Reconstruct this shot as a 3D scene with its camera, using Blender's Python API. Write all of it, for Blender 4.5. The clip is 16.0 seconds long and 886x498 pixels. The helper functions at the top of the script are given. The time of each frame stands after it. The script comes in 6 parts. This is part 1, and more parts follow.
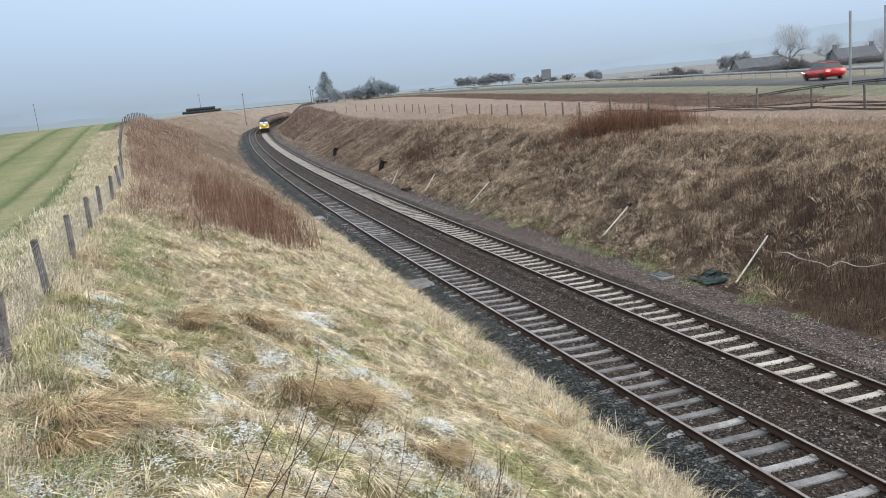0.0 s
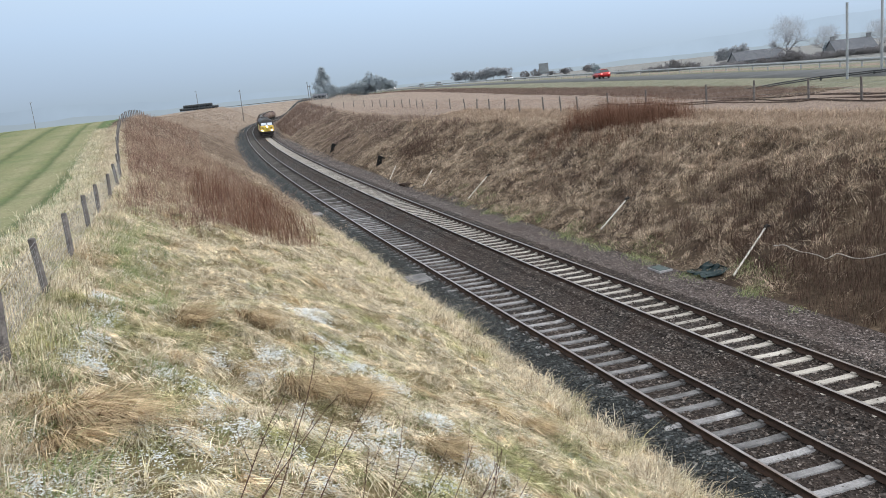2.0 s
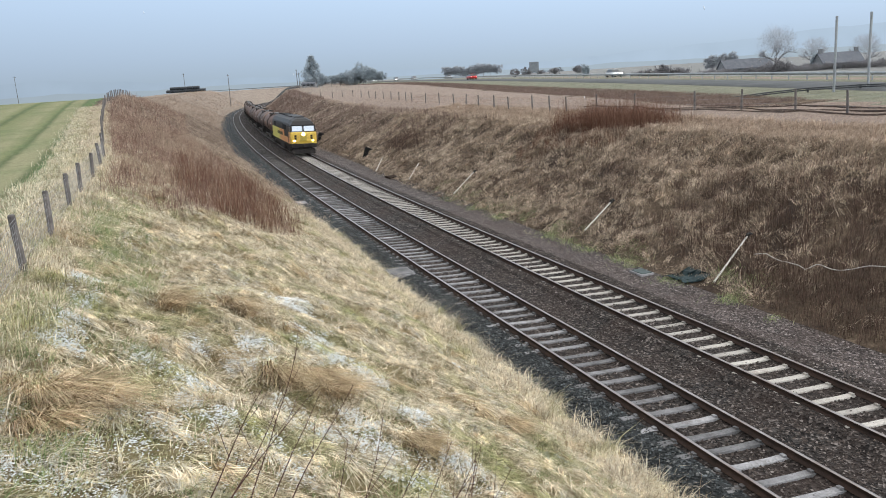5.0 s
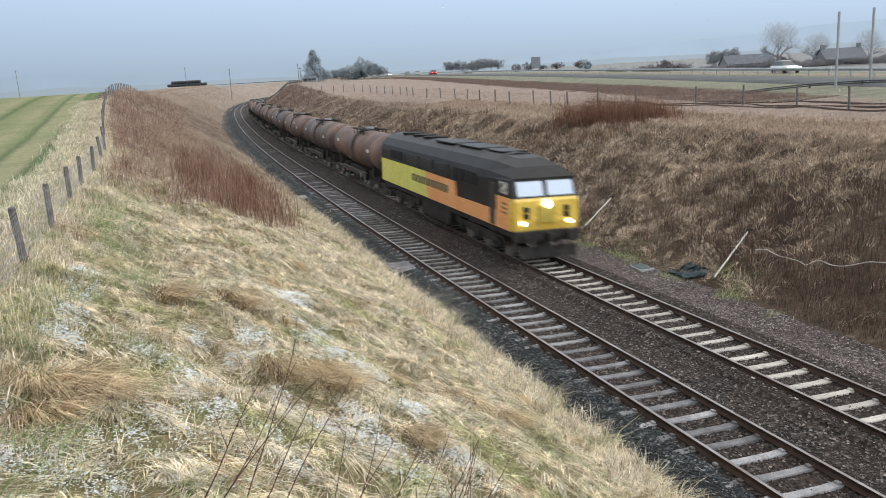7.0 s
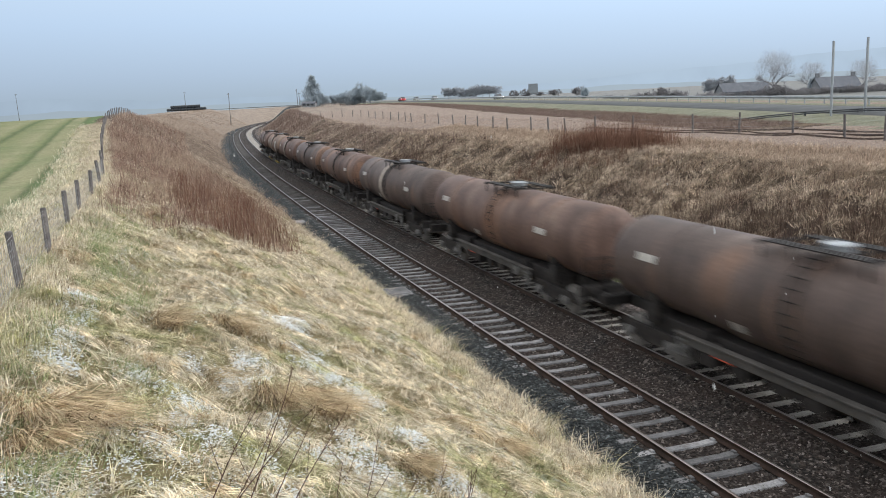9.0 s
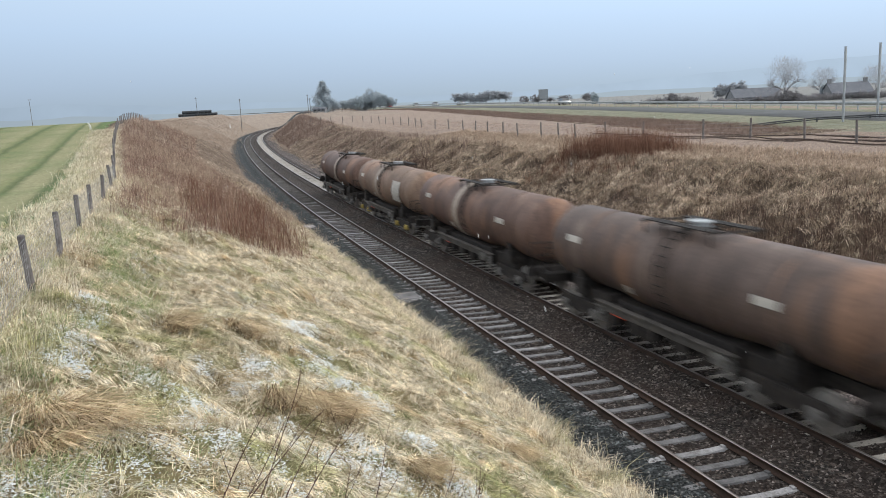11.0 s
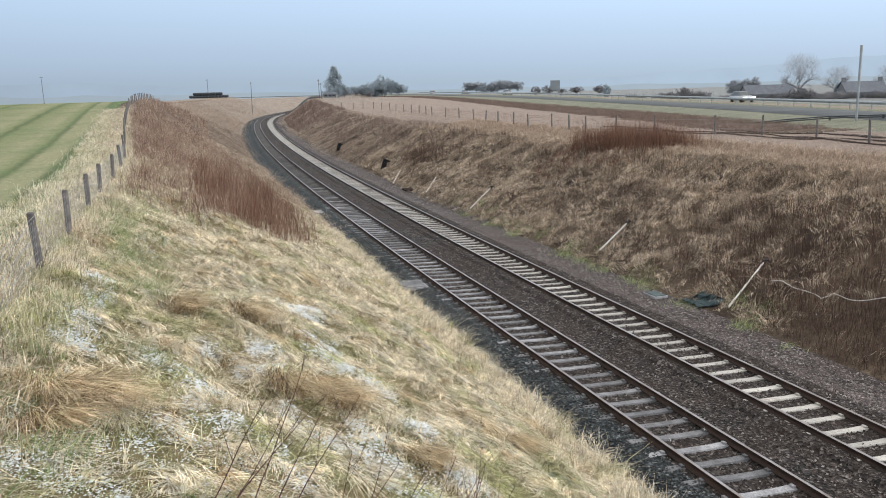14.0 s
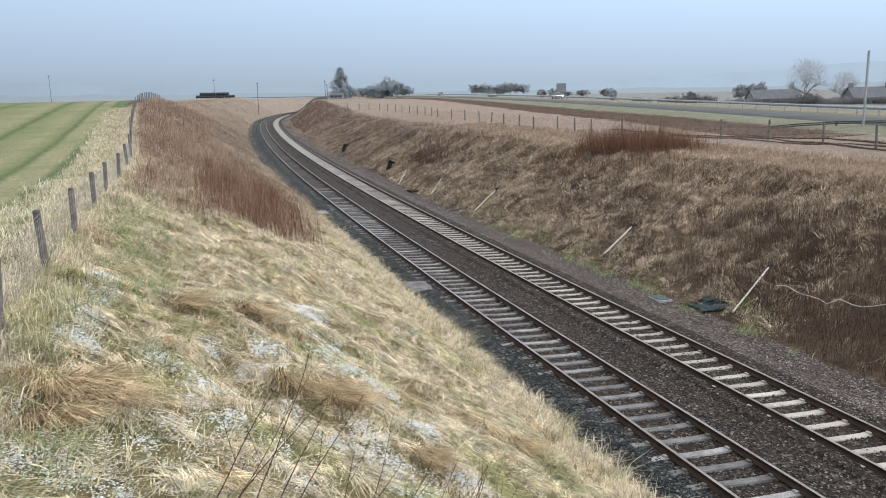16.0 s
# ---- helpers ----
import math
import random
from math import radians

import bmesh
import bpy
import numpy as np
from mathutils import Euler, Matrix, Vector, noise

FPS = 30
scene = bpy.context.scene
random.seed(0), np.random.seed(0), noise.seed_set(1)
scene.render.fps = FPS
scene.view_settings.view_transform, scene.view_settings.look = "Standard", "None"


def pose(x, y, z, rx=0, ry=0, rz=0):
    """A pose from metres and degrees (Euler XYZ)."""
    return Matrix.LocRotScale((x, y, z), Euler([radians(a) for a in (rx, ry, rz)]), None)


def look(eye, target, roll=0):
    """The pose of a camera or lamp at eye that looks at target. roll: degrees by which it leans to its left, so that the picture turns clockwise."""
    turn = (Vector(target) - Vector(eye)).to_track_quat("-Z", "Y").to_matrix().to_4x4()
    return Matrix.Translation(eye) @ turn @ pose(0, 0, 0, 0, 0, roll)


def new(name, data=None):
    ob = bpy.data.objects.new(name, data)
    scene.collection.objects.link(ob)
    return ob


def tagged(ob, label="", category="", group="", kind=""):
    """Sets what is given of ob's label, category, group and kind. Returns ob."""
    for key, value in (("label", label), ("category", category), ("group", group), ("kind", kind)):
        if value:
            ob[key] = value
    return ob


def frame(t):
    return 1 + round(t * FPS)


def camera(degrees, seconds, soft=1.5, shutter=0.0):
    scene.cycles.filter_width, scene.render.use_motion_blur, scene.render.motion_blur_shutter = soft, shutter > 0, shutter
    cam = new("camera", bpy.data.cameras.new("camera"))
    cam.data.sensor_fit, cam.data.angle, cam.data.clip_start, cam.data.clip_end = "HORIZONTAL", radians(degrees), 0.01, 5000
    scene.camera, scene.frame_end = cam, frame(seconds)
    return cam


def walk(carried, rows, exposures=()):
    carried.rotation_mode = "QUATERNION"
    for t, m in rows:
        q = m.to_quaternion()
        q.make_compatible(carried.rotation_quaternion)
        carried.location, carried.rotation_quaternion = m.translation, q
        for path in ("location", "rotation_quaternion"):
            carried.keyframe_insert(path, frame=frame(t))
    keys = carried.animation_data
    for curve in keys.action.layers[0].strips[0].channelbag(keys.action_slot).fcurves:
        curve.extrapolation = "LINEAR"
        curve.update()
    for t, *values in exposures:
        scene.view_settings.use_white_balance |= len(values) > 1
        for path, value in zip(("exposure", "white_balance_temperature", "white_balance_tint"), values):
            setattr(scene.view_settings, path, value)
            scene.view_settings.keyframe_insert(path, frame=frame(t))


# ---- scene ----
from functools import lru_cache

cam = camera(58.50, 16.0, soft=0.95, shutter=0.5)
# seconds, eye (m), heading, downward tilt and roll (degrees)
ROWS = [
    (0.0, -0.010, -0.009, 7.103, 0.056, 11.418, -5.791),
    (0.5, 0.011, -0.036, 7.121, -0.080, 11.618, -6.410),
    (1.0, 0.010, -0.035, 7.115, -0.086, 11.677, -6.469),
    (1.5, 0.004, -0.024, 7.118, 0.047, 11.715, -6.329),
    (2.0, 0.021, -0.040, 7.113, 0.102, 11.789, -6.247),
    (2.5, 0.010, -0.029, 7.117, 0.279, 11.885, -5.751),
    (3.0, -0.005, -0.045, 7.116, 1.061, 11.649, -4.017),
    (3.5, -0.007, -0.020, 7.118, 1.648, 11.555, -3.079),
    (4.0, -0.016, 0.001, 7.116, 1.581, 11.844, -3.458),
    (6.5, -0.019, -0.012, 7.112, 1.180, 12.540, -3.470),
    (7.0, 0.001, -0.019, 7.099, 1.260, 12.646, -3.379),
    (7.5, -0.004, -0.024, 7.111, 1.354, 12.360, -3.148),
    (8.0, -0.012, -0.032, 7.116, 1.348, 11.417, -2.934),
    (8.5, -0.003, -0.019, 7.106, 1.354, 10.898, -2.952),
    (9.0, -0.008, 0.011, 7.115, 1.564, 10.858, -3.047),
    (11.5, -0.003, 0.009, 7.101, 0.526, 10.376, -2.741),
    (12.0, -0.009, 0.007, 7.107, 0.458, 10.546, -2.178),
    (12.5, 0.000, 0.008, 7.112, 0.519, 10.788, -2.016),
    (13.0, -0.001, 0.011, 7.107, 0.546, 10.879, -1.855),
    (13.5, -0.005, 0.012, 7.094, 0.477, 11.005, -1.750),
    (14.0, 0.000, -0.000, 7.108, 0.326, 11.224, -1.497),
    (14.5, -0.013, -0.003, 7.099, 0.357, 11.157, -0.988),
    (15.0, -0.002, -0.012, 7.099, 0.332, 11.084, -1.101),
    (15.5, 0.000, -0.008, 7.111, 0.158, 11.082, -1.132),
    (16.0, 0.000, -0.000, 7.100, -0.000, 11.080, -1.000),
]


def aim(x, y, z, yaw, pitch, roll):
    a, b = radians(yaw), radians(pitch)
    way = Vector((math.sin(a) * math.cos(b), math.cos(a) * math.cos(b), -math.sin(b)))
    eye = Vector((x, y, z))
    return look(eye, eye + way, roll)


walk(cam, [(r[0], aim(*r[1:])) for r in ROWS], exposures=[(0.0, 0.0), (16.0, 0.0)])

# ---- light: a dull winter sky ----
world = bpy.data.worlds.new("sky")
scene.world = world
world.use_nodes = True
wn, wl = world.node_tree.nodes, world.node_tree.links
wn.clear()
w_out = wn.new("ShaderNodeOutputWorld")
w_sky = wn.new("ShaderNodeTexSky")
w_sky.sky_type, w_sky.sun_disc = "NISHITA", False
w_sky.sun_elevation, w_sky.sun_rotation = radians(30), radians(110)
w_sky.air_density, w_sky.dust_density = 1.0, 3.0
w_bg = wn.new("ShaderNodeBackground")
w_bg.inputs[1].default_value = 0.06
wl.new(w_sky.outputs[0], w_bg.inputs[0])
w_co = wn.new("ShaderNodeTexCoord")
w_sep = wn.new("ShaderNodeSeparateXYZ")
wl.new(w_co.outputs["Generated"], w_sep.inputs[0])
w_ramp = wn.new("ShaderNodeValToRGB")
els = w_ramp.color_ramp.elements
els[0].position, els[0].color = 0.0, (0.40, 0.50, 0.60, 1)
els[1].position, els[1].color = 0.6, (1.5, 1.5, 1.5, 1)
for p_, c_ in ((0.04, (0.47, 0.60, 0.77, 1)), (0.1, (0.57, 0.74, 0.97, 1)), (0.18, (0.70, 0.88, 1.10, 1))):
    e_ = els.new(p_)
    e_.color = c_
wl.new(w_sep.outputs["Z"], w_ramp.inputs[0])
w_cloud = wn.new("ShaderNodeBackground")
w_cloud.inputs[1].default_value = 1.04
# a little lighter towards the side where the sun stands behind the cloud
w_side = wn.new("ShaderNodeMapRange")
for k_, v_ in enumerate((-0.5, 0.6, 0.93, 1.22)):
    w_side.inputs[1 + k_].default_value = v_
wl.new(w_sep.outputs["X"], w_side.inputs[0])
w_mul = wn.new("ShaderNodeVectorMath")
w_mul.operation = "SCALE"
wl.new(w_ramp.outputs[0], w_mul.inputs[0])
wl.new(w_side.outputs[0], w_mul.inputs["Scale"])
wl.new(w_mul.outputs[0], w_cloud.inputs[0])
w_mix = wn.new("ShaderNodeMixShader")
w_mix.inputs[0].default_value = 0.88
wl.new(w_bg.outputs[0], w_mix.inputs[1])
wl.new(w_cloud.outputs[0], w_mix.inputs[2])
wl.new(w_mix.outputs[0], w_out.inputs[0])

sun_data = bpy.data.lights.new("sun", "SUN")
sun_data.energy, sun_data.angle, sun_data.color = 1.5, radians(24), (1.0, 0.98, 0.96)
sun = new("sun", sun_data)
sun.matrix_world = look((50, -18, 32), (0, 0, 0))

# ---- materials ----
def ramp_node(nt, stops, inp):
    r = nt.nodes.new("ShaderNodeValToRGB")
    e = r.color_ramp.elements
    e[0].position, e[0].color = stops[0][0], (*stops[0][1], 1)
    e[1].position, e[1].color = stops[-1][0], (*stops[-1][1], 1)
    for p, c in stops[1:-1]:
        k = e.new(p)
        k.color = (*c, 1)
    nt.links.new(inp, r.inputs[0])
    return r.outputs[0]


def base_mat(name, rough=0.8, metal=0.0, spec=0.3):
    m = bpy.data.materials.new(name)
    m.use_nodes = True
    nt = m.node_tree
    b = nt.nodes["Principled BSDF"]
    b.inputs["Roughness"].default_value = rough
    b.inputs["Metallic"].default_value = metal
    b.inputs["Specular IOR Level"].default_value = spec
    return m, nt, b


def coords(nt, world=True):
    if world:
        return nt.nodes.new("ShaderNodeNewGeometry").outputs["Position"]
    return nt.nodes.new("ShaderNodeTexCoord").outputs["Object"]


def noise_node(nt, co, scale, detail=4, rough=0.6):
    n = nt.nodes.new("ShaderNodeTexNoise")
    n.inputs["Scale"].default_value, n.inputs["Detail"].default_value, n.inputs["Roughness"].default_value = scale, detail, rough
    nt.links.new(co, n.inputs["Vector"])
    return n.outputs["Fac"]


def mix_col(nt, fac, a, b, mode="MIX"):
    m = nt.nodes.new("ShaderNodeMix")
    m.data_type, m.blend_type = "RGBA", mode
    for inp, val in ((m.inputs[0], fac), (m.inputs[6], a), (m.inputs[7], b)):
        if isinstance(val, (int, float)):
            inp.default_value = val
        elif isinstance(val, tuple):
            inp.default_value = (*val, 1)
        else:
            nt.links.new(val, inp)
    return m.outputs[2]


def add_bump(nt, b, height, strength, dist):
    n = nt.nodes.new("ShaderNodeBump")
    n.inputs["Strength"].default_value, n.inputs["Distance"].default_value = strength, dist
    nt.links.new(height, n.inputs["Height"])
    nt.links.new(n.outputs[0], b.inputs["Normal"])


@lru_cache(None)
def worn(name, a, b, scale=3.0, rough=0.75, metal=0.0, spec=0.3, bump=0.3, fine=40.0, local=True, dirt=None, dirt_amount=0.55, each=0.0):
    """Two colours in patches, with fine grain and, if given, a dirt of a third colour."""
    m, nt, bs = base_mat(name, rough, metal, spec)
    co = coords(nt, not local)
    n1, n2 = noise_node(nt, co, scale, 6, 0.65), noise_node(nt, co, fine, 3)
    c = ramp_node(nt, [(0.35, a), (0.65, b)], n1)
    g = ramp_node(nt, [(0.3, (0.72, 0.72, 0.72)), (0.7, (1.15, 1.15, 1.15))], n2)
    c = mix_col(nt, 1.0, c, g, "MULTIPLY")
    if dirt:
        d = noise_node(nt, co, scale * 0.45 + 0.3, 8, 0.7)
        f = ramp_node(nt, [(dirt_amount, (0, 0, 0)), (dirt_amount + 0.15, (1, 1, 1))], d)
        c = mix_col(nt, f, c, dirt)
    nt.links.new(c, bs.inputs["Base Color"])
    if each:
        o = nt.nodes.new("ShaderNodeObjectInfo")
        c = mix_col(nt, 1.0, c, ramp_node(nt, [(0.0, (1 - each,) * 3), (0.6, (1, 1, 1)), (1.0, (1 + each,) * 3)], o.outputs["Random"]), "MULTIPLY")
        nt.links.new(c, bs.inputs["Base Color"])
    if bump:
        add_bump(nt, bs, n2, bump, 0.02)
    return m


def leafy(name, stops, other=None, scale=0.6, rough=0.85, bright=0.25, cut=0.5, clump=0.0, frost=0.0, thin=0.35):
    """Blades, stems or leaves: each one its own shade, with patches of a second kind over the ground."""
    m, nt, bs = base_mat(name, rough, 0, 0.15)
    g = nt.nodes.new("ShaderNodeNewGeometry")
    c = ramp_node(nt, stops, g.outputs["Random Per Island"])
    if other:
        f = ramp_node(nt, [(cut - 0.06, (0, 0, 0)), (cut + 0.1, (1, 1, 1))], noise_node(nt, g.outputs["Position"], scale, 5, 0.65))
        c = mix_col(nt, f, c, ramp_node(nt, other, g.outputs["Random Per Island"]))
    n = noise_node(nt, g.outputs["Position"], 1.9, 4, 0.65)
    p = ramp_node(nt, [(0.3, (1 - bright,) * 3), (0.7, (1 + bright,) * 3)], n)
    c = mix_col(nt, 1.0, c, p, "MULTIPLY")
    if clump:
        # random tuft tone; its darks paint shade between tufts into the colour
        k = noise_node(nt, g.outputs["Position"], 6.5, 3, 0.6)
        c = mix_col(nt, 1.0, c, ramp_node(nt, [(0.36, (1 - clump, 1 - clump, 1 - 1.1 * clump)), (0.62, (1 + 0.6 * clump,) * 3)], k), "MULTIPLY")
    if frost:
        # a dusting of snow caught in some of the tufts
        w = mix_col(nt, 1.0, ramp_node(nt, [(0.5, (0, 0, 0)), (0.6, (1, 1, 1))], noise_node(nt, g.outputs["Position"], 1.1, 3, 0.6)),
                    ramp_node(nt, [(0.5, (0, 0, 0)), (0.58, (frost,) * 3)], noise_node(nt, g.outputs["Position"], 8.0, 4, 0.7)), "MULTIPLY")
        c = mix_col(nt, w, c, (0.82, 0.85, 0.87))
    nt.links.new(c, bs.inputs["Base Color"])
    tr = nt.nodes.new("ShaderNodeBsdfTranslucent")
    nt.links.new(c, tr.inputs[0])
    mx = nt.nodes.new("ShaderNodeMixShader")
    mx.inputs[0].default_value = thin
    nt.links.new(bs.outputs[0], mx.inputs[1])
    nt.links.new(tr.outputs[0], mx.inputs[2])
    nt.links.new(mx.outputs[0], nt.nodes["Material Output"].inputs[0])
    return m


def glow(name, col, strength):
    m, nt, b = base_mat(name)
    b.inputs["Emission Color"].default_value = (*col, 1)
    b.inputs["Emission Strength"].default_value = strength
    return m


def ballast_mat(name, dark, light, rust):
    m, nt, bs = base_mat(name, 0.9, 0, 0.2)
    co = coords(nt)
    v = nt.nodes.new("ShaderNodeTexVoronoi")
    v.inputs["Scale"].default_value = 16
    nt.links.new(co, v.inputs["Vector"])
    sep = nt.nodes.new("ShaderNodeSeparateColor")
    nt.links.new(v.outputs["Color"], sep.inputs[0])
    c = ramp_node(nt, [(0.0, dark), (0.55, tuple(p * 0.65 + q * 0.35 for p, q in zip(dark, light))), (0.85, light), (1.0, tuple(2.6 * q for q in light))], sep.outputs[0])
    n = noise_node(nt, co, 0.6, 6)
    f = ramp_node(nt, [(0.42, (0, 0, 0)), (0.62, (1, 1, 1))], n)
    c = mix_col(nt, f, c, mix_col(nt, 0.5, c, rust))
    nt.links.new(c, bs.inputs["Base Color"])
    add_bump(nt, bs, v.outputs["Distance"], 1.0, 0.06)
    return m


M_BALLAST = ballast_mat("ballast_dark", (0.005, 0.0045, 0.0045), (0.08, 0.071, 0.066), (0.05, 0.033, 0.027))
M_SHOULDER = ballast_mat("fresh_slate_ballast", (0.006, 0.008, 0.009), (0.062, 0.07, 0.074), (0.03, 0.035, 0.036))
M_CESS = ballast_mat("ballast_grey", (0.02, 0.017, 0.016), (0.165, 0.145, 0.14), (0.09, 0.068, 0.06))


def bank_mat(name, stops, snow=0.0):
    m, nt, bs = base_mat(name, 0.95, 0, 0.1)
    co = coords(nt)
    n1, n2 = noise_node(nt, co, 0.45, 8, 0.7), noise_node(nt, co, 9.0, 5, 0.7)
    c = ramp_node(nt, stops, n1)
    c = mix_col(nt, 1.0, c, ramp_node(nt, [(0.3, (0.45, 0.45, 0.45)), (0.7, (1.3, 1.3, 1.3))], n2), "MULTIPLY")
    if snow:
        n3 = noise_node(nt, co, 0.9, 5, 0.6)
        f = ramp_node(nt, [(1 - snow, (0, 0, 0)), (1.02 - snow, (1, 1, 1))], n3)
        c = mix_col(nt, f, c, (0.82, 0.85, 0.9))
    nt.links.new(c, bs.inputs["Base Color"])
    add_bump(nt, bs, n2, 0.8, 0.12)
    return m


M_BANK = bank_mat("dry_bank", [(0.3, (0.1, 0.085, 0.045)), (0.5, (0.22, 0.18, 0.1)), (0.7, (0.13, 0.145, 0.06))])
M_BANK_FAR = bank_mat("dead_grass_bank", [(0.35, (0.045, 0.032, 0.026)), (0.5, (0.11, 0.082, 0.06)), (0.64, (0.2, 0.152, 0.108))])
M_ROUGH = bank_mat("pale_rough_pasture", [(0.35, (0.23, 0.18, 0.15)), (0.5, (0.32, 0.255, 0.215)), (0.65, (0.25, 0.2, 0.16))])
M_SNOW = worn("thin_snow", (0.62, 0.66, 0.66), (0.8, 0.83, 0.84), 14.0, 0.7, fine=25, local=False, bump=0.6)


def field_mat():
    m, nt, bs = base_mat("winter_crop", 0.9, 0, 0.15)
    co = coords(nt)
    mp = nt.nodes.new("ShaderNodeMapping")
    mp.inputs["Rotation"].default_value = (0, 0, radians(-19.5))
    nt.links.new(co, mp.inputs["Vector"])
    sep = nt.nodes.new("ShaderNodeSeparateXYZ")
    nt.links.new(mp.outputs[0], sep.inputs[0])
    n1, n2 = noise_node(nt, co, 0.25, 6), noise_node(nt, co, 5, 4)
    # drill strips and wheel tracks: greener towards the fence, yellower further in
    wob = nt.nodes.new("ShaderNodeMath")
    wob.operation = "MULTIPLY_ADD"
    wob.inputs[1].default_value, wob.inputs[2].default_value = 0.6, -0.3
    nt.links.new(noise_node(nt, co, 0.35, 3), wob.inputs[0])
    sm = nt.nodes.new("ShaderNodeMath")
    nt.links.new(sep.outputs["X"], sm.inputs[0])
    nt.links.new(wob.outputs[0], sm.inputs[1])
    mr = nt.nodes.new("ShaderNodeMapRange")
    mr.inputs[1].default_value, mr.inputs[2].default_value = -24.0, 0.0
    nt.links.new(sm.outputs[0], mr.inputs[0])
    gr, ol, dk, pl = (0.098, 0.145, 0.056), (0.16, 0.175, 0.083), (0.078, 0.1, 0.042), (0.225, 0.22, 0.125)
    at = lambda x: (x + 24.0) / 24.0
    c = ramp_node(nt, [(0.0, gr), (at(-19.5), ol), (at(-14.6), ol), (at(-14.2), dk), (at(-13.7), ol), (at(-10.0), pl), (at(-9.3), ol), (at(-8.9), dk), (at(-8.4), ol),
                       (at(-6.6), pl), (at(-5.8), ol), (at(-5.45), dk), (at(-5.1), pl), (at(-4.2), pl), (at(-3.85), dk), (at(-3.4), gr), (1.0, gr)], mr.outputs[0])
    c = mix_col(nt, ramp_node(nt, [(0.45, (0, 0, 0)), (0.7, (0.6, 0.6, 0.6))], n1), c, gr)
    c = mix_col(nt, 1.0, c, ramp_node(nt, [(0.3, (0.75, 0.75, 0.75)), (0.7, (1.2, 1.2, 1.2))], n2), "MULTIPLY")
    nt.links.new(c, bs.inputs["Base Color"])
    add_bump(nt, bs, n2, 0.5, 0.05)
    return m


M_FIELD = field_mat()
M_ASPHALT = worn("wet_asphalt", (0.07, 0.075, 0.078), (0.11, 0.115, 0.118), 0.3, 0.75, spec=0.25, fine=20, local=False)
M_RAIL_SIDE = worn("rusty_rail", (0.028, 0.018, 0.014), (0.06, 0.036, 0.027), 2.0, 0.8, fine=30, local=False)
M_RAIL_TOP = worn("polished_rail_head", (0.42, 0.4, 0.39), (0.26, 0.22, 0.2), 1.0, 0.28, 0.9, 0.5, bump=0.0, local=False)
M_CONC_NEW = worn("pale_concrete", (0.36, 0.34, 0.31), (0.47, 0.445, 0.41), 1.5, 0.85, fine=25, local=False, dirt=(0.22, 0.18, 0.15), dirt_amount=0.56, each=0.15)
M_CONC_OLD = worn("weathered_concrete", (0.16, 0.16, 0.165), (0.31, 0.31, 0.32), 1.8, 0.85, fine=25, local=False, dirt=(0.08, 0.07, 0.065), dirt_amount=0.52, each=0.4)
M_CONC_DIRTY = worn("mud_stained_concrete", (0.07, 0.066, 0.064), (0.14, 0.135, 0.13), 1.8, 0.9, fine=25, local=False, dirt=(0.04, 0.034, 0.03), dirt_amount=0.5, each=0.3)
M_POST = worn("weathered_post_wood", (0.1, 0.09, 0.088), (0.22, 0.2, 0.19), 5.0, 0.9, fine=40, local=False)
M_WIRE = worn("galvanised_wire", (0.3, 0.3, 0.3), (0.42, 0.42, 0.42), 5.0, 0.5, 0.8)
M_GALV = worn("galvanised_steel", (0.33, 0.35, 0.36), (0.45, 0.47, 0.48), 1.0, 0.5, 0.6, bump=0.05)
M_STRAW = leafy("straw_grass", [(0.0, (0.24, 0.175, 0.115)), (0.16, (0.52, 0.43, 0.31)), (0.42, (0.77, 0.68, 0.52)), (0.75, (0.92, 0.86, 0.72)), (1.0, (0.62, 0.5, 0.36))],
                [(0.0, (0.16, 0.16, 0.07)), (0.3, (0.4, 0.38, 0.18)), (0.7, (0.7, 0.64, 0.4)), (1.0, (0.34, 0.37, 0.16))], 0.9, bright=0.4, cut=0.57, clump=0.3, frost=0.0, thin=0.25)
M_FROSTY = leafy("frosted_straw_grass", [(0.0, (0.2, 0.14, 0.085)), (0.16, (0.5, 0.41, 0.28)), (0.42, (0.77, 0.67, 0.5)), (0.75, (0.92, 0.85, 0.69)), (1.0, (0.6, 0.48, 0.33))],
                 [(0.0, (0.13, 0.14, 0.06)), (0.3, (0.36, 0.36, 0.16)), (0.7, (0.68, 0.64, 0.38)), (1.0, (0.3, 0.35, 0.14))], 0.9, bright=0.4, cut=0.56, clump=0.46, frost=0.4, thin=0.22)
M_TAN = leafy("tan_crest_grass", [(0.0, (0.24, 0.17, 0.13)), (0.4, (0.43, 0.335, 0.26)), (0.8, (0.58, 0.47, 0.37)), (1.0, (0.31, 0.22, 0.165))], bright=0.4, clump=0.3)
M_PALE = leafy("bleached_pasture", [(0.0, (0.26, 0.195, 0.16)), (0.5, (0.38, 0.3, 0.25)), (1.0, (0.49, 0.4, 0.335))], bright=0.3)
M_TUSSOCK = leafy("brown_tussock", [(0.0, (0.2, 0.13, 0.08)), (0.3, (0.46, 0.34, 0.21)), (0.7, (0.74, 0.61, 0.42)), (1.0, (0.36, 0.3, 0.15))], bright=0.35, clump=0.3, thin=0.22)
M_GREEN = leafy("green_grass", [(0.0, (0.15, 0.21, 0.085)), (0.5, (0.28, 0.35, 0.16)), (1.0, (0.6, 0.56, 0.36))])
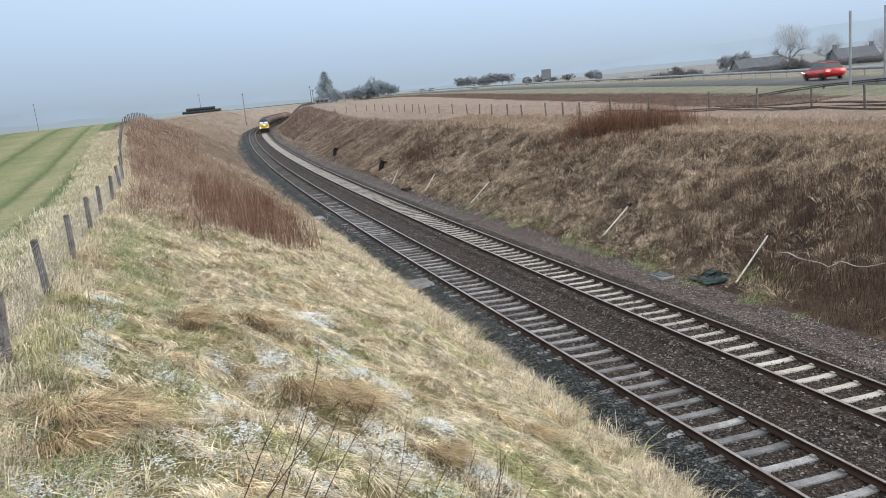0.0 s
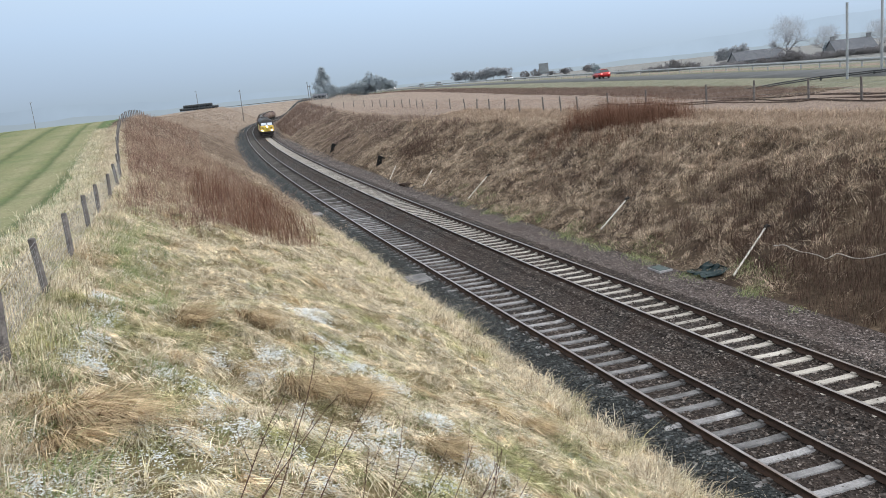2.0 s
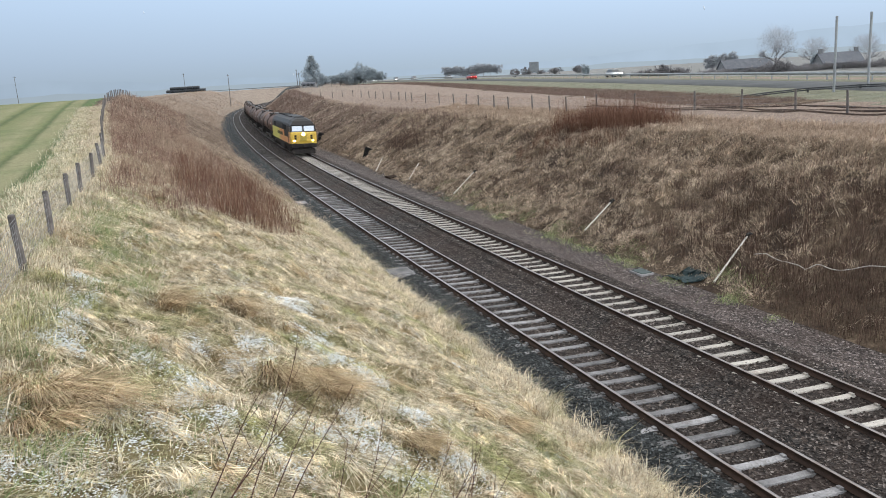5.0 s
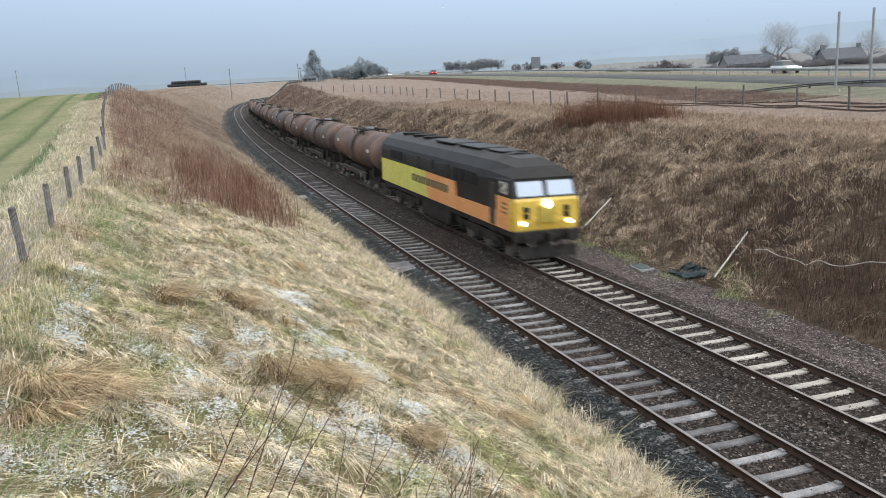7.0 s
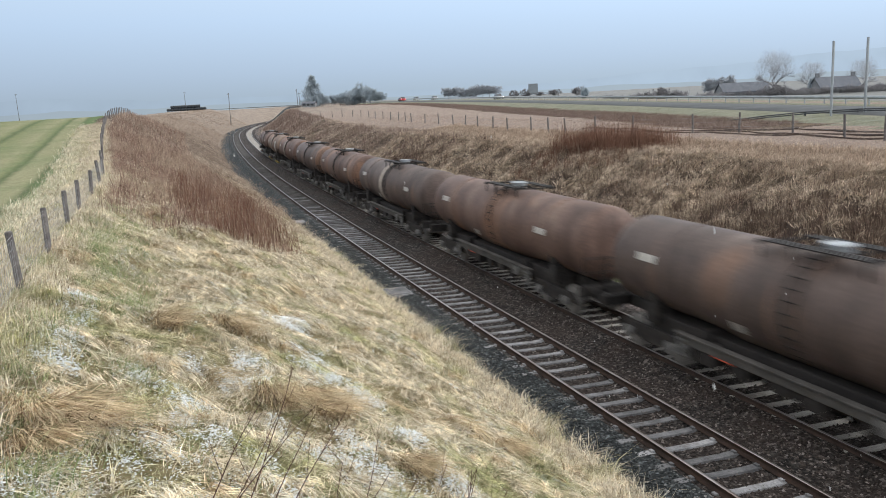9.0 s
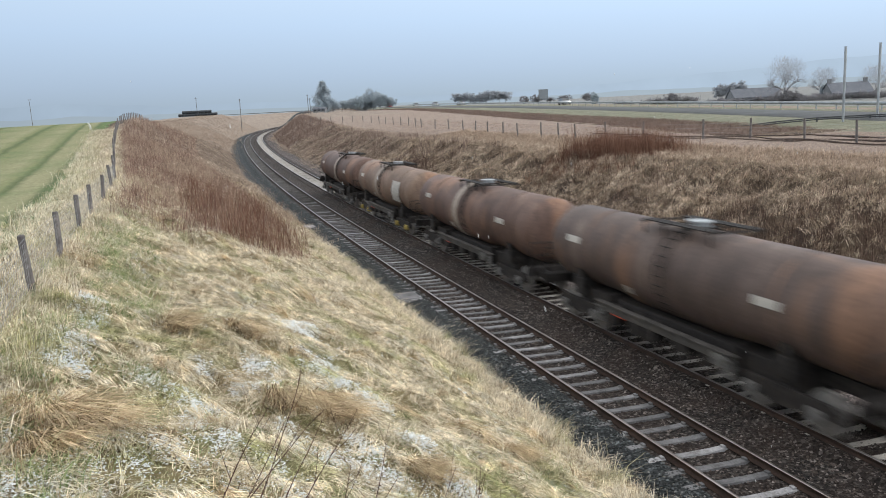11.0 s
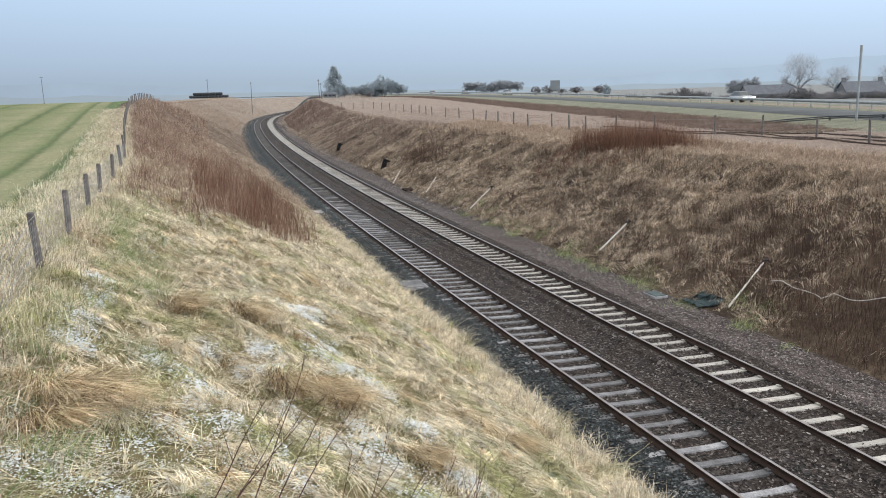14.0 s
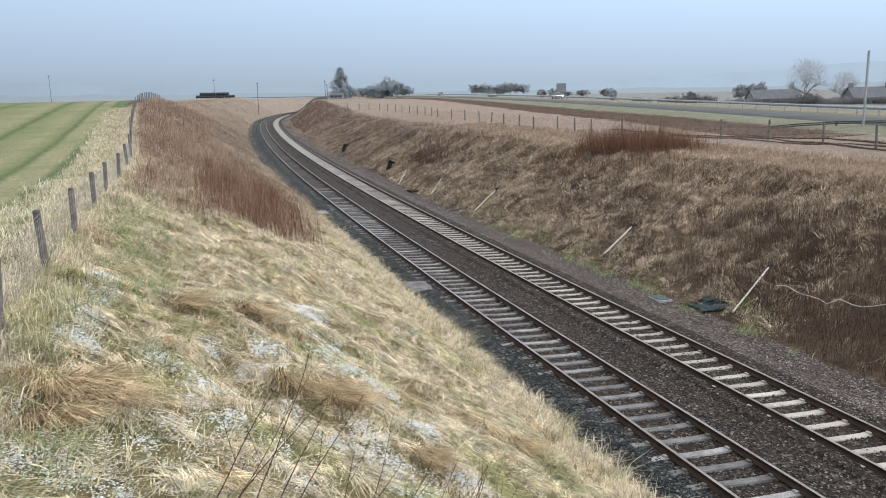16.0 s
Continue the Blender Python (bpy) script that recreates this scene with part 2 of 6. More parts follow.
M_DEAD = leafy("dead_bank_grass", [(0.0, (0.16, 0.12, 0.1)), (0.25, (0.4, 0.32, 0.25)), (0.6, (0.58, 0.475, 0.37)), (0.9, (0.76, 0.64, 0.51)), (1.0, (0.28, 0.215, 0.17))],
               [(0.0, (0.05, 0.036, 0.03)), (0.4, (0.14, 0.1, 0.08)), (0.8, (0.28, 0.2, 0.155)), (1.0, (0.4, 0.31, 0.24))], 0.33, bright=0.42, cut=0.56, clump=0.38, thin=0.25)
# coloured like M_FARBANK: paler and flatter, the haze painted in
M_FARGRASS = leafy("hazed_bank_grass", [(0.0, (0.27, 0.21, 0.17)), (0.5, (0.4, 0.32, 0.255)), (1.0, (0.52, 0.43, 0.345))],
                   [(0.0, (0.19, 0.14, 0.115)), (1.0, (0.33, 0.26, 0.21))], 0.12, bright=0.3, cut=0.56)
M_RED = leafy("reddish_stems", [(0.0, (0.1, 0.055, 0.045)), (0.35, (0.22, 0.13, 0.105)), (0.7, (0.34, 0.23, 0.19)), (1.0, (0.56, 0.42, 0.33))],
              [(0.0, (0.32, 0.23, 0.18)), (0.5, (0.5, 0.39, 0.3)), (1.0, (0.64, 0.52, 0.4))], 0.3, bright=0.35, cut=0.52, clump=0.42)
M_RUSTY = leafy("rust_red_stems", [(0.0, (0.09, 0.045, 0.032)), (0.5, (0.18, 0.095, 0.065)), (1.0, (0.32, 0.2, 0.14))], bright=0.3)
M_BRAMBLE = leafy("dark_bramble", [(0.0, (0.05, 0.033, 0.028)), (0.5, (0.125, 0.083, 0.068)), (1.0, (0.26, 0.19, 0.145))], bright=0.3, clump=0.3)
M_WEEDS = leafy("brown_dead_weeds", [(0.0, (0.15, 0.105, 0.09)), (0.5, (0.22, 0.16, 0.135)), (1.0, (0.3, 0.23, 0.19))], bright=0.3)
# distance haze is put into these pale blue-grey twig and needle colours
M_TWIG = leafy("haze_paled_twigs", [(0.0, (0.36, 0.38, 0.41)), (1.0, (0.5, 0.52, 0.55))], thin=0.5)
M_CONIFER = leafy("haze_paled_needles", [(0.0, (0.36, 0.41, 0.445)), (1.0, (0.5, 0.55, 0.585))], thin=0.5)
M_BARK = worn("bark", (0.2, 0.2, 0.21), (0.3, 0.3, 0.31), 2.0, 0.9)


# ---- mesh helpers ----
def mesh_np(name, verts, faces, mats, mat_idx=None, smooth=False):
    """A mesh from arrays; faces is a list of (k-sided face arrays)."""
    me = bpy.data.meshes.new(name)
    verts = np.asarray(verts, np.float32).reshape(-1, 3)
    me.vertices.add(len(verts))
    me.vertices.foreach_set("co", verts.ravel())
    loops = np.concatenate([np.asarray(f, np.int32).ravel() for f in faces])
    sizes = np.concatenate([np.full(len(f), np.asarray(f).shape[1], np.int32) for f in faces])
    starts = np.concatenate([[0], np.cumsum(sizes)[:-1]]).astype(np.int32)
    me.loops.add(len(loops))
    me.loops.foreach_set("vertex_index", loops)
    me.polygons.add(len(sizes))
    me.polygons.foreach_set("loop_start", starts)
    me.polygons.foreach_set("loop_total", sizes)
    if mat_idx is not None:
        me.polygons.foreach_set("material_index", np.asarray(mat_idx, np.int32))
    if smooth:
        me.polygons.foreach_set("use_smooth", np.ones(len(sizes), bool))
    me.update(calc_edges=True)
    for m in mats:
        me.materials.append(m)
    return me


def part(name, bm, material, parent, label="", smooth=False):
    """Links a bmesh as one mesh object under a thing or a part."""
    me = bpy.data.meshes.new(name)
    if smooth:
        for f in bm.faces:
            f.smooth = True
    bm.to_mesh(me)
    bm.free()
    me.materials.append(material)
    ob = new(name, me)
    ob.parent = parent
    if label:
        tagged(ob, label)
    return ob


def share(name, me, parent, m=None, label=""):
    ob = new(name, me)
    ob.parent = parent
    if m is not None:
        ob.matrix_basis = m
    if label:
        tagged(ob, label)
    return ob


def thing(name, label, category, group="", kind="", m=None):
    ob = new(name)
    ob.empty_display_size = 0.2
    if m is not None:
        ob.matrix_basis = m
    return tagged(ob, label, category, group, kind)


def box(bm, cx, cy, cz, sx, sy, sz, bevel=0.0, rot=None):
    r = bmesh.ops.create_cube(bm, size=1)
    vs = r["verts"]
    bmesh.ops.scale(bm, verts=vs, vec=(sx, sy, sz))
    if bevel:
        es = list({e for v in vs for e in v.link_edges})
        q = bmesh.ops.bevel(bm, geom=es, offset=bevel, segments=2, profile=0.6, affect="EDGES")
        vs = list({v for f in q["faces"] for v in f.verts} | {v for v in vs if v.is_valid})
    if rot:
        bmesh.ops.rotate(bm, verts=vs, cent=(0, 0, 0), matrix=Euler([radians(a) for a in rot]).to_matrix())
    bmesh.ops.translate(bm, verts=vs, vec=(cx, cy, cz))
    return vs


def rod(bm, a, b, r, r2=None, n=8):
    a, b = Vector(a), Vector(b)
    d = b - a
    q = bmesh.ops.create_cone(bm, cap_ends=True, segments=n, radius1=r, radius2=r if r2 is None else r2, depth=d.length)
    m = Matrix.Translation((a + b) / 2) @ d.to_track_quat("Z", "Y").to_matrix().to_4x4()
    bmesh.ops.transform(bm, matrix=m, verts=q["verts"])
    return q["verts"]


def extrude_profile(bm, prof, y0, y1, close=True):
    """A profile of (x, z) drawn out along y."""
    a = [bm.verts.new((x, y0, z)) for x, z in prof]
    b = [bm.verts.new((x, y1, z)) for x, z in prof]
    n = len(prof)
    for i in range(n if close else n - 1):
        bm.faces.new((a[i], a[(i + 1) % n], b[(i + 1) % n], b[i]))
    if close:
        bm.faces.new(a[::-1])
        bm.faces.new(b)
    bmesh.ops.recalc_face_normals(bm, faces=bm.faces)


# ---- the line of the railway: s runs away from the camera, u to its right ----
S = np.arange(-340.0, 3000.0, 1.0)
K = np.interp(S, [-340, -60, 30, 80, 160, 260, 420, 560, 3000], [0, 0.00054, 0.00054, 0.00059, 0.00035, 0.00108, 0.00069, 0, 0])
TH = np.concatenate([[0], np.cumsum((K[1:] + K[:-1]) / 2)])
TH += -0.31453 - np.interp(0, S, TH)


def along(d):
    return np.concatenate([[0], np.cumsum((d[1:] + d[:-1]) / 2)])


CX, CY = along(np.sin(TH)), along(np.cos(TH))
CX += 6.2326 - np.interp(0, S, CX)
CY += 12.0 - np.interp(0, S, CY)
TRACKS = 3.306    # between track centres
CANT = 2.47       # degrees, towards the inside of the bend
NFIX = np.array([math.cos(-0.27), -math.sin(-0.27)])


def plan(s, u):
    """World x, y of a place s along the line and u across it."""
    s, u = np.asarray(s, float), np.asarray(u, float)
    x, y, t = np.interp(s, S, CX), np.interp(s, S, CY), np.interp(s, S, TH)
    near = np.clip(u, -90, 90)
    rest = u - near
    return x + near * np.cos(t) + rest * NFIX[0], y - near * np.sin(t) + rest * NFIX[1]


def line_at(x, y):
    """s and u of world places (within the strip along the line)."""
    x, y = np.atleast_1d(np.asarray(x, float)), np.atleast_1d(np.asarray(y, float))
    s = (x - 6.2) * math.sin(-0.28) + (y - 12) * math.cos(-0.28)
    for _ in range(12):
        px, py, t = np.interp(s, S, CX), np.interp(s, S, CY), np.interp(s, S, TH)
        s = s + (x - px) * np.sin(t) + (y - py) * np.cos(t)
    px, py, t = np.interp(s, S, CX), np.interp(s, S, CY), np.interp(s, S, TH)
    return s, (x - px) * np.cos(t) - (y - py) * np.sin(t)


def step(x, a, b):
    t = np.clip((x - a) / (b - a), 0, 1)
    return t * t * (3 - 2 * t)


ROAD = np.array([(36, -400, 4.1), (38, -80, 4.2), (39.5, 40, 4.35), (39.5, 75, 4.45), (36, 125, 4.8), (25, 192, 5.5), (6, 280, 6.2),
                 (-16, 365, 6.6), (-45, 460, 6.8), (-110, 640, 7.0), (-300, 1100, 7.0), (-700, 2000, 7.0)])


def road_at(y):
    """x and z of the road at y (smoothed)."""
    y = np.asarray(y, float)
    o = [-24, -12, 0, 12, 24]
    return sum(np.interp(y + d, ROAD[:, 1], ROAD[:, 0]) for d in o) / 5, sum(np.interp(y + d, ROAD[:, 1], ROAD[:, 2]) for d in o) / 5


def lumps(x, y, size, seed):
    """Cheap smooth unevenness, about -1 to 1."""
    r = np.random.RandomState(seed)
    z = 0
    for i in range(7):
        a, p, f = r.uniform(0, 6.3), r.uniform(0, 6.3), (0.6 + 1.5 * r.rand()) * 6.3 / size
        z = z + np.sin((x * np.cos(a) + y * np.sin(a)) * f + p + 1.3 * np.sin((x * np.sin(a) - y * np.cos(a)) * f * 0.6 + i))
    return z / 3.6


def left_edge(s):
    return np.interp(s, [-100, 45, 80, 160, 300], [-1.95, -2.1, -2.9, -3.6, -3.6])


def fence_left_u(s):
    return np.interp(s, [-60, 25, 41, 73, 130, 400], [-11.7, -11.8, -12.9, -15.0, -17, -18])


def left_level(s):
    return 4.5 + 2.6 * step(s, 18, 100) - 0.95 * step(s, 105, 170) + 0.25 * step(s, 190, 330)


def right_level(s):
    return 3.85 + 1.9 * step(s, 90, 260) + 1.4 * step(s, 310, 420)


def ground_su(s, u):
    """Height of the ground, rail tops being at about 0."""
    s, u = np.broadcast_arrays(np.asarray(s, float), np.asarray(u, float))
    x, y = plan(s, u)
    lean = math.tan(radians(CANT))
    up = u - np.where(u < TRACKS / 2, 0.0, TRACKS)
    top0 = -0.205 - lean * np.clip(up, -1.5, 1.5)
    crib = np.clip(1 - step(np.abs(up), 0.62, 0.8), 0, 1)
    bed = top0 + 0.035 - 0.082 * crib - 0.04 * (u < -0.8) + 0.012 * lumps(x * 3, y * 3, 1.2, 77)
    bed = np.where((u > 1.3) & (u < 2.1), np.minimum(bed, -0.215), bed)
    bed = np.where(u < -1.3, top0 - 0.01 - 0.12 * step(-u, 1.3, 1.9), bed)
    bed = bed - 0.2 * step(u, 4.7, 6.0)
    # cutting side towards the field
    e, f, top = left_edge(s), fence_left_u(s), left_level(s)
    q = np.clip((e - u) / (e - f), 0, 1)
    lb = -0.32 + (top + 0.32) * (1.22 * q - 0.22 * q * q)
    lb = lb + (0.10 * lumps(x, y, 2.2, 3) + 0.16 * lumps(x, y, 7, 5)) * np.clip(q * 6, 0, 1) * np.clip((1.1 - q) * 4, 0.2, 1)
    fieldz = top - 0.15 * step(f - u, 0, 4) - 2.6 * step(f - u, 14, 70) * step(s, 40, 110) + 0.85 * np.exp(-((x + 92) ** 2 + (y - 330) ** 2) / 330.0) * (u < f)
    z = np.where(u < e, np.where(u < f, fieldz, lb), bed)
    # cutting side towards the road
    r = 6.9 + 0.4 * np.sin(s * 0.11)
    crest = 15.5 + 1.2 * np.sin(s * 0.05 + 1)
    rl = right_level(s)
    q = np.clip((u - r) / (crest - r), 0, 1)
    rb = -0.43 + (rl - 0.45 + 0.43) * (q * 0.9 + 0.1 * np.sin(q * 1.57)) + (0.16 * lumps(x, y, 3, 8) + 0.28 * lumps(x, y, 9, 9)) * np.clip(q * 4, 0, 1) * np.clip((1.25 - q) * 3, 0.15, 1)
    flat = rl - 0.45 + 0.45 * step(u, crest, crest + 8) + 0.06 * lumps(x, y, 6, 4)
    z = np.where(u > r, np.where(u > crest, flat, rb), z)
    # land round the road
    rx, rz = road_at(y)
    d = np.abs(x - rx)
    w = step(u, 24, 30) * (1 - step(d, 7.5, 15))
    z = z * (1 - w) + (rz - 0.12) * w
    far = step(u, 30, 70)
    z = np.where(x > rx, z * (1 - far) + far * (rz - 0.12 - 1.5 * step(d, 9, 24) - 1.0 * step(d, 40, 80)), z)
    fill = step(s, 405, 480) * (np.abs(u) < 45)
    return z * (1 - fill) + np.maximum(z, 6.2) * fill


def ground_at(x, y):
    s, u = line_at(x, y)
    return ground_su(s, u)


# ---- ground: one sheet out to the horizon ----
def build_ground():
    ss = np.concatenate([np.arange(-340, -40, 20), np.arange(-40, -8, 2), np.arange(-8, 45, 0.5), np.arange(45, 130, 1.0), np.arange(130, 330, 2.5), np.arange(330, 700, 15), np.arange(700, 2999, 120)])
    uu = np.concatenate([[-2500, -1500, -900, -500, -300, -200, -140, -100, -75, -55, -42, -32, -26], np.arange(-22, -2.6, 0.45), np.arange(-2.6, 6.2, 0.11), np.arange(6.2, 7, 0.3), np.arange(7, 27, 0.5), np.arange(27, 60, 1.5), np.arange(60, 100, 3), [110, 140, 180, 240, 320, 450, 700, 1100, 1700, 2500]])
    s, u = np.meshgrid(ss, uu, indexing="ij")
    x, y = plan(s, u)
    z = ground_su(s, u)
    n, k = len(ss), len(uu)
    i = np.arange(n * k).reshape(n, k)
    f = np.stack([i[:-1, :-1], i[:-1, 1:], i[1:, 1:], i[1:, :-1]], -1).reshape(-1, 4)
    us, sc = ((u[:-1, :-1] + u[1:, 1:]) / 2).ravel(), ((s[:-1, :-1] + s[1:, 1:]) / 2).ravel()
    mid = np.zeros(len(f), int)
    e, fl = left_edge(sc), fence_left_u(sc)
    mid[us < -0.98] = 9
    mid[us < e] = 2
    mid[(us < e) & (sc > 60)] = 3
    mid[us < fl - 1.2] = 5
    mid[us > 4.9] = 1
    mid[us > 6.9] = 3
    mid[us > 17] = 4
    xc = ((x[:-1, :-1] + x[1:, 1:]) / 2).ravel()
    yc = ((y[:-1, :-1] + y[1:, 1:]) / 2).ravel()
    dr = xc - road_at(yc)[0]
    mid[(dr > 7) & (us > 30)] = 6
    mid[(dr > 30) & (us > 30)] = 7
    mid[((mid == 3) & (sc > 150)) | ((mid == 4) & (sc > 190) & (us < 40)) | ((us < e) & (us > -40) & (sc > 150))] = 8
    mid[(dr > -12) & (dr < 0) & (us > 26)] = 6
    mid[(dr > -19) & (dr <= -12) & (us > 26) & (yc > 52)] = 3
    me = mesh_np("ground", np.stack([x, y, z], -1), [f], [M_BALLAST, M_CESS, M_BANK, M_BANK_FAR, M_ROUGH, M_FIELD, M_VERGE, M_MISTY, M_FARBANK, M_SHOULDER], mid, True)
    return tagged(new("ground", me), "railway cutting with ballast bed, dry grass banks and fields", "ground", kind="structure")


M_VERGE = bank_mat("olive_verge", [(0.3, (0.16, 0.17, 0.12)), (0.5, (0.22, 0.225, 0.165)), (0.7, (0.28, 0.26, 0.2))])
# paler copy of the dead-grass bank, distance haze put into its colour
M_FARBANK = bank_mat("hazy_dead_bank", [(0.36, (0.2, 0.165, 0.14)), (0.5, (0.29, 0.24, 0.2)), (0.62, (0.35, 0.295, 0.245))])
# fields far beyond the road, with the mist painted in as grey
M_MISTY = bank_mat("hazed_stubble", [(0.3, (0.2, 0.205, 0.2)), (0.5, (0.24, 0.245, 0.24)), (0.7, (0.29, 0.285, 0.27))])
build_ground()


# ---- tracks ----
def sweep(prof, s, u0, z0, close=True):
    """A profile (across, up) swept along the line; returns vertices and faces."""
    prof = np.asarray(prof, float)
    n, k = len(s), len(prof)
    c = math.tan(radians(CANT))
    uu = u0 + prof[:, 0][None, :] + 0 * s[:, None]
    x, y = plan(s[:, None] + 0 * uu, uu)
    z = z0 + prof[:, 1][None, :] + 0 * uu - prof[:, 0][None, :] * 0
    i = np.arange(n * k).reshape(n, k)
    j = np.roll(i, -1, 1)
    if not close:
        i, j = i[:, :-1], j[:, :-1]
    return np.stack([x, y, z], -1).reshape(-1, 3), np.stack([i[:-1], j[:-1], j[1:], i[1:]], -1).reshape(-1, 4)


RAIL = [(-0.07, -0.158), (0.07, -0.158), (0.07, -0.147), (0.012, -0.125), (0.010, -0.048), (0.035, -0.036), (0.035, -0.008), (0.026, 0.0), (-0.026, 0.0), (-0.035, -0.008), (-0.035, -0.036), (-0.010, -0.048), (-0.012, -0.125), (-0.07, -0.147)]
RAIL_S = np.concatenate([np.arange(-340, -20, 10), np.arange(-20, 330, 1.0), np.arange(330, 410, 10)])


def track_frame(s, u, z=0.0):
    """Pose on the line: local y along the line, x across it, leaning with the cant."""
    x, y = plan(s, u)
    return pose(float(x), float(y), z, 0, CANT, -math.degrees(float(np.interp(s, S, TH))))


def build_track(u0, z0, conc, label, seed):
    tr = thing("railway_track", label, "railway track", "double track line", "structure")
    drop = 1.505 * math.sin(radians(CANT))
    for k, zz in ((-0.7525, z0), (0.7525, z0 - drop)):
        vv, ff = sweep(RAIL, RAIL_S, u0 + k, zz)
        top = np.tile(np.arange(len(RAIL)), len(RAIL_S) - 1)
        mi = np.where((top == 6) | (top == 7) | (top == 8), 1, 0)
        share("rail", mesh_np("rail", vv, [ff], [M_RAIL_SIDE, M_RAIL_TOP], mi), tr)
    # concrete sleepers, lower between the rails
    bm = bmesh.new()
    prof = [(-0.12, -0.12), (0.12, -0.12), (0.09, 0.0), (-0.09, 0.0)]
    secs = [(-1.23, -0.03), (-1.2, 0.0), (-0.55, 0.0), (-0.35, -0.012), (0.35, -0.012), (0.55, 0.0), (1.2, 0.0), (1.23, -0.03)]
    rows = [[bm.verts.new((X, p, max(q + dz, -0.13))) for p, q in prof] for X, dz in secs]
    for a, b in zip(rows[:-1], rows[1:]):
        for i in range(4):
            bm.faces.new((a[i], a[(i + 1) % 4], b[(i + 1) % 4], b[i]))
    bm.faces.new(rows[0]), bm.faces.new(rows[-1][::-1])
    bmesh.ops.recalc_face_normals(bm, faces=bm.faces)
    for X in (-0.7525, 0.7525):
        for dx in (-0.11, 0.11):
            box(bm, X + dx, 0.0, 0.02, 0.07, 0.11, 0.045)
    me = bpy.data.meshes.new("sleeper")
    bm.to_mesh(me)
    bm.free()
    me.materials.append(conc)
    old = conc is M_CONC_OLD
    dirty = me.copy()
    dirty.materials[0] = M_CONC_DIRTY
    rr = random.Random(seed)
    zc = z0 - drop / 2 - 0.17
    vs = np.empty(len(me.vertices) * 3, np.float32)
    me.vertices.foreach_get("co", vs)
    vs = vs.reshape(-1, 3)
    fs = [np.array([p.vertices[:] for p in me.polygons])]
    V, Fc, n = [], [], 0
    for i in range(-60, 500):
        s = i * 0.657 + 0.25 * (u0 > 1)
        m = track_frame(s + rr.uniform(-0.02, 0.02), u0, zc + rr.uniform(-0.012, 0.006)) @ pose(0, 0, 0, 0, 0, rr.uniform(-0.8, 0.8))
        if -6 <= s < 92:
            share("sleeper", dirty if old and s > rr.uniform(38, 58) else me, tr, m)
        else:
            mm = np.array(m)
            V.append(vs @ mm[:3, :3].T + mm[:3, 3])
            Fc.append(fs[0] + n)
            n += len(vs)
    far = share("sleeper_run", mesh_np("sleeper_run", np.concatenate(V), [np.concatenate(Fc)], [M_CONC_DIRTY if old else conc]), tr)
    tagged(far, kind="stuff")
    return tr



# ---- plants ----
def blades(p, height, width, lean, bend, seed, segs=2, curl=0.5):
    """Blades that start at p (n, 3); lean (n, 2) is how far each tip ends aside of its foot."""
    r = np.random.RandomState(seed)
    n = len(p)
    h = height * np.ones(n)
    ang = r.uniform(0, 2 * np.pi, n)
    wx, wy = np.cos(ang) * width, np.sin(ang) * width
    ts = np.linspace(0, 1, segs + 1)
    vs = []
    for k, t in enumerate(ts):
        c = np.stack([p[:, 0] + lean[:, 0] * t ** (1 + bend), p[:, 1] + lean[:, 1] * t ** (1 + bend), p[:, 2] + h * (t - curl * t * t * bend)], 1)
        if k < segs:
            w = (1 - 0.45 * t)
            o = np.stack([wx, wy, 0 * wx], 1) * w
            vs += [c - o, c + o]
        else:
            vs.append(c)
    m = len(vs)
    V = np.stack(vs, 1).reshape(-1, 3)
    b = (np.arange(n) * m)[:, None]
    quads = [b + np.array([[2 * k, 2 * k + 1, 2 * k + 3, 2 * k + 2]]) for k in range(segs - 1)]
    tri = b + np.array([[2 * segs - 2, 2 * segs - 1, 2 * segs]])
    return V, (np.concatenate(quads) if quads else np.zeros((0, 4), int)), tri


def grass_object(name, label, mat, sets, category="grass"):
    V, Q, T, n = [], [], [], 0
    for v, q, t in sets:
        V.append(v), Q.append(q + n), T.append(t + n)
        n += len(v)
    faces = [f for f in (np.concatenate(Q), np.concatenate(T)) if len(f)]
    me = mesh_np(name, np.concatenate(V), faces, [mat])
    return tagged(new(name, me), label, category, kind="stuff")


SNOW = [(-4.74, 10.1, 0.3), (-4.64, 9.6, 0.35), (-5.1, 11.6, 0.3), (-5.4, 12.2, 0.35), (-2.86, 16.1, 0.5), (-2.1, 13.8, 0.4), (-1.85, 13.1, 0.5), (-2.7, 11.5, 0.35), (-3.07, 9.5, 0.4), (-3.75, 9.75, 0.3),
        (-4.07, 7.3, 0.35), (-3.06, 6.25, 0.5), (-3.5, 6.0, 0.45), (-2.8, 6.7, 0.3), (-2.8, 7.7, 0.35), (-2.65, 7.4, 0.4), (-2.9, 8.8, 0.3), (-1.6, 7.7, 0.4), (-0.96, 9.5, 0.4), (-0.77, 8.9, 0.4), (-1.14, 12.4, 0.4),
        (-2.3, 7.9, 0.35), (-1.8, 9.4, 0.3), (-2.83, 10.8, 0.35), (-1.9, 6.7, 0.4), (-3.2, 5.6, 0.3), (-1.2, 9.0, 0.35), (-3.4, 11.0, 0.25), (-0.2, 8.6, 0.4), (0.3, 9.4, 0.4), (-0.3, 10.6, 0.35)]



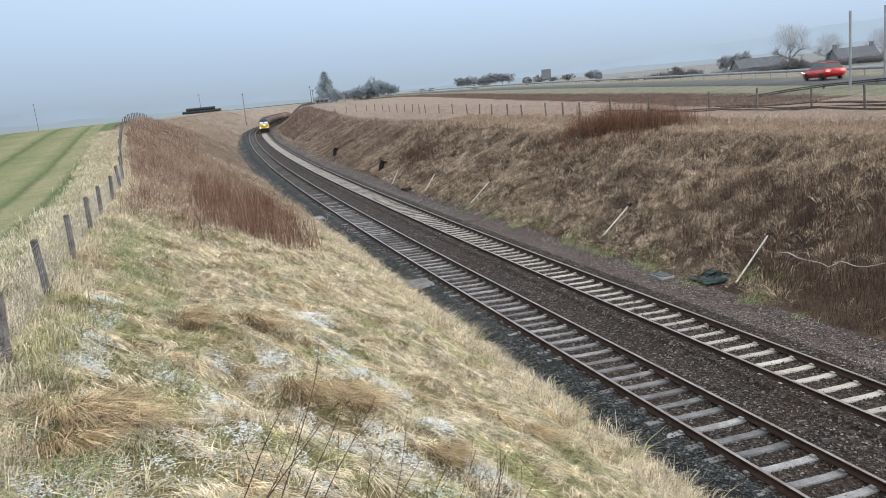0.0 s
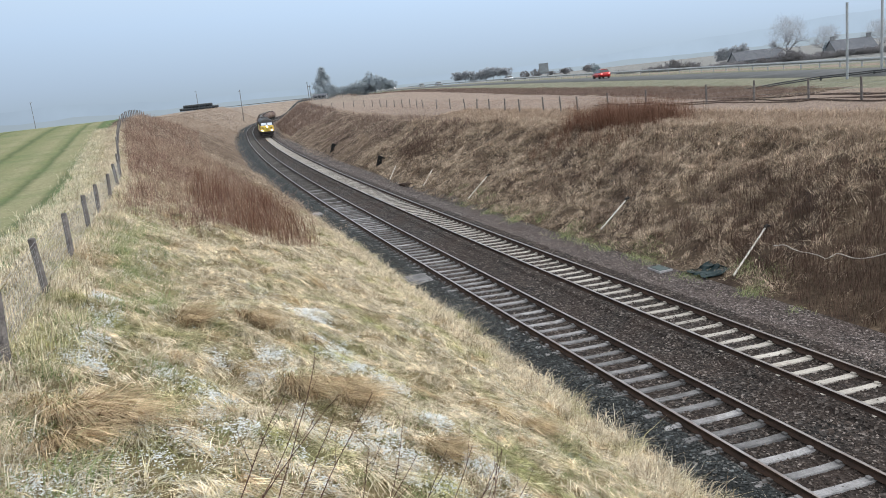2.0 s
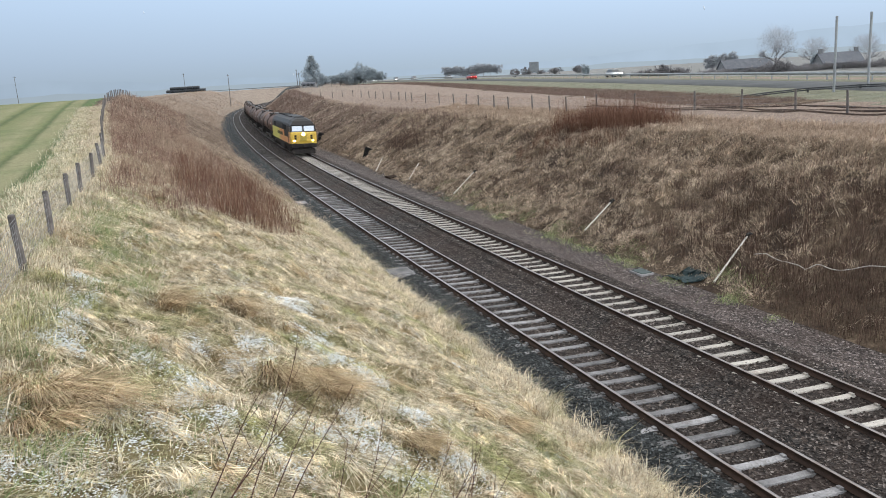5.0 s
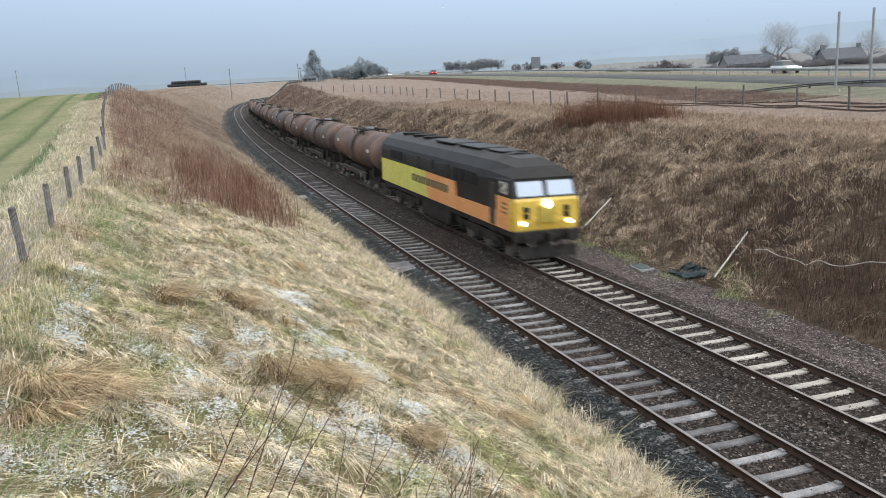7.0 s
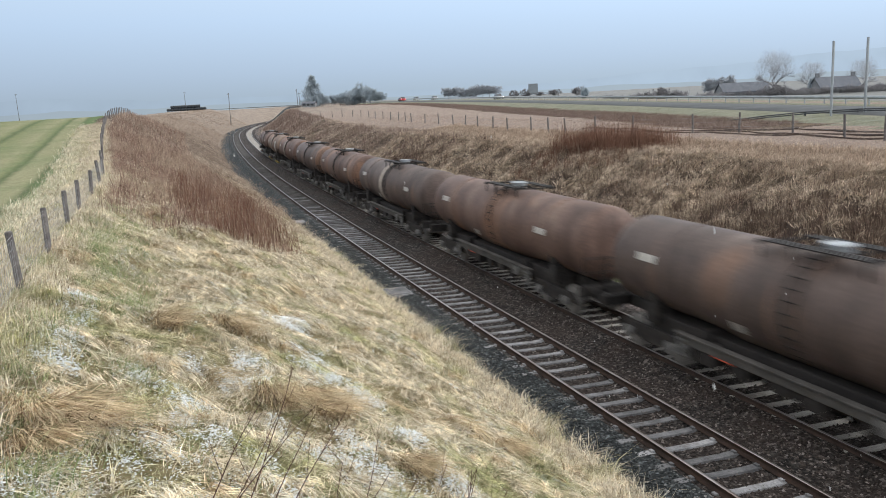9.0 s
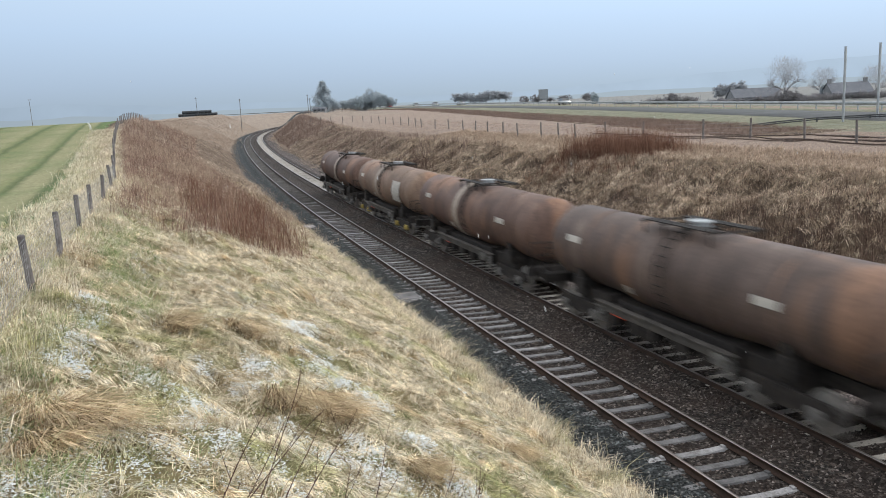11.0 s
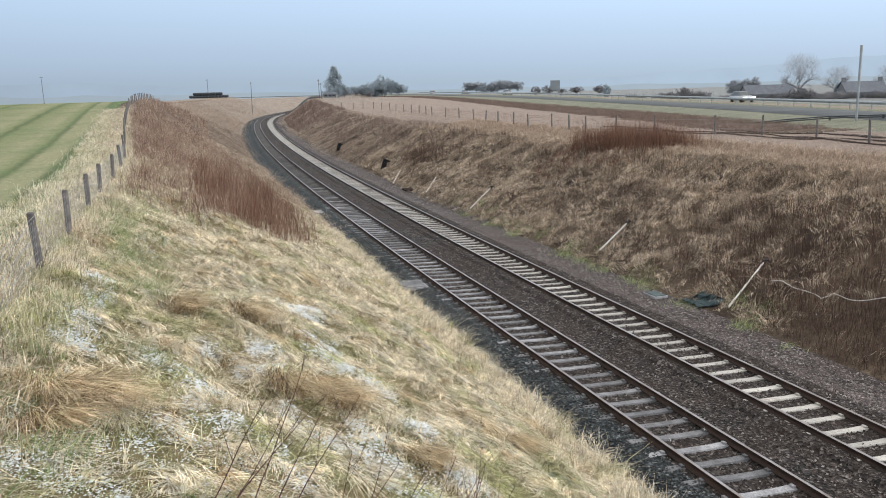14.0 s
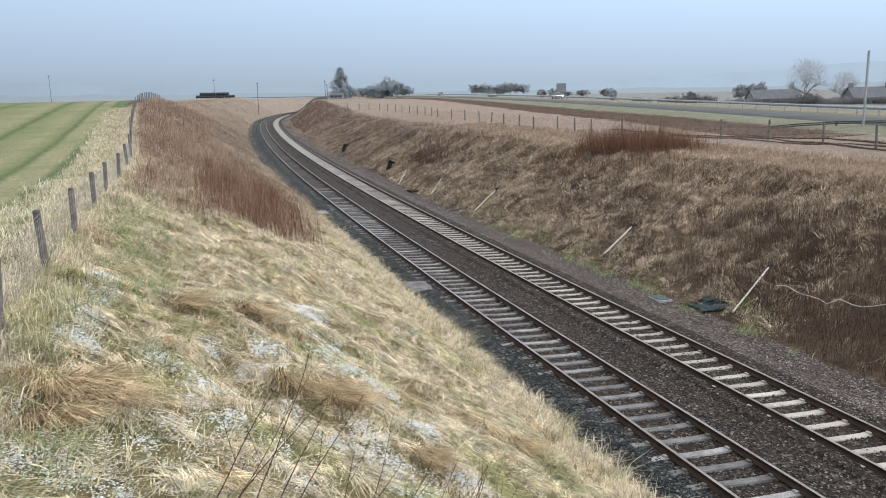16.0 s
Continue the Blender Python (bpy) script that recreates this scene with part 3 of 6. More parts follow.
def snow_patch(x, y):
    """Above 0 where thin snow lies between the tussocks of the near bank."""
    a = -0.85 + 0 * x
    for cx, cy, r in SNOW:
        a = np.maximum(a, 0.5 - ((x - cx + 0.25 * (y - cy)) ** 2 + 0.45 * (y - cy) ** 2) / (r * r) * 0.7)
    return a - 0.2 + 0.45 * lumps(x, y, 0.9, 22) + 0.45 * lumps(x, y, 0.3, 23) + 0.55 * lumps(x, y, 0.13, 24)


def tufts(n_tufts, per, s0, s1, ufun, seed, hgt, wid, flop, spread, power=1.0, segs=3, keep=None):
    r = np.random.RandomState(seed)
    s = s0 + (s1 - s0) * r.rand(n_tufts) ** power
    q = r.rand(n_tufts)
    a, b = ufun(s)
    u = a + (b - a) * q
    x, y = plan(s, u)
    if keep is not None:
        k = keep(x, y, s, u, r)
        s, u, x, y = s[k], u[k], x[k], y[k]
    n = len(s)
    size = r.uniform(0.6, 1.35, n) * (0.95 + 0.45 * np.clip(lumps(x, y, 1.5, 77), -0.8, 0.9))
    # each tuft falls its own way, mostly down the slope
    t = np.interp(s, S, TH)
    away = r.normal(0.35, 1.5, n)
    sx, sy = np.cos(t) * np.cos(away) + np.sin(t) * np.sin(away), -np.sin(t) * np.cos(away) + np.cos(t) * np.sin(away)
    rep = lambda v: np.repeat(v, per)
    m = n * per
    bx, by = rep(x) + r.normal(0, spread, m) * rep(size), rep(y) + r.normal(0, spread, m) * rep(size)
    bz = ground_at(bx, by) - 0.03
    h = rep(size) * hgt * r.uniform(0.55, 1.2, m)
    fl = flop * r.uniform(0.5, 1.5, m)
    lean = np.stack([rep(sx) * fl * h + r.normal(0, 0.3, m) * h, rep(sy) * fl * h + r.normal(0, 0.3, m) * h], 1)
    return blades(np.stack([bx, by, bz], 1), h, wid * r.uniform(0.6, 1.3, m), lean, 1.0, seed + 1, segs, 0.55)


def lodged(n_clumps, per, s0, s1, ufun, seed, length, wid, keep=None, arch=0.5):
    """Long grass beaten down: each clump falls one way, its neighbours much the same way."""
    r = np.random.RandomState(seed)
    s = s0 + (s1 - s0) * r.rand(n_clumps)
    a, b = ufun(s)
    u = a + (b - a) * r.rand(n_clumps)
    x, y = plan(s, u)
    if keep is not None:
        k = keep(x, y, s, u, r)
        s, u, x, y = s[k], u[k], x[k], y[k]
    n = len(s)
    size = r.uniform(0.55, 1.3, n) * (1 + 0.35 * np.clip(lumps(x, y, 1.1, 77), -1, 1))
    way = -0.1 + 1.5 * lumps(x, y, 1.8, 87) + r.normal(0, 1.0, n)
    rep = lambda v: np.repeat(v, per)
    m = n * per
    fan = rep(way) + r.normal(0, 0.5, m)
    h = rep(size) * length * r.uniform(0.5, 1.15, m)
    off = np.abs(r.normal(0, 0.07, m))
    an = r.uniform(0, 6.283, m)
    bx, by = rep(x) + off * np.cos(an), rep(y) + off * np.sin(an)
    reach = h * r.uniform(0.55, 1.05, m)
    lean = np.stack([np.cos(fan) * reach, np.sin(fan) * reach], 1)
    z0, z1 = ground_at(bx, by), ground_at(bx + lean[:, 0], by + lean[:, 1])
    V, Q, T = blades(np.stack([bx, by, z0 - 0.02], 1), h * arch * r.uniform(0.6, 1.4, m), wid * r.uniform(0.6, 1.35, m), lean, 0.9, seed + 1, 3, 0.85)
    # follow the slope under the blade
    k = len(V) // m
    ts = np.array([0, 0, 1 / 3, 1 / 3, 2 / 3, 2 / 3, 1])[:k] ** 1.9
    V = V.reshape(m, k, 3)
    V[:, :, 2] += (z1 - z0)[:, None] * ts[None]
    return V.reshape(-1, 3), Q, T


def near_bank(s):
    return fence_left_u(s) - 0.3, left_edge(s) - 0.05


def build_grass():
    def open_ground(x, y, s, u, r):
        return (snow_patch(x, y) < -0.05) | (r.rand(len(x)) < 0.8)
    hollow = lambda x, y, s, u, r: open_ground(x, y, s, u, r) & (lumps(x, y, 1.3, 51) + 0.5 * lumps(x, y, 0.5, 52) > r.uniform(-1.0, 0.45, len(x)))
    sets = [lodged(4300, 34, -6.5, 15, near_bank, 101, 0.5, 0.0062, open_ground),
            tufts(5500, 13, -6.5, 14, near_bank, 102, 0.18, 0.006, 1.2, 0.1, segs=2)]
    grass_object("frosted_grass", "beaten-down straw-coloured grass dusted with a little snow", M_FROSTY, sets)
    sets = [lodged(2600, 26, 13, 40, near_bank, 104, 0.62, 0.010, open_ground, 0.6),
            tufts(2600, 13, 12, 38, near_bank, 103, 0.36, 0.009, 0.9, 0.1, keep=hollow),
            tufts(2400, 18, -7, 32, lambda s: (left_edge(s) - 1.2, left_edge(s) + 0.1), 107, 0.46, 0.007, 0.5, 0.09, segs=2),
            tufts(900, 6, -5, 34, near_bank, 111, 0.75, 0.003, 0.5, 0.1)]
    grass_object("dry_grass", "long pale straw-coloured winter grass lying on the cutting side", M_STRAW, sets)
    big = lambda x, y, s, u, r: (lumps(x, y, 1.7, 31) > 0.2) & open_ground(x, y, s, u, r)
    sets = [lodged(520, 55, -6, 24, near_bank, 109, 0.6, 0.007, big, 0.75)]
    for k, (cx, cy, rad) in enumerate(((-3.85, 7.75, 0.36), (-3.5, 7.6, 0.3), (-4.1, 7.8, 0.3), (-3.7, 7.0, 0.24), (-4.23, 12.5, 0.25), (-2.12, 10.4, 0.24), (-1.72, 11.1, 0.24), (-1.5, 10.6, 0.22), (-3.4, 13.5, 0.25), (1.2, 12.5, 0.22), (-0.3, 9.6, 0.2))):
        r = np.random.RandomState(300 + k)
        n = 650
        x, y = cx + r.normal(0, rad * 0.5, n), cy + r.normal(0, rad * 0.5, n)
        h = r.uniform(0.35, 0.9, n) * (0.5 + rad)
        out = np.stack([0.5 * (x - cx) + 0.16 + 0.05 * math.sin(k * 2.1), 0.5 * (y - cy) - 0.12 + 0.08 * math.cos(k * 1.7)], 1)
        out = out / np.linalg.norm(out, axis=1)[:, None] * h[:, None] * r.uniform(0.5, 1.3, n)[:, None] + r.normal(0, 0.12, (n, 2))
        sets.append(blades(np.stack([x, y, ground_at(x, y) - 0.03], 1), h, 0.0065 * r.uniform(0.6, 1.3, n), out, 0.9, 400 + k, 3, 0.75))
    grass_object("tussock_grass", "coarse brown tussocks bent over by the wind", M_TUSSOCK, sets)
    green = [tufts(1500, 22, -6.5, 18, lambda s: (fence_left_u(s) - 0.2, fence_left_u(s) + 1.7), 121, 0.3, 0.005, 0.7, 0.12, keep=lambda x, y, s, u, r: lumps(x, y, 2.2, 33) > -0.05),
             tufts(3000, 16, -6.5, 24, near_bank, 123, 0.17, 0.005, 0.8, 0.08, keep=lambda x, y, s, u, r: lumps(x, y, 1.1, 35) > 0.45)]
    green.append(tufts(2600, 12, -6.5, 3, near_bank, 125, 0.13, 0.005, 1.0, 0.1, segs=2))
    grass_object("green_grass", "patches of fresh green grass among the straw by the fence", M_GREEN, green)
    margin = [tufts(3400, 16, -4, 70, lambda s: (fence_left_u(s) - 2.2, fence_left_u(s) + 0.1), 131, 0.42, 0.006, 0.7, 0.2, segs=2),
              tufts(2200, 14, -6, 66, lambda s: (fence_left_u(s) - 0.4, fence_left_u(s) + 0.5), 133, 0.52, 0.006, 0.35, 0.15, segs=2)]
    grass_object("margin_grass", "strip of bleached grass along the field fence", M_STRAW, margin)
    right = lambda s: (6.9 + 0.4 * np.sin(s * 0.11), 17.5 + 0 * s)
    clump = lambda x, y, s, u, r: (lumps(x, y, 2.0, 53) > r.uniform(-1.2, 0.5, len(x))) & ((r.rand(len(x)) < 0.12 + 0.45 * step(s, 8, 13) + step(s, 13, 22)) | ((u < 7.8) & (s > 9)) | (u > 14.5))
    far = [tufts(17000, 20, 0, 75, right, 141, 0.46, 0.0105, 1.15, 0.11, segs=2, power=0.85, keep=clump),
           tufts(3500, 12, 32, 75, near_bank, 149, 0.5, 0.014, 0.8, 0.3, segs=2)]
    grass_object("bank_grass", "tangled dead brown grass on the far side of the cutting", M_DEAD, far)
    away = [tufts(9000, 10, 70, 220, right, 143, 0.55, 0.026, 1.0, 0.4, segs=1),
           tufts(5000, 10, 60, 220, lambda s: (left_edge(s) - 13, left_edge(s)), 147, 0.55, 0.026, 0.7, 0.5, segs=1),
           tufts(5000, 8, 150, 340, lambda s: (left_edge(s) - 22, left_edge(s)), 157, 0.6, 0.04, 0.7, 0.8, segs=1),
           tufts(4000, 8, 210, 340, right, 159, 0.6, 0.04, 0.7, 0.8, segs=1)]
    grass_object("distant_grass", "dead grass on the distant banks, haze put into its pale brown", M_FARGRASS, away)
    crest = [tufts(12000, 12, 3, 75, lambda s: (12.5 + 0 * s, 21.0 + 0 * s), 145, 0.62, 0.011, 0.7, 0.22, segs=2, keep=lambda x, y, s, u, r: lumps(x, y, 3, 58) + 0.2 * (u - 15) > r.uniform(-0.8, 0.9, len(x)))]
    grass_object("crest_grass", "tall tan grass along the top of the bank", M_TAN, crest)
    pale = [tufts(9000, 7, 2, 130, lambda s: (19 + 0 * s, 33 + 0 * s), 155, 0.22, 0.022, 1.2, 0.25, segs=1)]
    grass_object("pasture_grass", "short bleached rough pasture grass beyond the fence", M_PALE, pale)
    foot = [tufts(1300, 16, 8, 40, lambda s: (6.5 + 0 * s, 8.2 + 0 * s), 151, 0.3, 0.008, 0.8, 0.2, segs=2, keep=lambda x, y, s, u, r: lumps(x, y, 4, 57) > 0.2)]
    grass_object("foot_grass", "olive green grass at the foot of the bank", M_GREEN, foot)


def build_snow():
    """Thin snow caught between the tussocks: small soft crumbs, thick where a patch lies."""
    r = np.random.RandomState(91)
    x, y = r.uniform(-6.2, 1.6, 1000000), r.uniform(4.8, 17.5, 1000000)
    f = snow_patch(x, y)
    on = r.rand(len(x)) < np.clip((f + 0.14) * 0.7, 0, 0.62) * (0.62 + 0.38 * step(y, 7.0, 10.0))
    x, y, f = x[on], y[on], f[on]
    n = len(x)
    size = r.uniform(0.005, 0.0145, n) * (0.8 + 0.4 * np.clip(f, 0, 1)) * (0.3 + 0.08 * y)
    z = ground_at(x, y) + 0.012 + r.uniform(0, 0.07, n) * (r.rand(n) < 0.5)
    an = r.uniform(0, 6.283, n)
    ring = []
    for k in range(4):
        q = size * r.uniform(0.6, 1.4, n)
        a = an + k * 1.5708
        ring.append(np.stack([x + q * np.cos(a) * 1.3, y + q * np.sin(a), z - 0.25 * size], 1))
    V = np.stack([np.stack([x, y, z + 0.45 * size], 1)] + ring, 1).reshape(-1, 3)
    b0 = (np.arange(n) * 5)[:, None]
    T = np.concatenate([b0 + np.array([[0, 1 + k, 1 + (k + 1) % 4]]) for k in range(4)])
    tagged(new("snow_cover", mesh_np("snow_cover", V, [T], [M_SNOW], None, True)), "thin patches of wet snow between grass tussocks", "snow", kind="stuff")


def stems(n, s0, s1, ufun, seed, hgt, wid, mat_keep=None, sway=0.2):
    r = np.random.RandomState(seed)
    s = s0 + (s1 - s0) * r.rand(n)
    a, b = ufun(s)
    u = a + (b - a) * r.rand(n)
    x, y = plan(s, u)
    if mat_keep is not None:
        k = mat_keep(x, y, s, u, r)
        s, u, x, y = s[k], u[k], x[k], y[k]
    m = len(s)
    z = ground_at(x, y) - 0.03
    h = hgt * r.uniform(0.4, 1.15, m) * (1 + 0.3 * np.clip(lumps(x, y, 2.3, 19), -1, 1))
    lean = r.normal(0, sway, (m, 2)) * h[:, None]
    return blades(np.stack([x, y, z], 1), h, wid * r.uniform(0.7, 1.3, m), lean, 0.6, seed + 1, 2, 0.15)


def build_scrub():
    hump = lambda s: (fence_left_u(s) + 0.4, np.interp(s, [14, 20, 40, 60, 130], [-8.5, -5.2, -4.6, -7.5, -9.0]))
    sets = [stems(44000, 15, 62, hump, 201, 1.0, 0.0055, lambda x, y, s, u, r: 0.7 * lumps(x, y, 4, 41) + 0.9 * step(s, 17, 34) + 0.7 * lumps(x, y, 1.3, 46) > r.uniform(-0.2, 1.9, len(x)), 0.34),
            tufts(2600, 16, 18, 64, hump, 207, 0.75, 0.008, 0.4, 0.12, segs=2),
            stems(11000, 50, 130, hump, 203, 0.9, 0.014, lambda x, y, s, u, r: lumps(x, y, 7, 42) > r.uniform(-1.6, 0.9, len(x)))]
    grass_object("willowherb_stems", "thicket of dry reddish-brown stems along the cutting top", M_RED, sets, "shrub")
    front = lambda s: (np.interp(s, [17, 22, 30], [-8.6, -9.5, -9]), np.interp(s, [17, 22, 30], [-6.5, -4.6, -4.4]))
    sets = [stems(12000, 17, 32, front, 205, 1.5, 0.006, lambda x, y, s, u, r: 0.7 * lumps(x, y, 2.2, 48) + 0.6 * lumps(x, y, 0.8, 38) > r.uniform(-0.2, 1.1, len(x)))]
    grass_object("dogwood_shoots", "clumps of dark red bare shoots at the thicket edge", M_RUSTY, sets, "shrub")
    mid_u = lambda s: 27.4 - 0.3 * s
    mound = lambda x, y, s, u, r: 1.1 - np.abs(s - 34.2) / 4.2 + 0.5 * lumps(x, y, 1.8, 43) > r.uniform(0, 1.1, len(x))
    sets = [stems(12000, 29.6, 38.8, lambda s: (mid_u(s) - 2.2, mid_u(s) + 1.6), 211, 1.4, 0.007, mound),
            stems(3500, 29.6, 38.8, lambda s: (mid_u(s) - 1.4, mid_u(s) + 1.2), 213, 2.1, 0.006, mound),
            stems(6000, 29.5, 38.4, lambda s: (mid_u(s) - 4.6, mid_u(s) - 1.5), 215, 0.75, 0.007, lambda x, y, s, u, r: lumps(x, y, 1.6, 44) > r.uniform(-0.2, 1.2, len(x)))]
    grass_object("rust_thicket", "low thicket of rust-red stems on the bank crest", M_RUSTY, sets, "shrub")
    right = lambda s: (8.5 + 0 * s, 15.5 + 0 * s)
    sets = [stems(9000, 4, 60, right, 221, 0.75, 0.010, lambda x, y, s, u, r: lumps(x, y, 6, 45) > r.uniform(0.1, 0.9, len(x))),
            stems(38000, 0, 23, lambda s: (8.0 - 1.0 * step(-s, -12, -8), 13.8 + 0 * s), 225, 0.6, 0.006, lambda x, y, s, u, r: 0.8 * lumps(x, y, 1.9, 49) + 0.8 * step(-s, -21, -13) + 0.5 * step(-s, -12, -8) - 0.25 > r.uniform(-0.1, 0.9, len(x))),
            stems(2600, 53, 66, lambda s: (9.0 + 0 * s, 11.8 + 0 * s), 231, 1.1, 0.011, lambda x, y, s, u, r: 1.2 - ((s - 59) / 5.5) ** 2 - ((u - 10.4) / 1.3) ** 2 > r.uniform(0, 1.0, len(x))),
            stems(7000, 22, 40, lambda s: (8.6 + 0 * s, 15.0 + 0 * s), 229, 0.6, 0.007, lambda x, y, s, u, r: lumps(x, y, 2.8, 50) > r.uniform(-0.1, 0.9, len(x)))]
    far = [stems(13000, 150, 235, lambda s: (7.4 + 0 * s, 17 + 0 * s), 227, 1.0, 0.035, lambda x, y, s, u, r: lumps(x, y, 14, 61) > r.uniform(-1.4, 0.6, len(x))),
            stems(14000, 55, 170, right, 223, 0.9, 0.022, lambda x, y, s, u, r: lumps(x, y, 10, 47) + 0.1 * (u - 11.5) > r.uniform(0.0, 0.9, len(x)))]
    grass_object("far_scrub", "brown dead scrub along the distant bank", M_WEEDS, far, "shrub")
    grass_object("bramble_scrub", "dark brown bramble and dock stems on the bank", M_BRAMBLE, sets, "shrub")
    # strip of dark rough growth below the road
    r = np.random.RandomState(231)
    n = 90000
    y = 55 + 260 * r.rand(n)
    rx, rz = road_at(y)
    x = rx - r.uniform(12, 19, n)
    p = np.stack([x, y, ground_at(x, y) - 0.03], 1)
    h = 0.32 * r.uniform(0.4, 1.2, n)
    v = blades(p, h, 0.022 * r.uniform(0.6, 1.3, n), r.normal(0, 0.25, (n, 2)), 0.6, 233, 1, 0.2)
    grass_object("verge_growth", "dark brown strip of dead weeds below the road", M_WEEDS, [v], "shrub")


# ---- fences ----
def post_mesh(h, r, seed):
    rr = random.Random(seed)
    bm = bmesh.new()
    rod(bm, (0, 0, -0.35), (rr.uniform(-0.02, 0.02), rr.uniform(-0.02, 0.02), h), r, r * 0.92, 9)
    bmesh.ops.bevel(bm, geom=[e for e in bm.edges if all(v.co.z > h - 0.1 for v in e.verts)], offset=r * 0.25, segments=1, affect="EDGES")
    me = bpy.data.meshes.new("post")
    bm.to_mesh(me)
    bm.free()
    me.materials.append(M_POST)
    return me


def wire_between(pts, r=0.0025):
    bm = bmesh.new()
    for a, b in zip(pts[:-1], pts[1:]):
        rod(bm, a, b, r, n=4)
    return bm


def build_fences():
    fl = thing("field_fence", "weathered round-post stock fence with grey wire netting", "fence")
    kinds = [post_mesh(0.9, 0.06, i) for i in range(4)]
    rr = random.Random(5)
    tops = []
    ss = [-6.8, -3.2, 0.3, 3.8, 7.3, 11.1, 14.2, 18.6, 22.7] + [22.7 + 3.6 * i for i in range(1, 30)]
    for s in ss:
        u = float(fence_left_u(s))
        x, y = plan(s, u)
        z = float(ground_su(s, u + 0.01))
        share("post", kinds[rr.randrange(4)], fl, pose(float(x), float(y), z, rr.uniform(-4, 4), rr.uniform(-4, 4), rr.uniform(0, 360)))
        tops.append(Vector((float(x), float(y), z)))
    for h, r in ((0.84, 0.004), (0.78, 0.003), (0.66, 0.003), (0.55, 0.003), (0.42, 0.003), (0.3, 0.003), (0.18, 0.003)):
        part("wire", wire_between([p + Vector((0, 0, h)) for p in tops], r), M_WIRE, fl)
    bm = bmesh.new()
    for a, b in zip(tops[:9], tops[1:10]):
        n = 22
        for i in range(n):
            p = a.lerp(b, i / n)
            rod(bm, p + Vector((0, 0, 0.1)), p + Vector((0, 0, 0.78)), 0.0028, n=3)
    part("netting", bm, M_WIRE, fl, "upright wires of the stock netting")

    fr = thing("roadside_fence", "line of thin timber posts with wire along the bank top", "fence")
    pts = [(23.6, 35.5), (23.4, 39), (23.2, 42.4), (22.7, 47.3), (20.9, 50.9), (18.6, 53.0), (15.5, 56.5), (13.5, 59.5), (11.8, 62.5), (10.9, 65.0), (10.0, 68.5), (8.4, 72.2), (7.5, 76.5), (6.4, 81.4), (5.5, 87), (4.5, 92.8), (3.0, 99), (1.4, 106), (-0.4, 113.6), (-1.3, 118.5), (-2.4, 124), (-3.8, 130), (-5.2, 135), (-6.8, 141), (-8.2, 146.7), (-10, 152), (-12, 158), (-14.5, 163), (-17, 168), (-20, 173), (-23, 179), (-26, 185)]
    base = []
    thin = [post_mesh(1.3, 0.07, 20 + i) for i in range(3)]
    for x, y in pts:
        z = float(ground_at(x, y)[0])
        share("post", thin[rr.randrange(3)], fr, pose(x, y, z, rr.uniform(-3, 3), rr.uniform(-3, 3), rr.uniform(0, 360)))
        base.append(Vector((x, y, z)))
    for h in (0.98, 0.7, 0.4):
        part("wire", wire_between([p + Vector((0, 0, h)) for p in base], 0.004), M_WIRE, fr)


build_grass()
build_snow()
build_scrub()
build_fences()

# ---- vehicles on the line ----
M_BLACK = worn("sooty_black_paint", (0.007, 0.007, 0.008), (0.02, 0.019, 0.019), 1.2, 0.5, spec=0.3, fine=15, bump=0.1)
M_YELLOW = worn("lime_yellow_paint", (0.7, 0.68, 0.14), (0.78, 0.75, 0.2), 0.8, 0.35, spec=0.5, fine=10, bump=0.03, dirt=(0.5, 0.46, 0.12), dirt_amount=0.6)
M_ORANGE = worn("orange_paint", (0.78, 0.34, 0.12), (0.84, 0.42, 0.18), 0.8, 0.35, spec=0.5, fine=10, bump=0.03, dirt=(0.5, 0.22, 0.1), dirt_amount=0.6)
M_WARN = worn("warning_yellow_paint", (0.7, 0.46, 0.07), (0.78, 0.55, 0.11), 1.0, 0.4, spec=0.5, fine=10, bump=0.03, dirt=(0.4, 0.3, 0.08), dirt_amount=0.58)
M_TYREBLACK = worn("deep_black_mesh", (0.006, 0.006, 0.007), (0.012, 0.012, 0.013), 4.0, 0.8)
M_UNDER = worn("grimy_running_gear", (0.012, 0.011, 0.011), (0.04, 0.035, 0.033), 3.0, 0.8, fine=12, dirt=(0.08, 0.067, 0.058), dirt_amount=0.58)
M_FRAME = worn("dusty_grey_underframe", (0.05, 0.046, 0.043), (0.13, 0.122, 0.115), 2.0, 0.8, fine=12, dirt=(0.17, 0.15, 0.13), dirt_amount=0.56)
M_WHEEL = worn("bright_wheel_steel", (0.2, 0.19, 0.185), (0.32, 0.31, 0.3), 3.0, 0.5, 0.4, fine=12)
M_AXLE = worn("dusty_axle_box", (0.08, 0.077, 0.074), (0.2, 0.195, 0.19), 4.0, 0.7)
M_YELLOWBOX = worn("faded_yellow_axle_box", (0.3, 0.23, 0.07), (0.42, 0.33, 0.1), 4.0, 0.7)
M_TEXT = worn("faded_dark_lettering", (0.11, 0.1, 0.05), (0.14, 0.13, 0.07), 3.0, 0.6)
M_PLACARD = worn("white_placard", (0.62, 0.6, 0.56), (0.72, 0.7, 0.66), 3.0, 0.6)
M_STAIN = worn("pale_spill_stain", (0.3, 0.25, 0.21), (0.42, 0.37, 0.32), 4.0, 0.7)
M_REDP = worn("red_lever_paint", (0.5, 0.06, 0.03), (0.6, 0.1, 0.05), 3.0, 0.6)
M_LAMP = glow("headlamp_glow", (1.0, 0.95, 0.82), 18.0)


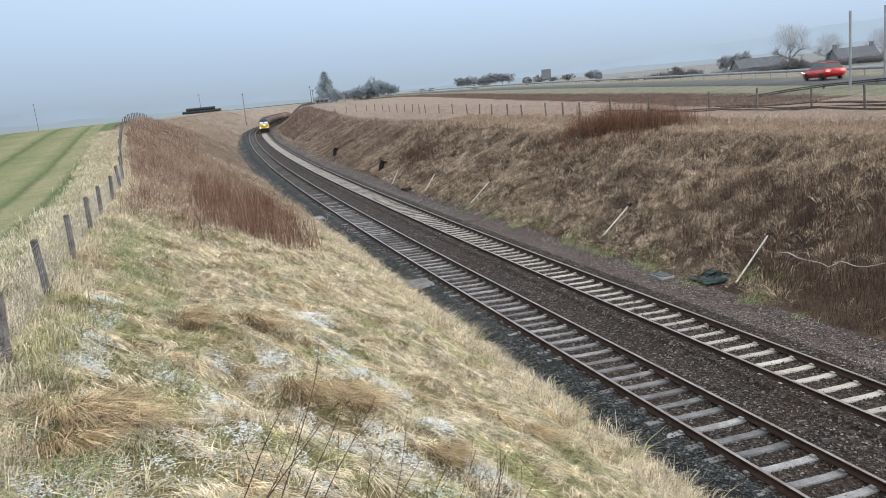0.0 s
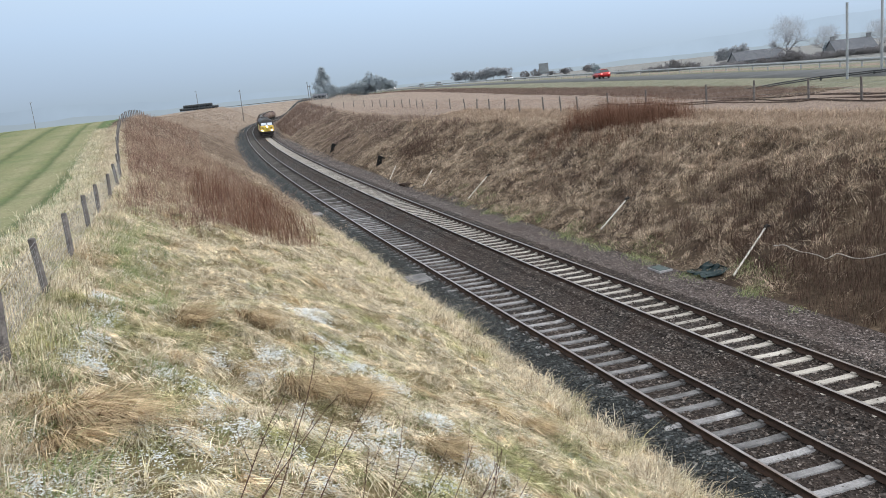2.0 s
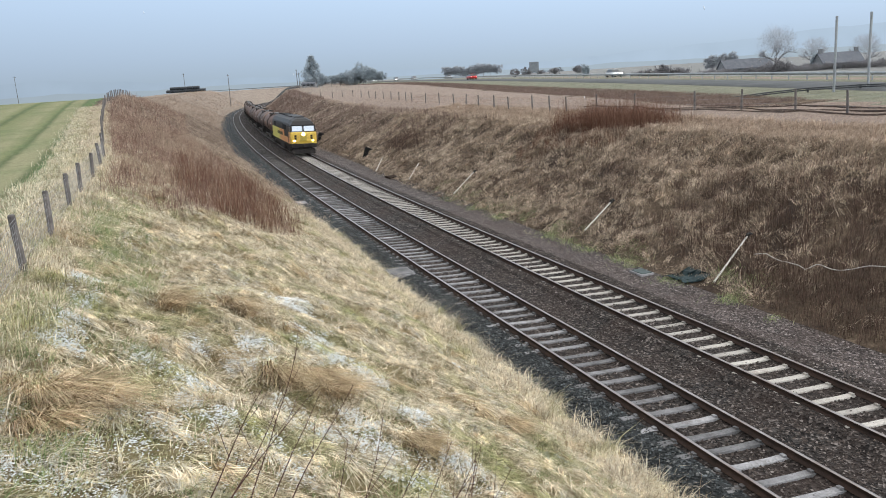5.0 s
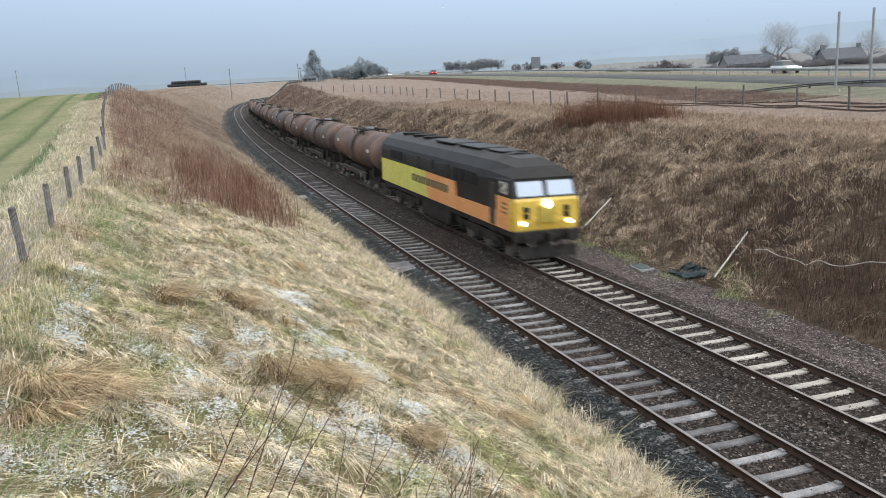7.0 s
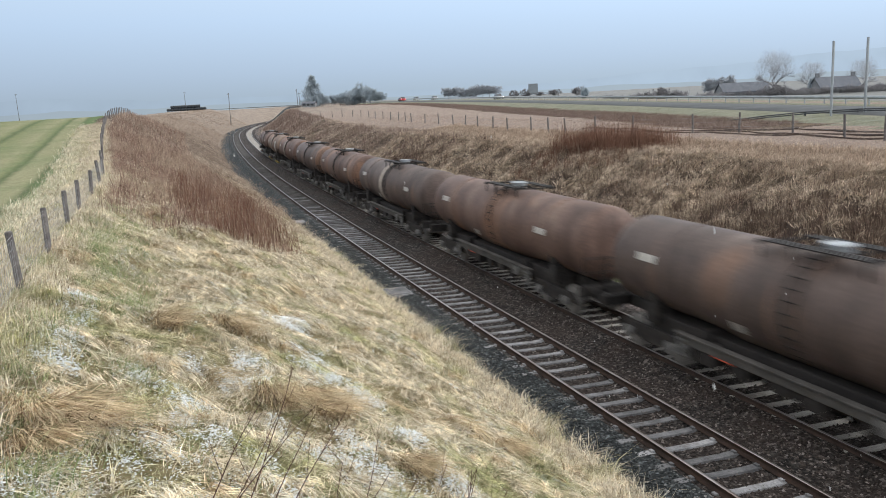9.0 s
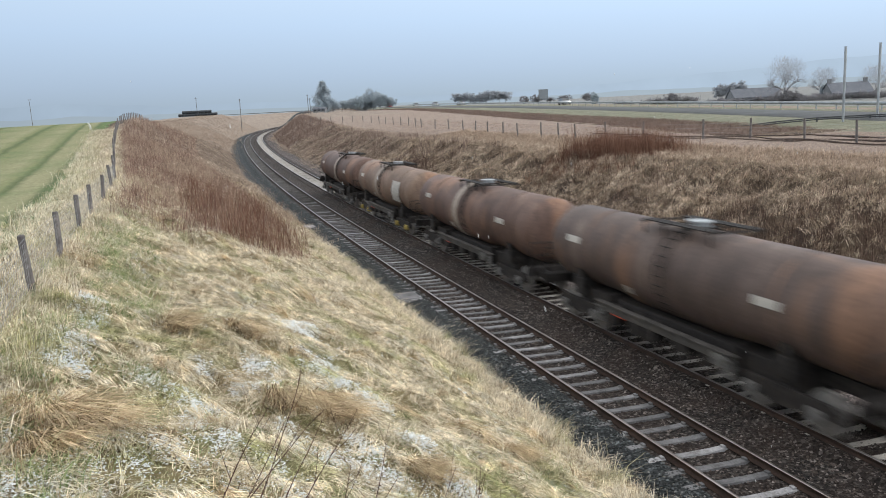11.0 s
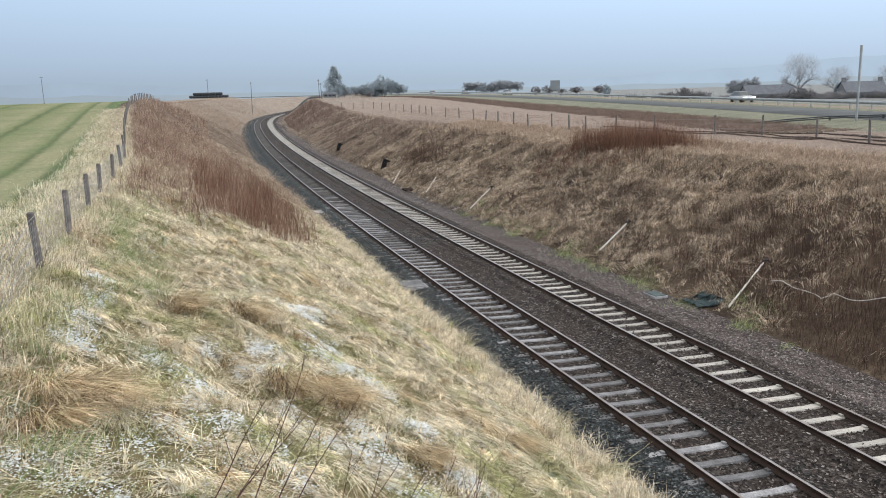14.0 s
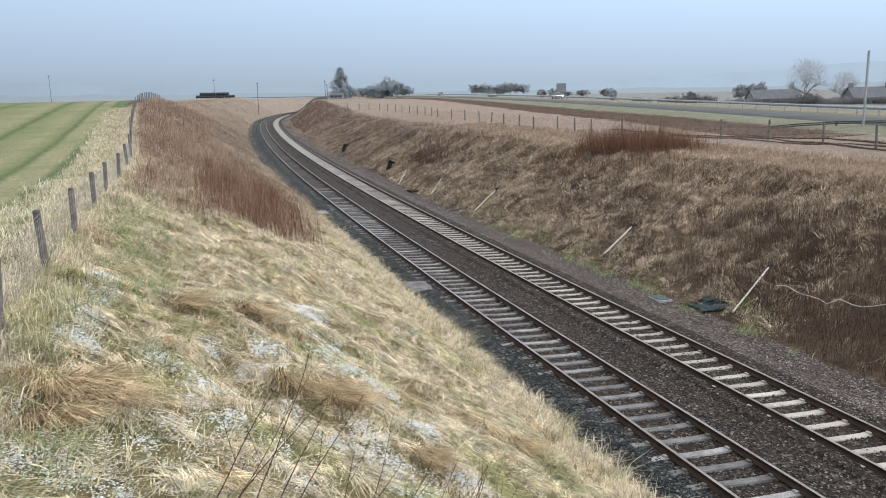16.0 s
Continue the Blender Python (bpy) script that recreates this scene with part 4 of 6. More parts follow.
def glass_mat():
    m, nt, b = base_mat("cab_glass", 0.06, 0.0, 0.8)
    b.inputs["Base Color"].default_value = (0.5, 0.56, 0.64, 1)
    b.inputs["Metallic"].default_value = 0.85
    return m


M_GLASS = glass_mat()


def rust_mat(name, a, b, dust):
    m, nt, bs = base_mat(name, 0.6, 0, 0.35)
    co = coords(nt, False)
    mp = nt.nodes.new("ShaderNodeMapping")
    mp.inputs["Scale"].default_value = (1.0, 0.9, 0.25)
    nt.links.new(co, mp.inputs["Vector"])
    oi, sh = nt.nodes.new("ShaderNodeObjectInfo"), nt.nodes.new("ShaderNodeVectorMath")
    sh.operation = "MULTIPLY_ADD"
    sh.inputs[1].default_value = (37.0, 53.0, 29.0)
    nt.links.new(oi.outputs["Random"], sh.inputs[0])
    nt.links.new(mp.outputs[0], sh.inputs[2])
    n1, n2, n3 = noise_node(nt, sh.outputs[0], 0.9, 7, 0.65), noise_node(nt, co, 14, 4), noise_node(nt, sh.outputs[0], 3.2, 6, 0.7)
    n4 = noise_node(nt, sh.outputs[0], 0.55, 3, 0.5)
    c = ramp_node(nt, [(0.3, a), (0.55, b), (0.75, dust)], n1)
    c = mix_col(nt, ramp_node(nt, [(0.56, (0, 0, 0)), (0.68, (0.5, 0.5, 0.5))], n4), c, (0.32, 0.17, 0.1))
    c = mix_col(nt, ramp_node(nt, [(0.5, (0, 0, 0)), (0.75, (0.7, 0.7, 0.7))], n3), c, (0.05, 0.034, 0.03))
    c = mix_col(nt, 1.0, c, ramp_node(nt, [(0.3, (0.68, 0.68, 0.68)), (0.7, (1.25, 1.25, 1.25))], n2), "MULTIPLY")
    nt.links.new(c, bs.inputs["Base Color"])
    add_bump(nt, bs, n2, 0.15, 0.02)
    return m


RUSTS = [rust_mat("rust_brown_tank", (0.06, 0.036, 0.029), (0.14, 0.086, 0.068), (0.27, 0.19, 0.15)),
         rust_mat("dark_rust_tank", (0.05, 0.037, 0.033), (0.105, 0.075, 0.065), (0.2, 0.152, 0.128)),
         rust_mat("dusty_tan_tank", (0.13, 0.085, 0.062), (0.21, 0.145, 0.108), (0.33, 0.24, 0.18))]


def wheelset(bm, y, r=0.46):
    for x in (-0.75, 0.75):
        rod(bm, (x - 0.065, y, r), (x + 0.065, y, r), r, n=24)
        rod(bm, (x * 0.9 - 0.03, y, r), (x * 0.9 + 0.03, y, r), r + 0.03, n=24)
    rod(bm, (-0.9, y, r), (0.9, y, r), 0.08, n=10)


def bogie(parent, cy, axles, r, width=2.05, boxes=None):
    """A bogie: side frames, springs and axle boxes as one part, with each wheelset under it."""
    bm = bmesh.new()
    a, b = min(axles) - 0.55, max(axles) + 0.55
    for x in (-width / 2, width / 2):
        extrude_profile_side(bm, x, a, b, r)
        for y in axles:
            for d in (-0.28, 0.28):
                rod(bm, (x, y + d, r + 0.02), (x, y + d, r + 0.3), 0.075, n=10)
    box(bm, 0, (a + b) / 2, r + 0.2, width, 0.45, 0.25, 0.03)
    ob = part("bogie", bm, M_UNDER, parent)
    ob.location = (0, cy, 0)
    for y in axles:
        bw = bmesh.new()
        wheelset(bw, 0, r)
        w = part("wheelset", bw, M_WHEEL, ob)
        w.location = (0, y, 0)
        for x in (-width / 2, width / 2):
            ba = bmesh.new()
            box(ba, x * 1.05, 0, r, 0.22, 0.3, 0.28, 0.04)
            rod(ba, (x * 1.05, 0, r), (x * 1.05 + math.copysign(0.16, x), 0, r), 0.11, n=12)
            q = part("axle_box", ba, boxes or M_AXLE, ob, "yellow axle box" if boxes is M_YELLOWBOX else ("" if boxes else "grey axle box"))
            q.location = (0, y, 0)
    return ob


def extrude_profile_side(bm, x, a, b, r):
    prof = [(a, r + 0.12), (a + 0.3, r + 0.3), (b - 0.3, r + 0.3), (b, r + 0.12), (b, r), (b - 0.45, r + 0.05), ((a + b) / 2 + 0.3, r - 0.12), ((a + b) / 2 - 0.3, r - 0.12), (a + 0.45, r + 0.05), (a, r)]
    f = [[bm.verts.new((x + o, y, z)) for y, z in prof] for o in (-0.05, 0.05)]
    n = len(prof)
    for i in range(n):
        bm.faces.new((f[0][i], f[0][(i + 1) % n], f[1][(i + 1) % n], f[1][i]))
    bm.faces.new(f[0]), bm.faces.new(f[1][::-1])


def buffers(parent, y, way, z=1.07):
    for x in (-0.87, 0.87):
        bm = bmesh.new()
        rod(bm, (x, y, z), (x, y + way * 0.38, z), 0.1, n=14)
        rod(bm, (x, y + way * 0.38, z), (x, y + way * 0.45, z), 0.23, n=18)
        part("buffer", bm, M_UNDER, parent)


def build_locomotive():
    L = 18.3                   # body; headlamp end at y = 0, body runs back to y = -L
    lo = thing("diesel_locomotive", "black, lime yellow and orange six-axle diesel freight locomotive", "locomotive")
    hw = 1.34
    def slab(name, y0, y1, pts, mat, label=""):
        bm = bmesh.new()
        prof = pts + [(-x, z) for x, z in pts[::-1]]
        extrude_profile(bm, prof, y0, y1)
        return part(name, bm, mat, lo, label)

    slab("roof", -2.3, -L, [(hw, 2.48), (hw, 2.95), (hw - 0.07, 3.25), (hw - 0.32, 3.62), (hw - 0.75, 3.83), (0.02, 3.9)], M_BLACK, "black roof and upper side panels")
    # yellow rear half with a slanted join, then orange
    def panel(name, quad, mat, label):
        for sx in (1, -1):
            bm = bmesh.new()
            a = [bm.verts.new((sx * (hw + 0.006), y, z)) for y, z in quad]
            b = [bm.verts.new((sx * (hw - 0.08), y, z)) for y, z in quad]
            n = len(quad)
            for i in range(n):
                bm.faces.new((a[i], a[(i + 1) % n], b[(i + 1) % n], b[i]))
            bm.faces.new(a), bm.faces.new(b[::-1])
            bmesh.ops.recalc_face_normals(bm, faces=bm.faces)
            part(name, bm, mat, lo, label)

    slab("body_core", -1.2, -L + 0.02, [(hw - 0.06, 1.22), (hw - 0.06, 2.475)], M_BLACK)
    panel("side_panel", [(-L, 1.22), (-9.9, 1.22), (-10.2, 2.475), (-L, 2.475)], M_YELLOW, "lime yellow side panel")
    panel("side_panel", [(-9.88, 1.22), (-1.5, 1.22), (-1.5, 1.84), (-6.0, 1.8), (-6.15, 2.42), (-10.18, 2.475)], M_ORANGE, "orange side panel")
    # lettering as bars on the side
    for sx in (1, -1):
        bm = bmesh.new()
        y = -6.9
        for w in (0.42, 0.5, 0.5, 0.42, 0.5, 0.3, 0.5, 0.25, 0.42, 0.3, 0.5, 0.42, 0.5):
            box(bm, sx * (hw + 0.008), y - w / 2, 1.98, 0.008, w * 0.78, 0.36)
            y -= w
        tagged(part("lettering", bm, M_TEXT, lo, "dark blocks of faded lettering"), kind="stuff")
    # grilles along the upper side
    m_grille = worn("dark_louvres", (0.03, 0.03, 0.032), (0.07, 0.07, 0.072), 3.0, 0.6)
    for sx in (1, -1):
        for y0 in (-11.3, -9.1, -6.9):
            bm = bmesh.new()
            box(bm, sx * (hw - 0.05), y0 - 1.0, 2.81, 0.05, 2.02, 0.56)
            for k in range(7):
                box(bm, sx * (hw + 0.012 - 0.012 * max(0, k - 4)), y0 - 1.0, 2.57 + k * 0.08, 0.06, 2.0, 0.028)
            for dy in (-2.03, 0.03):
                box(bm, sx * (hw + 0.008), y0 + dy, 2.81, 0.06, 0.05, 0.6)
            part("louvre", bm, m_grille, lo, "dark grey louvred panel")
        for y0 in (-14.6, -15.9):
            bm = bmesh.new()
            box(bm, sx * (hw - 0.01), y0, 2.85, 0.06, 1.0, 0.45, 0.02)
            part("intake_grille", bm, M_TYREBLACK, lo)
        for y0 in (-4.2, -5.6):
            bm = bmesh.new()
            box(bm, sx * (hw - 0.02), y0, 2.8, 0.1, 1.2, 0.5, 0.02)
            part("intake_grille", bm, M_TYREBLACK, lo)
    # roof fittings
    for y0, ln, w in ((-3.6, 1.6, 1.1), (-6.2, 2.6, 1.3), (-9.3, 2.6, 1.4)):
        bm = bmesh.new()
        box(bm, 0, y0, 3.89, w, ln, 0.07, 0.03)
        part("roof_hatch", bm, M_BLACK, lo)
    for y0 in (-12.6, -14.4, -16.2):
        bm = bmesh.new()
        rod(bm, (0, y0, 3.86), (0, y0, 3.95), 0.62, n=24)
        part("radiator_fan", bm, M_TYREBLACK, lo, "black round fan cowl")
    # cab: raked front with the flat yellow face below the windows
    bm = bmesh.new()
    prof = [(-0.34, 1.22), (0.0, 1.22), (0.06, 1.5), (0.06, 2.32), (0.0, 2.42), (-0.34, 2.42)]
    f = [[bm.verts.new((x, y, z)) for y, z in prof] for x in (-hw - 0.01, hw + 0.01)]
    n = len(prof)
    for i in range(n):
        bm.faces.new((f[0][i], f[0][(i + 1) % n], f[1][(i + 1) % n], f[1][i]))
    bm.faces.new(f[0]), bm.faces.new(f[1][::-1])
    bmesh.ops.recalc_face_normals(bm, faces=bm.faces)
    bmesh.ops.bevel(bm, geom=[e for e in bm.edges if abs(e.verts[0].co.x - e.verts[1].co.x) < 0.01 and min(v.co.y for v in e.verts) > -0.1], offset=0.1, segments=3, affect="EDGES")
    cab = part("cab_front", bm, M_WARN, lo, "warning yellow cab front")
    panel("cab_side", [(-1.48, 1.22), (-0.3, 1.22), (-0.3, 2.42), (-1.48, 2.42)], M_ORANGE, "orange cab side")
    # upper cab, raked back, black
    bm = bmesh.new()
    low_r = [(-hw, -2.32, 2.425), (hw, -2.32, 2.425), (hw - 0.02, -0.02, 2.425), (-hw + 0.02, -0.02, 2.425)]
    mid_r = [(-hw + 0.0, -2.32, 3.0), (hw - 0.0, -2.32, 3.0), (hw - 0.06, -0.24, 3.06), (-hw + 0.06, -0.24, 3.06)]
    vis_r = [(-hw + 0.07, -2.32, 3.25), (hw - 0.07, -2.32, 3.25), (hw - 0.12, -0.2, 3.14), (-hw + 0.12, -0.2, 3.14)]
    brow_r = [(-hw + 0.32, -2.32, 3.62), (hw - 0.32, -2.32, 3.62), (hw - 0.42, -0.75, 3.5), (-hw + 0.42, -0.75, 3.5)]
    top_r = [(-hw + 0.75, -2.32, 3.83), (hw - 0.75, -2.32, 3.83), (hw - 0.85, -1.4, 3.76), (-hw + 0.85, -1.4, 3.76)]
    q = [[bm.verts.new(p) for p in ring] for ring in (low_r, mid_r, vis_r, brow_r, top_r)]
    for a, b in zip(q[:-1], q[1:]):
        for i in range(4):
            bm.faces.new((a[i], a[(i + 1) % 4], b[(i + 1) % 4], b[i]))
    bm.faces.new(q[0][::-1]), bm.faces.new(q[-1])
    bmesh.ops.recalc_face_normals(bm, faces=bm.faces)
    part("cab_roof", bm, M_BLACK, lo, "black raked upper cab")
    for x in (-0.61, 0.61):
        bm = bmesh.new()
        w = 0.53
        a = [(x - w, -0.01, 2.5), (x + w, -0.01, 2.5), (x + w * 0.97, -0.19, 3.02), (x - w * 0.97, -0.19, 3.02)]
        vs = [bm.verts.new(p) for p in a] + [bm.verts.new((p[0], p[1] - 0.06, p[2])) for p in a]
        for i in range(4):
            bm.faces.new((vs[i], vs[(i + 1) % 4], vs[4 + (i + 1) % 4], vs[4 + i]))
        bm.faces.new(vs[:4]), bm.faces.new(vs[4:][::-1])
        bmesh.ops.recalc_face_normals(bm, faces=bm.faces)
        part("windscreen", bm, M_GLASS, lo, "pale reflecting windscreen")
    for sx in (1, -1):
        bm = bmesh.new()
        box(bm, sx * (hw - 0.045), -0.85, 2.75, 0.08, 0.75, 0.45, 0.02)
        part("cab_window", bm, M_GLASS, lo)
        bm = bmesh.new()
        box(bm, sx * (hw - 0.005), -1.85, 2.05, 0.05, 0.5, 1.6, 0.01)
        part("cab_door", bm, worn("dark_door", (0.03, 0.03, 0.032), (0.06, 0.055, 0.05), 2.0, 0.5), lo, "narrow dark cab door")
        for zz in (1.85, 2.02, 2.19):
            bm = bmesh.new()
            box(bm, sx * (hw + 0.012), -0.72, zz, 0.008, 0.42, 0.07)
            part("lettering", bm, M_TEXT, lo)
    bm = bmesh.new()
    box(bm, 0, 0.07, 1.82, 0.66, 0.08, 0.62, 0.02)
    part("nose_panel", bm, worn("dirty_yellow", (0.42, 0.32, 0.06), (0.5, 0.38, 0.08), 3.0, 0.5), lo, "dirty yellow centre panel")
    bm = bmesh.new()
    rod(bm, (0, 0.06, 2.22), (0, 0.16, 2.22), 0.14, n=20)
    part("headlamp", bm, M_LAMP, lo, "lit round headlamp")
    for x in (-0.95, 0.95):
        bm = bmesh.new()
        box(bm, x, 0.08, 1.52, 0.22, 0.06, 0.1, 0.02)
        part("marker_lamp", bm, M_LAMP, lo, "lit lower lamp")
        bm = bmesh.new()
        for zz in (1.78, 2.02):
            box(bm, x * 0.86, 0.08, zz, 0.22, 0.06, 0.2, 0.02)
        part("jumper_socket", bm, M_BLACK, lo)
    # buffer beam, pipes, plough, underframe
    bm = bmesh.new()
    box(bm, 0, 0.05, 1.03, 2.6, 0.28, 0.42, 0.03)
    box(bm, 0, 0.2, 0.45, 2.3, 0.08, 0.45, 0.02, (12, 0, 0))
    for x in (-0.5, -0.35, 0.35, 0.5):
        rod(bm, (x, 0.22, 1.0), (x, 0.3, 0.55), 0.03, n=6)
    box(bm, 0, 0.35, 1.02, 0.16, 0.3, 0.3, 0.03)
    part("buffer_beam", bm, M_UNDER, lo)
    buffers(lo, 0.15, 1)
    buffers(lo, -L - 0.02, -1)
    bm = bmesh.new()
    box(bm, 0, -L / 2, 1.1, 2.5, L - 0.2, 0.26, 0.02)
    box(bm, 0, -L / 2, 0.68, 2.45, 4.2, 0.75, 0.06)
    for y in (-6.2, -12.1):
        box(bm, 0, y, 0.85, 2.3, 0.7, 0.5, 0.04)
    for y in (-1.7, -L + 1.2):
        for zz in (0.45, 0.75, 1.0):
            for sx in (1, -1):
                box(bm, sx * 1.28, y, zz, 0.16, 0.5, 0.04)
    part("underframe", bm, M_UNDER, lo)
    for cy in (-3.6, -L + 3.6):
        bogie(lo, cy, (-2.05, 0.0, 2.05), 0.54, 2.15, M_UNDER)
    return lo


def lathe(bm, rings, z0, n=40):
    """Rings of (y, radius) round the tank's axis at height z0."""
    rows = []
    for y, r, *dz in rings:
        rows.append([bm.verts.new((r * math.cos(2 * math.pi * i / n), y, z0 + (dz[0] if dz else 0) + r * math.sin(2 * math.pi * i / n))) for i in range(n)])
    for a, b in zip(rows[:-1], rows[1:]):
        for i in range(n):
            bm.faces.new((a[i], a[(i + 1) % n], b[(i + 1) % n], b[i]))
    bm.faces.new(rows[0]), bm.faces.new(rows[-1][::-1])
    bmesh.ops.recalc_face_normals(bm, faces=bm.faces)


def build_wagon(L, rust, label, seed, patch=False, band=False, mid=0.0):
    """A bogie tank wagon, L over buffers, its middle at the origin."""
    wa = thing("tank_wagon", label, "tank wagon", "tank wagons of the train")
    rr = random.Random(seed)
    h, R, zc = L / 2 - 0.7, 1.2, 2.36
    bm = bmesh.new()
    end = [(0.0, 0.25), (0.03, 0.6), (0.09, 0.95), (0.2, 1.07), (0.34, 1.16), (0.52, R)]
    # the barrel sags to a wider middle
    rings = [(-h + d, r) for d, r in end] + [(-h * 0.45, R), (-h * 0.3, R + 0.04, -0.04), (-h * 0.29, R + 0.055, -0.05), (h * 0.29, R + 0.055, -0.05), (h * 0.3, R + 0.04, -0.04), (h * 0.45, R)] + [(h - d, r) for d, r in end[::-1]]
    lathe(bm, rings, zc)
    part("tank", bm, rust, wa, smooth=True)
    # straps and ladder bands
    for y in (-h * 0.62, h * 0.62, mid + 0.55, mid - 0.55):
        bm = bmesh.new()
        o, dz = (0.05, -0.05) if abs(y - mid) < 1 else (0.0, 0.0)
        lathe(bm, [(y - 0.05, R + 0.005 + o, dz), (y - 0.05, R + 0.015 + o, dz), (y + 0.05, R + 0.015 + o, dz), (y + 0.05, R + 0.005 + o, dz)], zc)
        part("strap", bm, rust, wa)
    if band:
        bm = bmesh.new()
        lathe(bm, [(mid - 1.25, R + 0.05, -0.05), (mid - 1.25, R + 0.066, -0.05), (mid - 0.65, R + 0.066, -0.05), (mid - 0.65, R + 0.05, -0.05)], zc)
        part("spill_band", bm, M_STAIN, wa, "pale spill stain band")
    # top walkway, hatch and rails
    bm = bmesh.new()
    for x in (-0.62, 0.62):
        for k in range(4):
            pl = bmesh.new()
            box(pl, x + (k - 1.5) * 0.1, mid, zc + R + 0.115, 0.07, 2.9, 0.03)
            part("plank", pl, M_UNDER, wa)
    for y in (-1.4, -0.5, 0.5, 1.4):
        box(bm, 0, mid + y, zc + R + 0.07, 1.7, 0.06, 0.05)
        for x in (-0.75, 0.75):
            rod(bm, (x, mid + y, zc + R - 0.28), (x, mid + y, zc + R + 0.1), 0.025, n=6)
    part("walkway", bm, M_UNDER, wa, "dark bearers of the filler platform")
    bm = bmesh.new()
    rod(bm, (0, mid, zc + R - 0.05), (0, mid, zc + R + 0.16), 0.28, n=20)
    rod(bm, (0, mid, zc + R + 0.16), (0, mid, zc + R + 0.2), 0.33, n=20)
    part("hatch", bm, M_GALV, wa, "round grey filler hatch")
    for sx in (1, -1):
        bm = bmesh.new()
        for y in (mid - 0.2, mid + 0.2):
            pts = [(R * math.cos(a) * 1.07, y, zc + R * math.sin(a) * 1.07) for a in [math.radians(d) for d in (-50, -25, 0, 20, 40, 60, 78)]]
            for a, b in zip(pts[:-1], pts[1:]):
                rod(bm, (sx * a[0], a[1], a[2]), (sx * b[0], b[1], b[2]), 0.022, n=6)
        ladder = part("ladder", bm, M_UNDER, wa)
        for d in range(-48, 76, 12):
            a = math.radians(d)
            bm = bmesh.new()
            rod(bm, (sx * R * 1.07 * math.cos(a), mid - 0.2, zc + R * 1.07 * math.sin(a)), (sx * R * 1.07 * math.cos(a), mid + 0.2, zc + R * 1.07 * math.sin(a)), 0.016, n=5)
            part("rung", bm, M_UNDER, ladder)
        # placards, laid on the curve of the tank
        marks = [(h * 0.6, 0.12, 0.8, 0.2), (-h * 0.72, 0.25, 0.8, 0.2), (mid - 1.6, -0.55, 0.4, 0.25)]
        if patch:
            marks[0] = (3.9, 0.0, 1.6, 1.1)
        for y, a, w, hh in marks:
            bm = bmesh.new()
            g = []
            o, dz = (0.08, -0.05) if abs(y - mid) < h * 0.5 or w > 1 else (0.026, 0.0)
            for k in range(4):
                an = a + (k / 3 - 0.5) * hh / R
                g.append([bm.verts.new((sx * (R + o) * math.cos(an), y + d * w / 2, zc + dz + (R + o) * math.sin(an))) for d in (-1, 1)])
            for p, q in zip(g[:-1], g[1:]):
                bm.faces.new((p[0], p[1], q[1], q[0]))
            bmesh.ops.solidify(bm, geom=bm.faces[:], thickness=0.008)
            part("placard", bm, M_PLACARD, wa, "white placard")
    # underframe: end sills, centre sill, saddles, brake gear with an added shade block
    e = L / 2 - 0.62
    for w in (-1, 1):
        bm = bmesh.new()
        box(bm, 0, w * e, 1.02, 2.5, 0.22, 0.34, 0.02)
        box(bm, 0, w * (e - 1.9), 0.98, 0.5, 3.8, 0.3)
        box(bm, 0, w * (e - 2.2), 1.2, 2.2, 0.5, 0.5, 0.04)
        part("end_frame", bm, M_UNDER, wa)
    # side sills with a pale dusty top edge, broken off short of the bogies
    for sx in (1, -1):
        bm = bmesh.new()
        box(bm, sx * 1.2, 0, 0.92, 0.09, L - 8.6, 0.22, 0.015)
        box(bm, sx * 1.22, 0, 1.05, 0.2, L - 8.4, 0.04, 0.01)
        part("side_sill", bm, M_FRAME, wa, "pale dusty side sill")
        for y in (-(L / 2 - 4.4), L / 2 - 4.4):
            bm = bmesh.new()
            box(bm, sx * 1.21, y, 0.72, 0.06, 0.34, 0.5, 0.012)
            for k in range(3):
                box(bm, sx * 1.26, y, 0.52 + 0.2 * k, 0.12, 0.3, 0.03)
            part("step_ladder", bm, M_AXLE, wa, "light grey step irons")
    # saddles that carry the tank over the bogies
    for w in (-1, 1):
        bm = bmesh.new()
        yy = w * (e - 2.2)
        prof = [(-1.05, 1.12), (1.05, 1.12), (1.1, 1.75), (0.85, 1.5), (0.45, 1.25), (0.0, 1.18), (-0.45, 1.25), (-0.85, 1.5), (-1.1, 1.75)]
        extrude_profile(bm, prof, yy - 0.16, yy + 0.16)
        part("saddle", bm, M_UNDER, wa)
    for w in (-1, 1):
        bm = bmesh.new()
        for x in (-1.2, -0.4, 0.4, 1.2):
            rod(bm, (x, w * (e + 0.05), 1.15), (x, w * (e + 0.05), 2.05), 0.022, n=6)
        rod(bm, (-1.2, w * (e + 0.05), 2.05), (1.2, w * (e + 0.05), 2.05), 0.022, n=6)
        rod(bm, (-1.2, w * (e + 0.05), 1.6), (1.2, w * (e + 0.05), 1.6), 0.018, n=6)
        part("end_rail", bm, M_UNDER, wa)
    bm = bmesh.new()
    for sx in (1, -1):
        for k in range(5):
            y = -2.4 + 1.1 * k + rr.uniform(-0.2, 0.2)
            box(bm, sx * 1.0, y, 0.74, 0.4, rr.uniform(0.3, 0.8), rr.uniform(0.3, 0.6), 0.03)
            rod(bm, (sx * 1.05, y + 0.4, 0.95), (sx * 0.6, y + 0.75, 0.5), 0.03, n=6)
    rod(bm, (0.5, -1.6, 0.75), (0.5, 0.2, 0.75), 0.2, n=16)
    # dark block added under the tank, standing in for the shade there
    box(bm, 0, 0, 0.9, 1.7, L - 5.0, 0.5, 0.05)
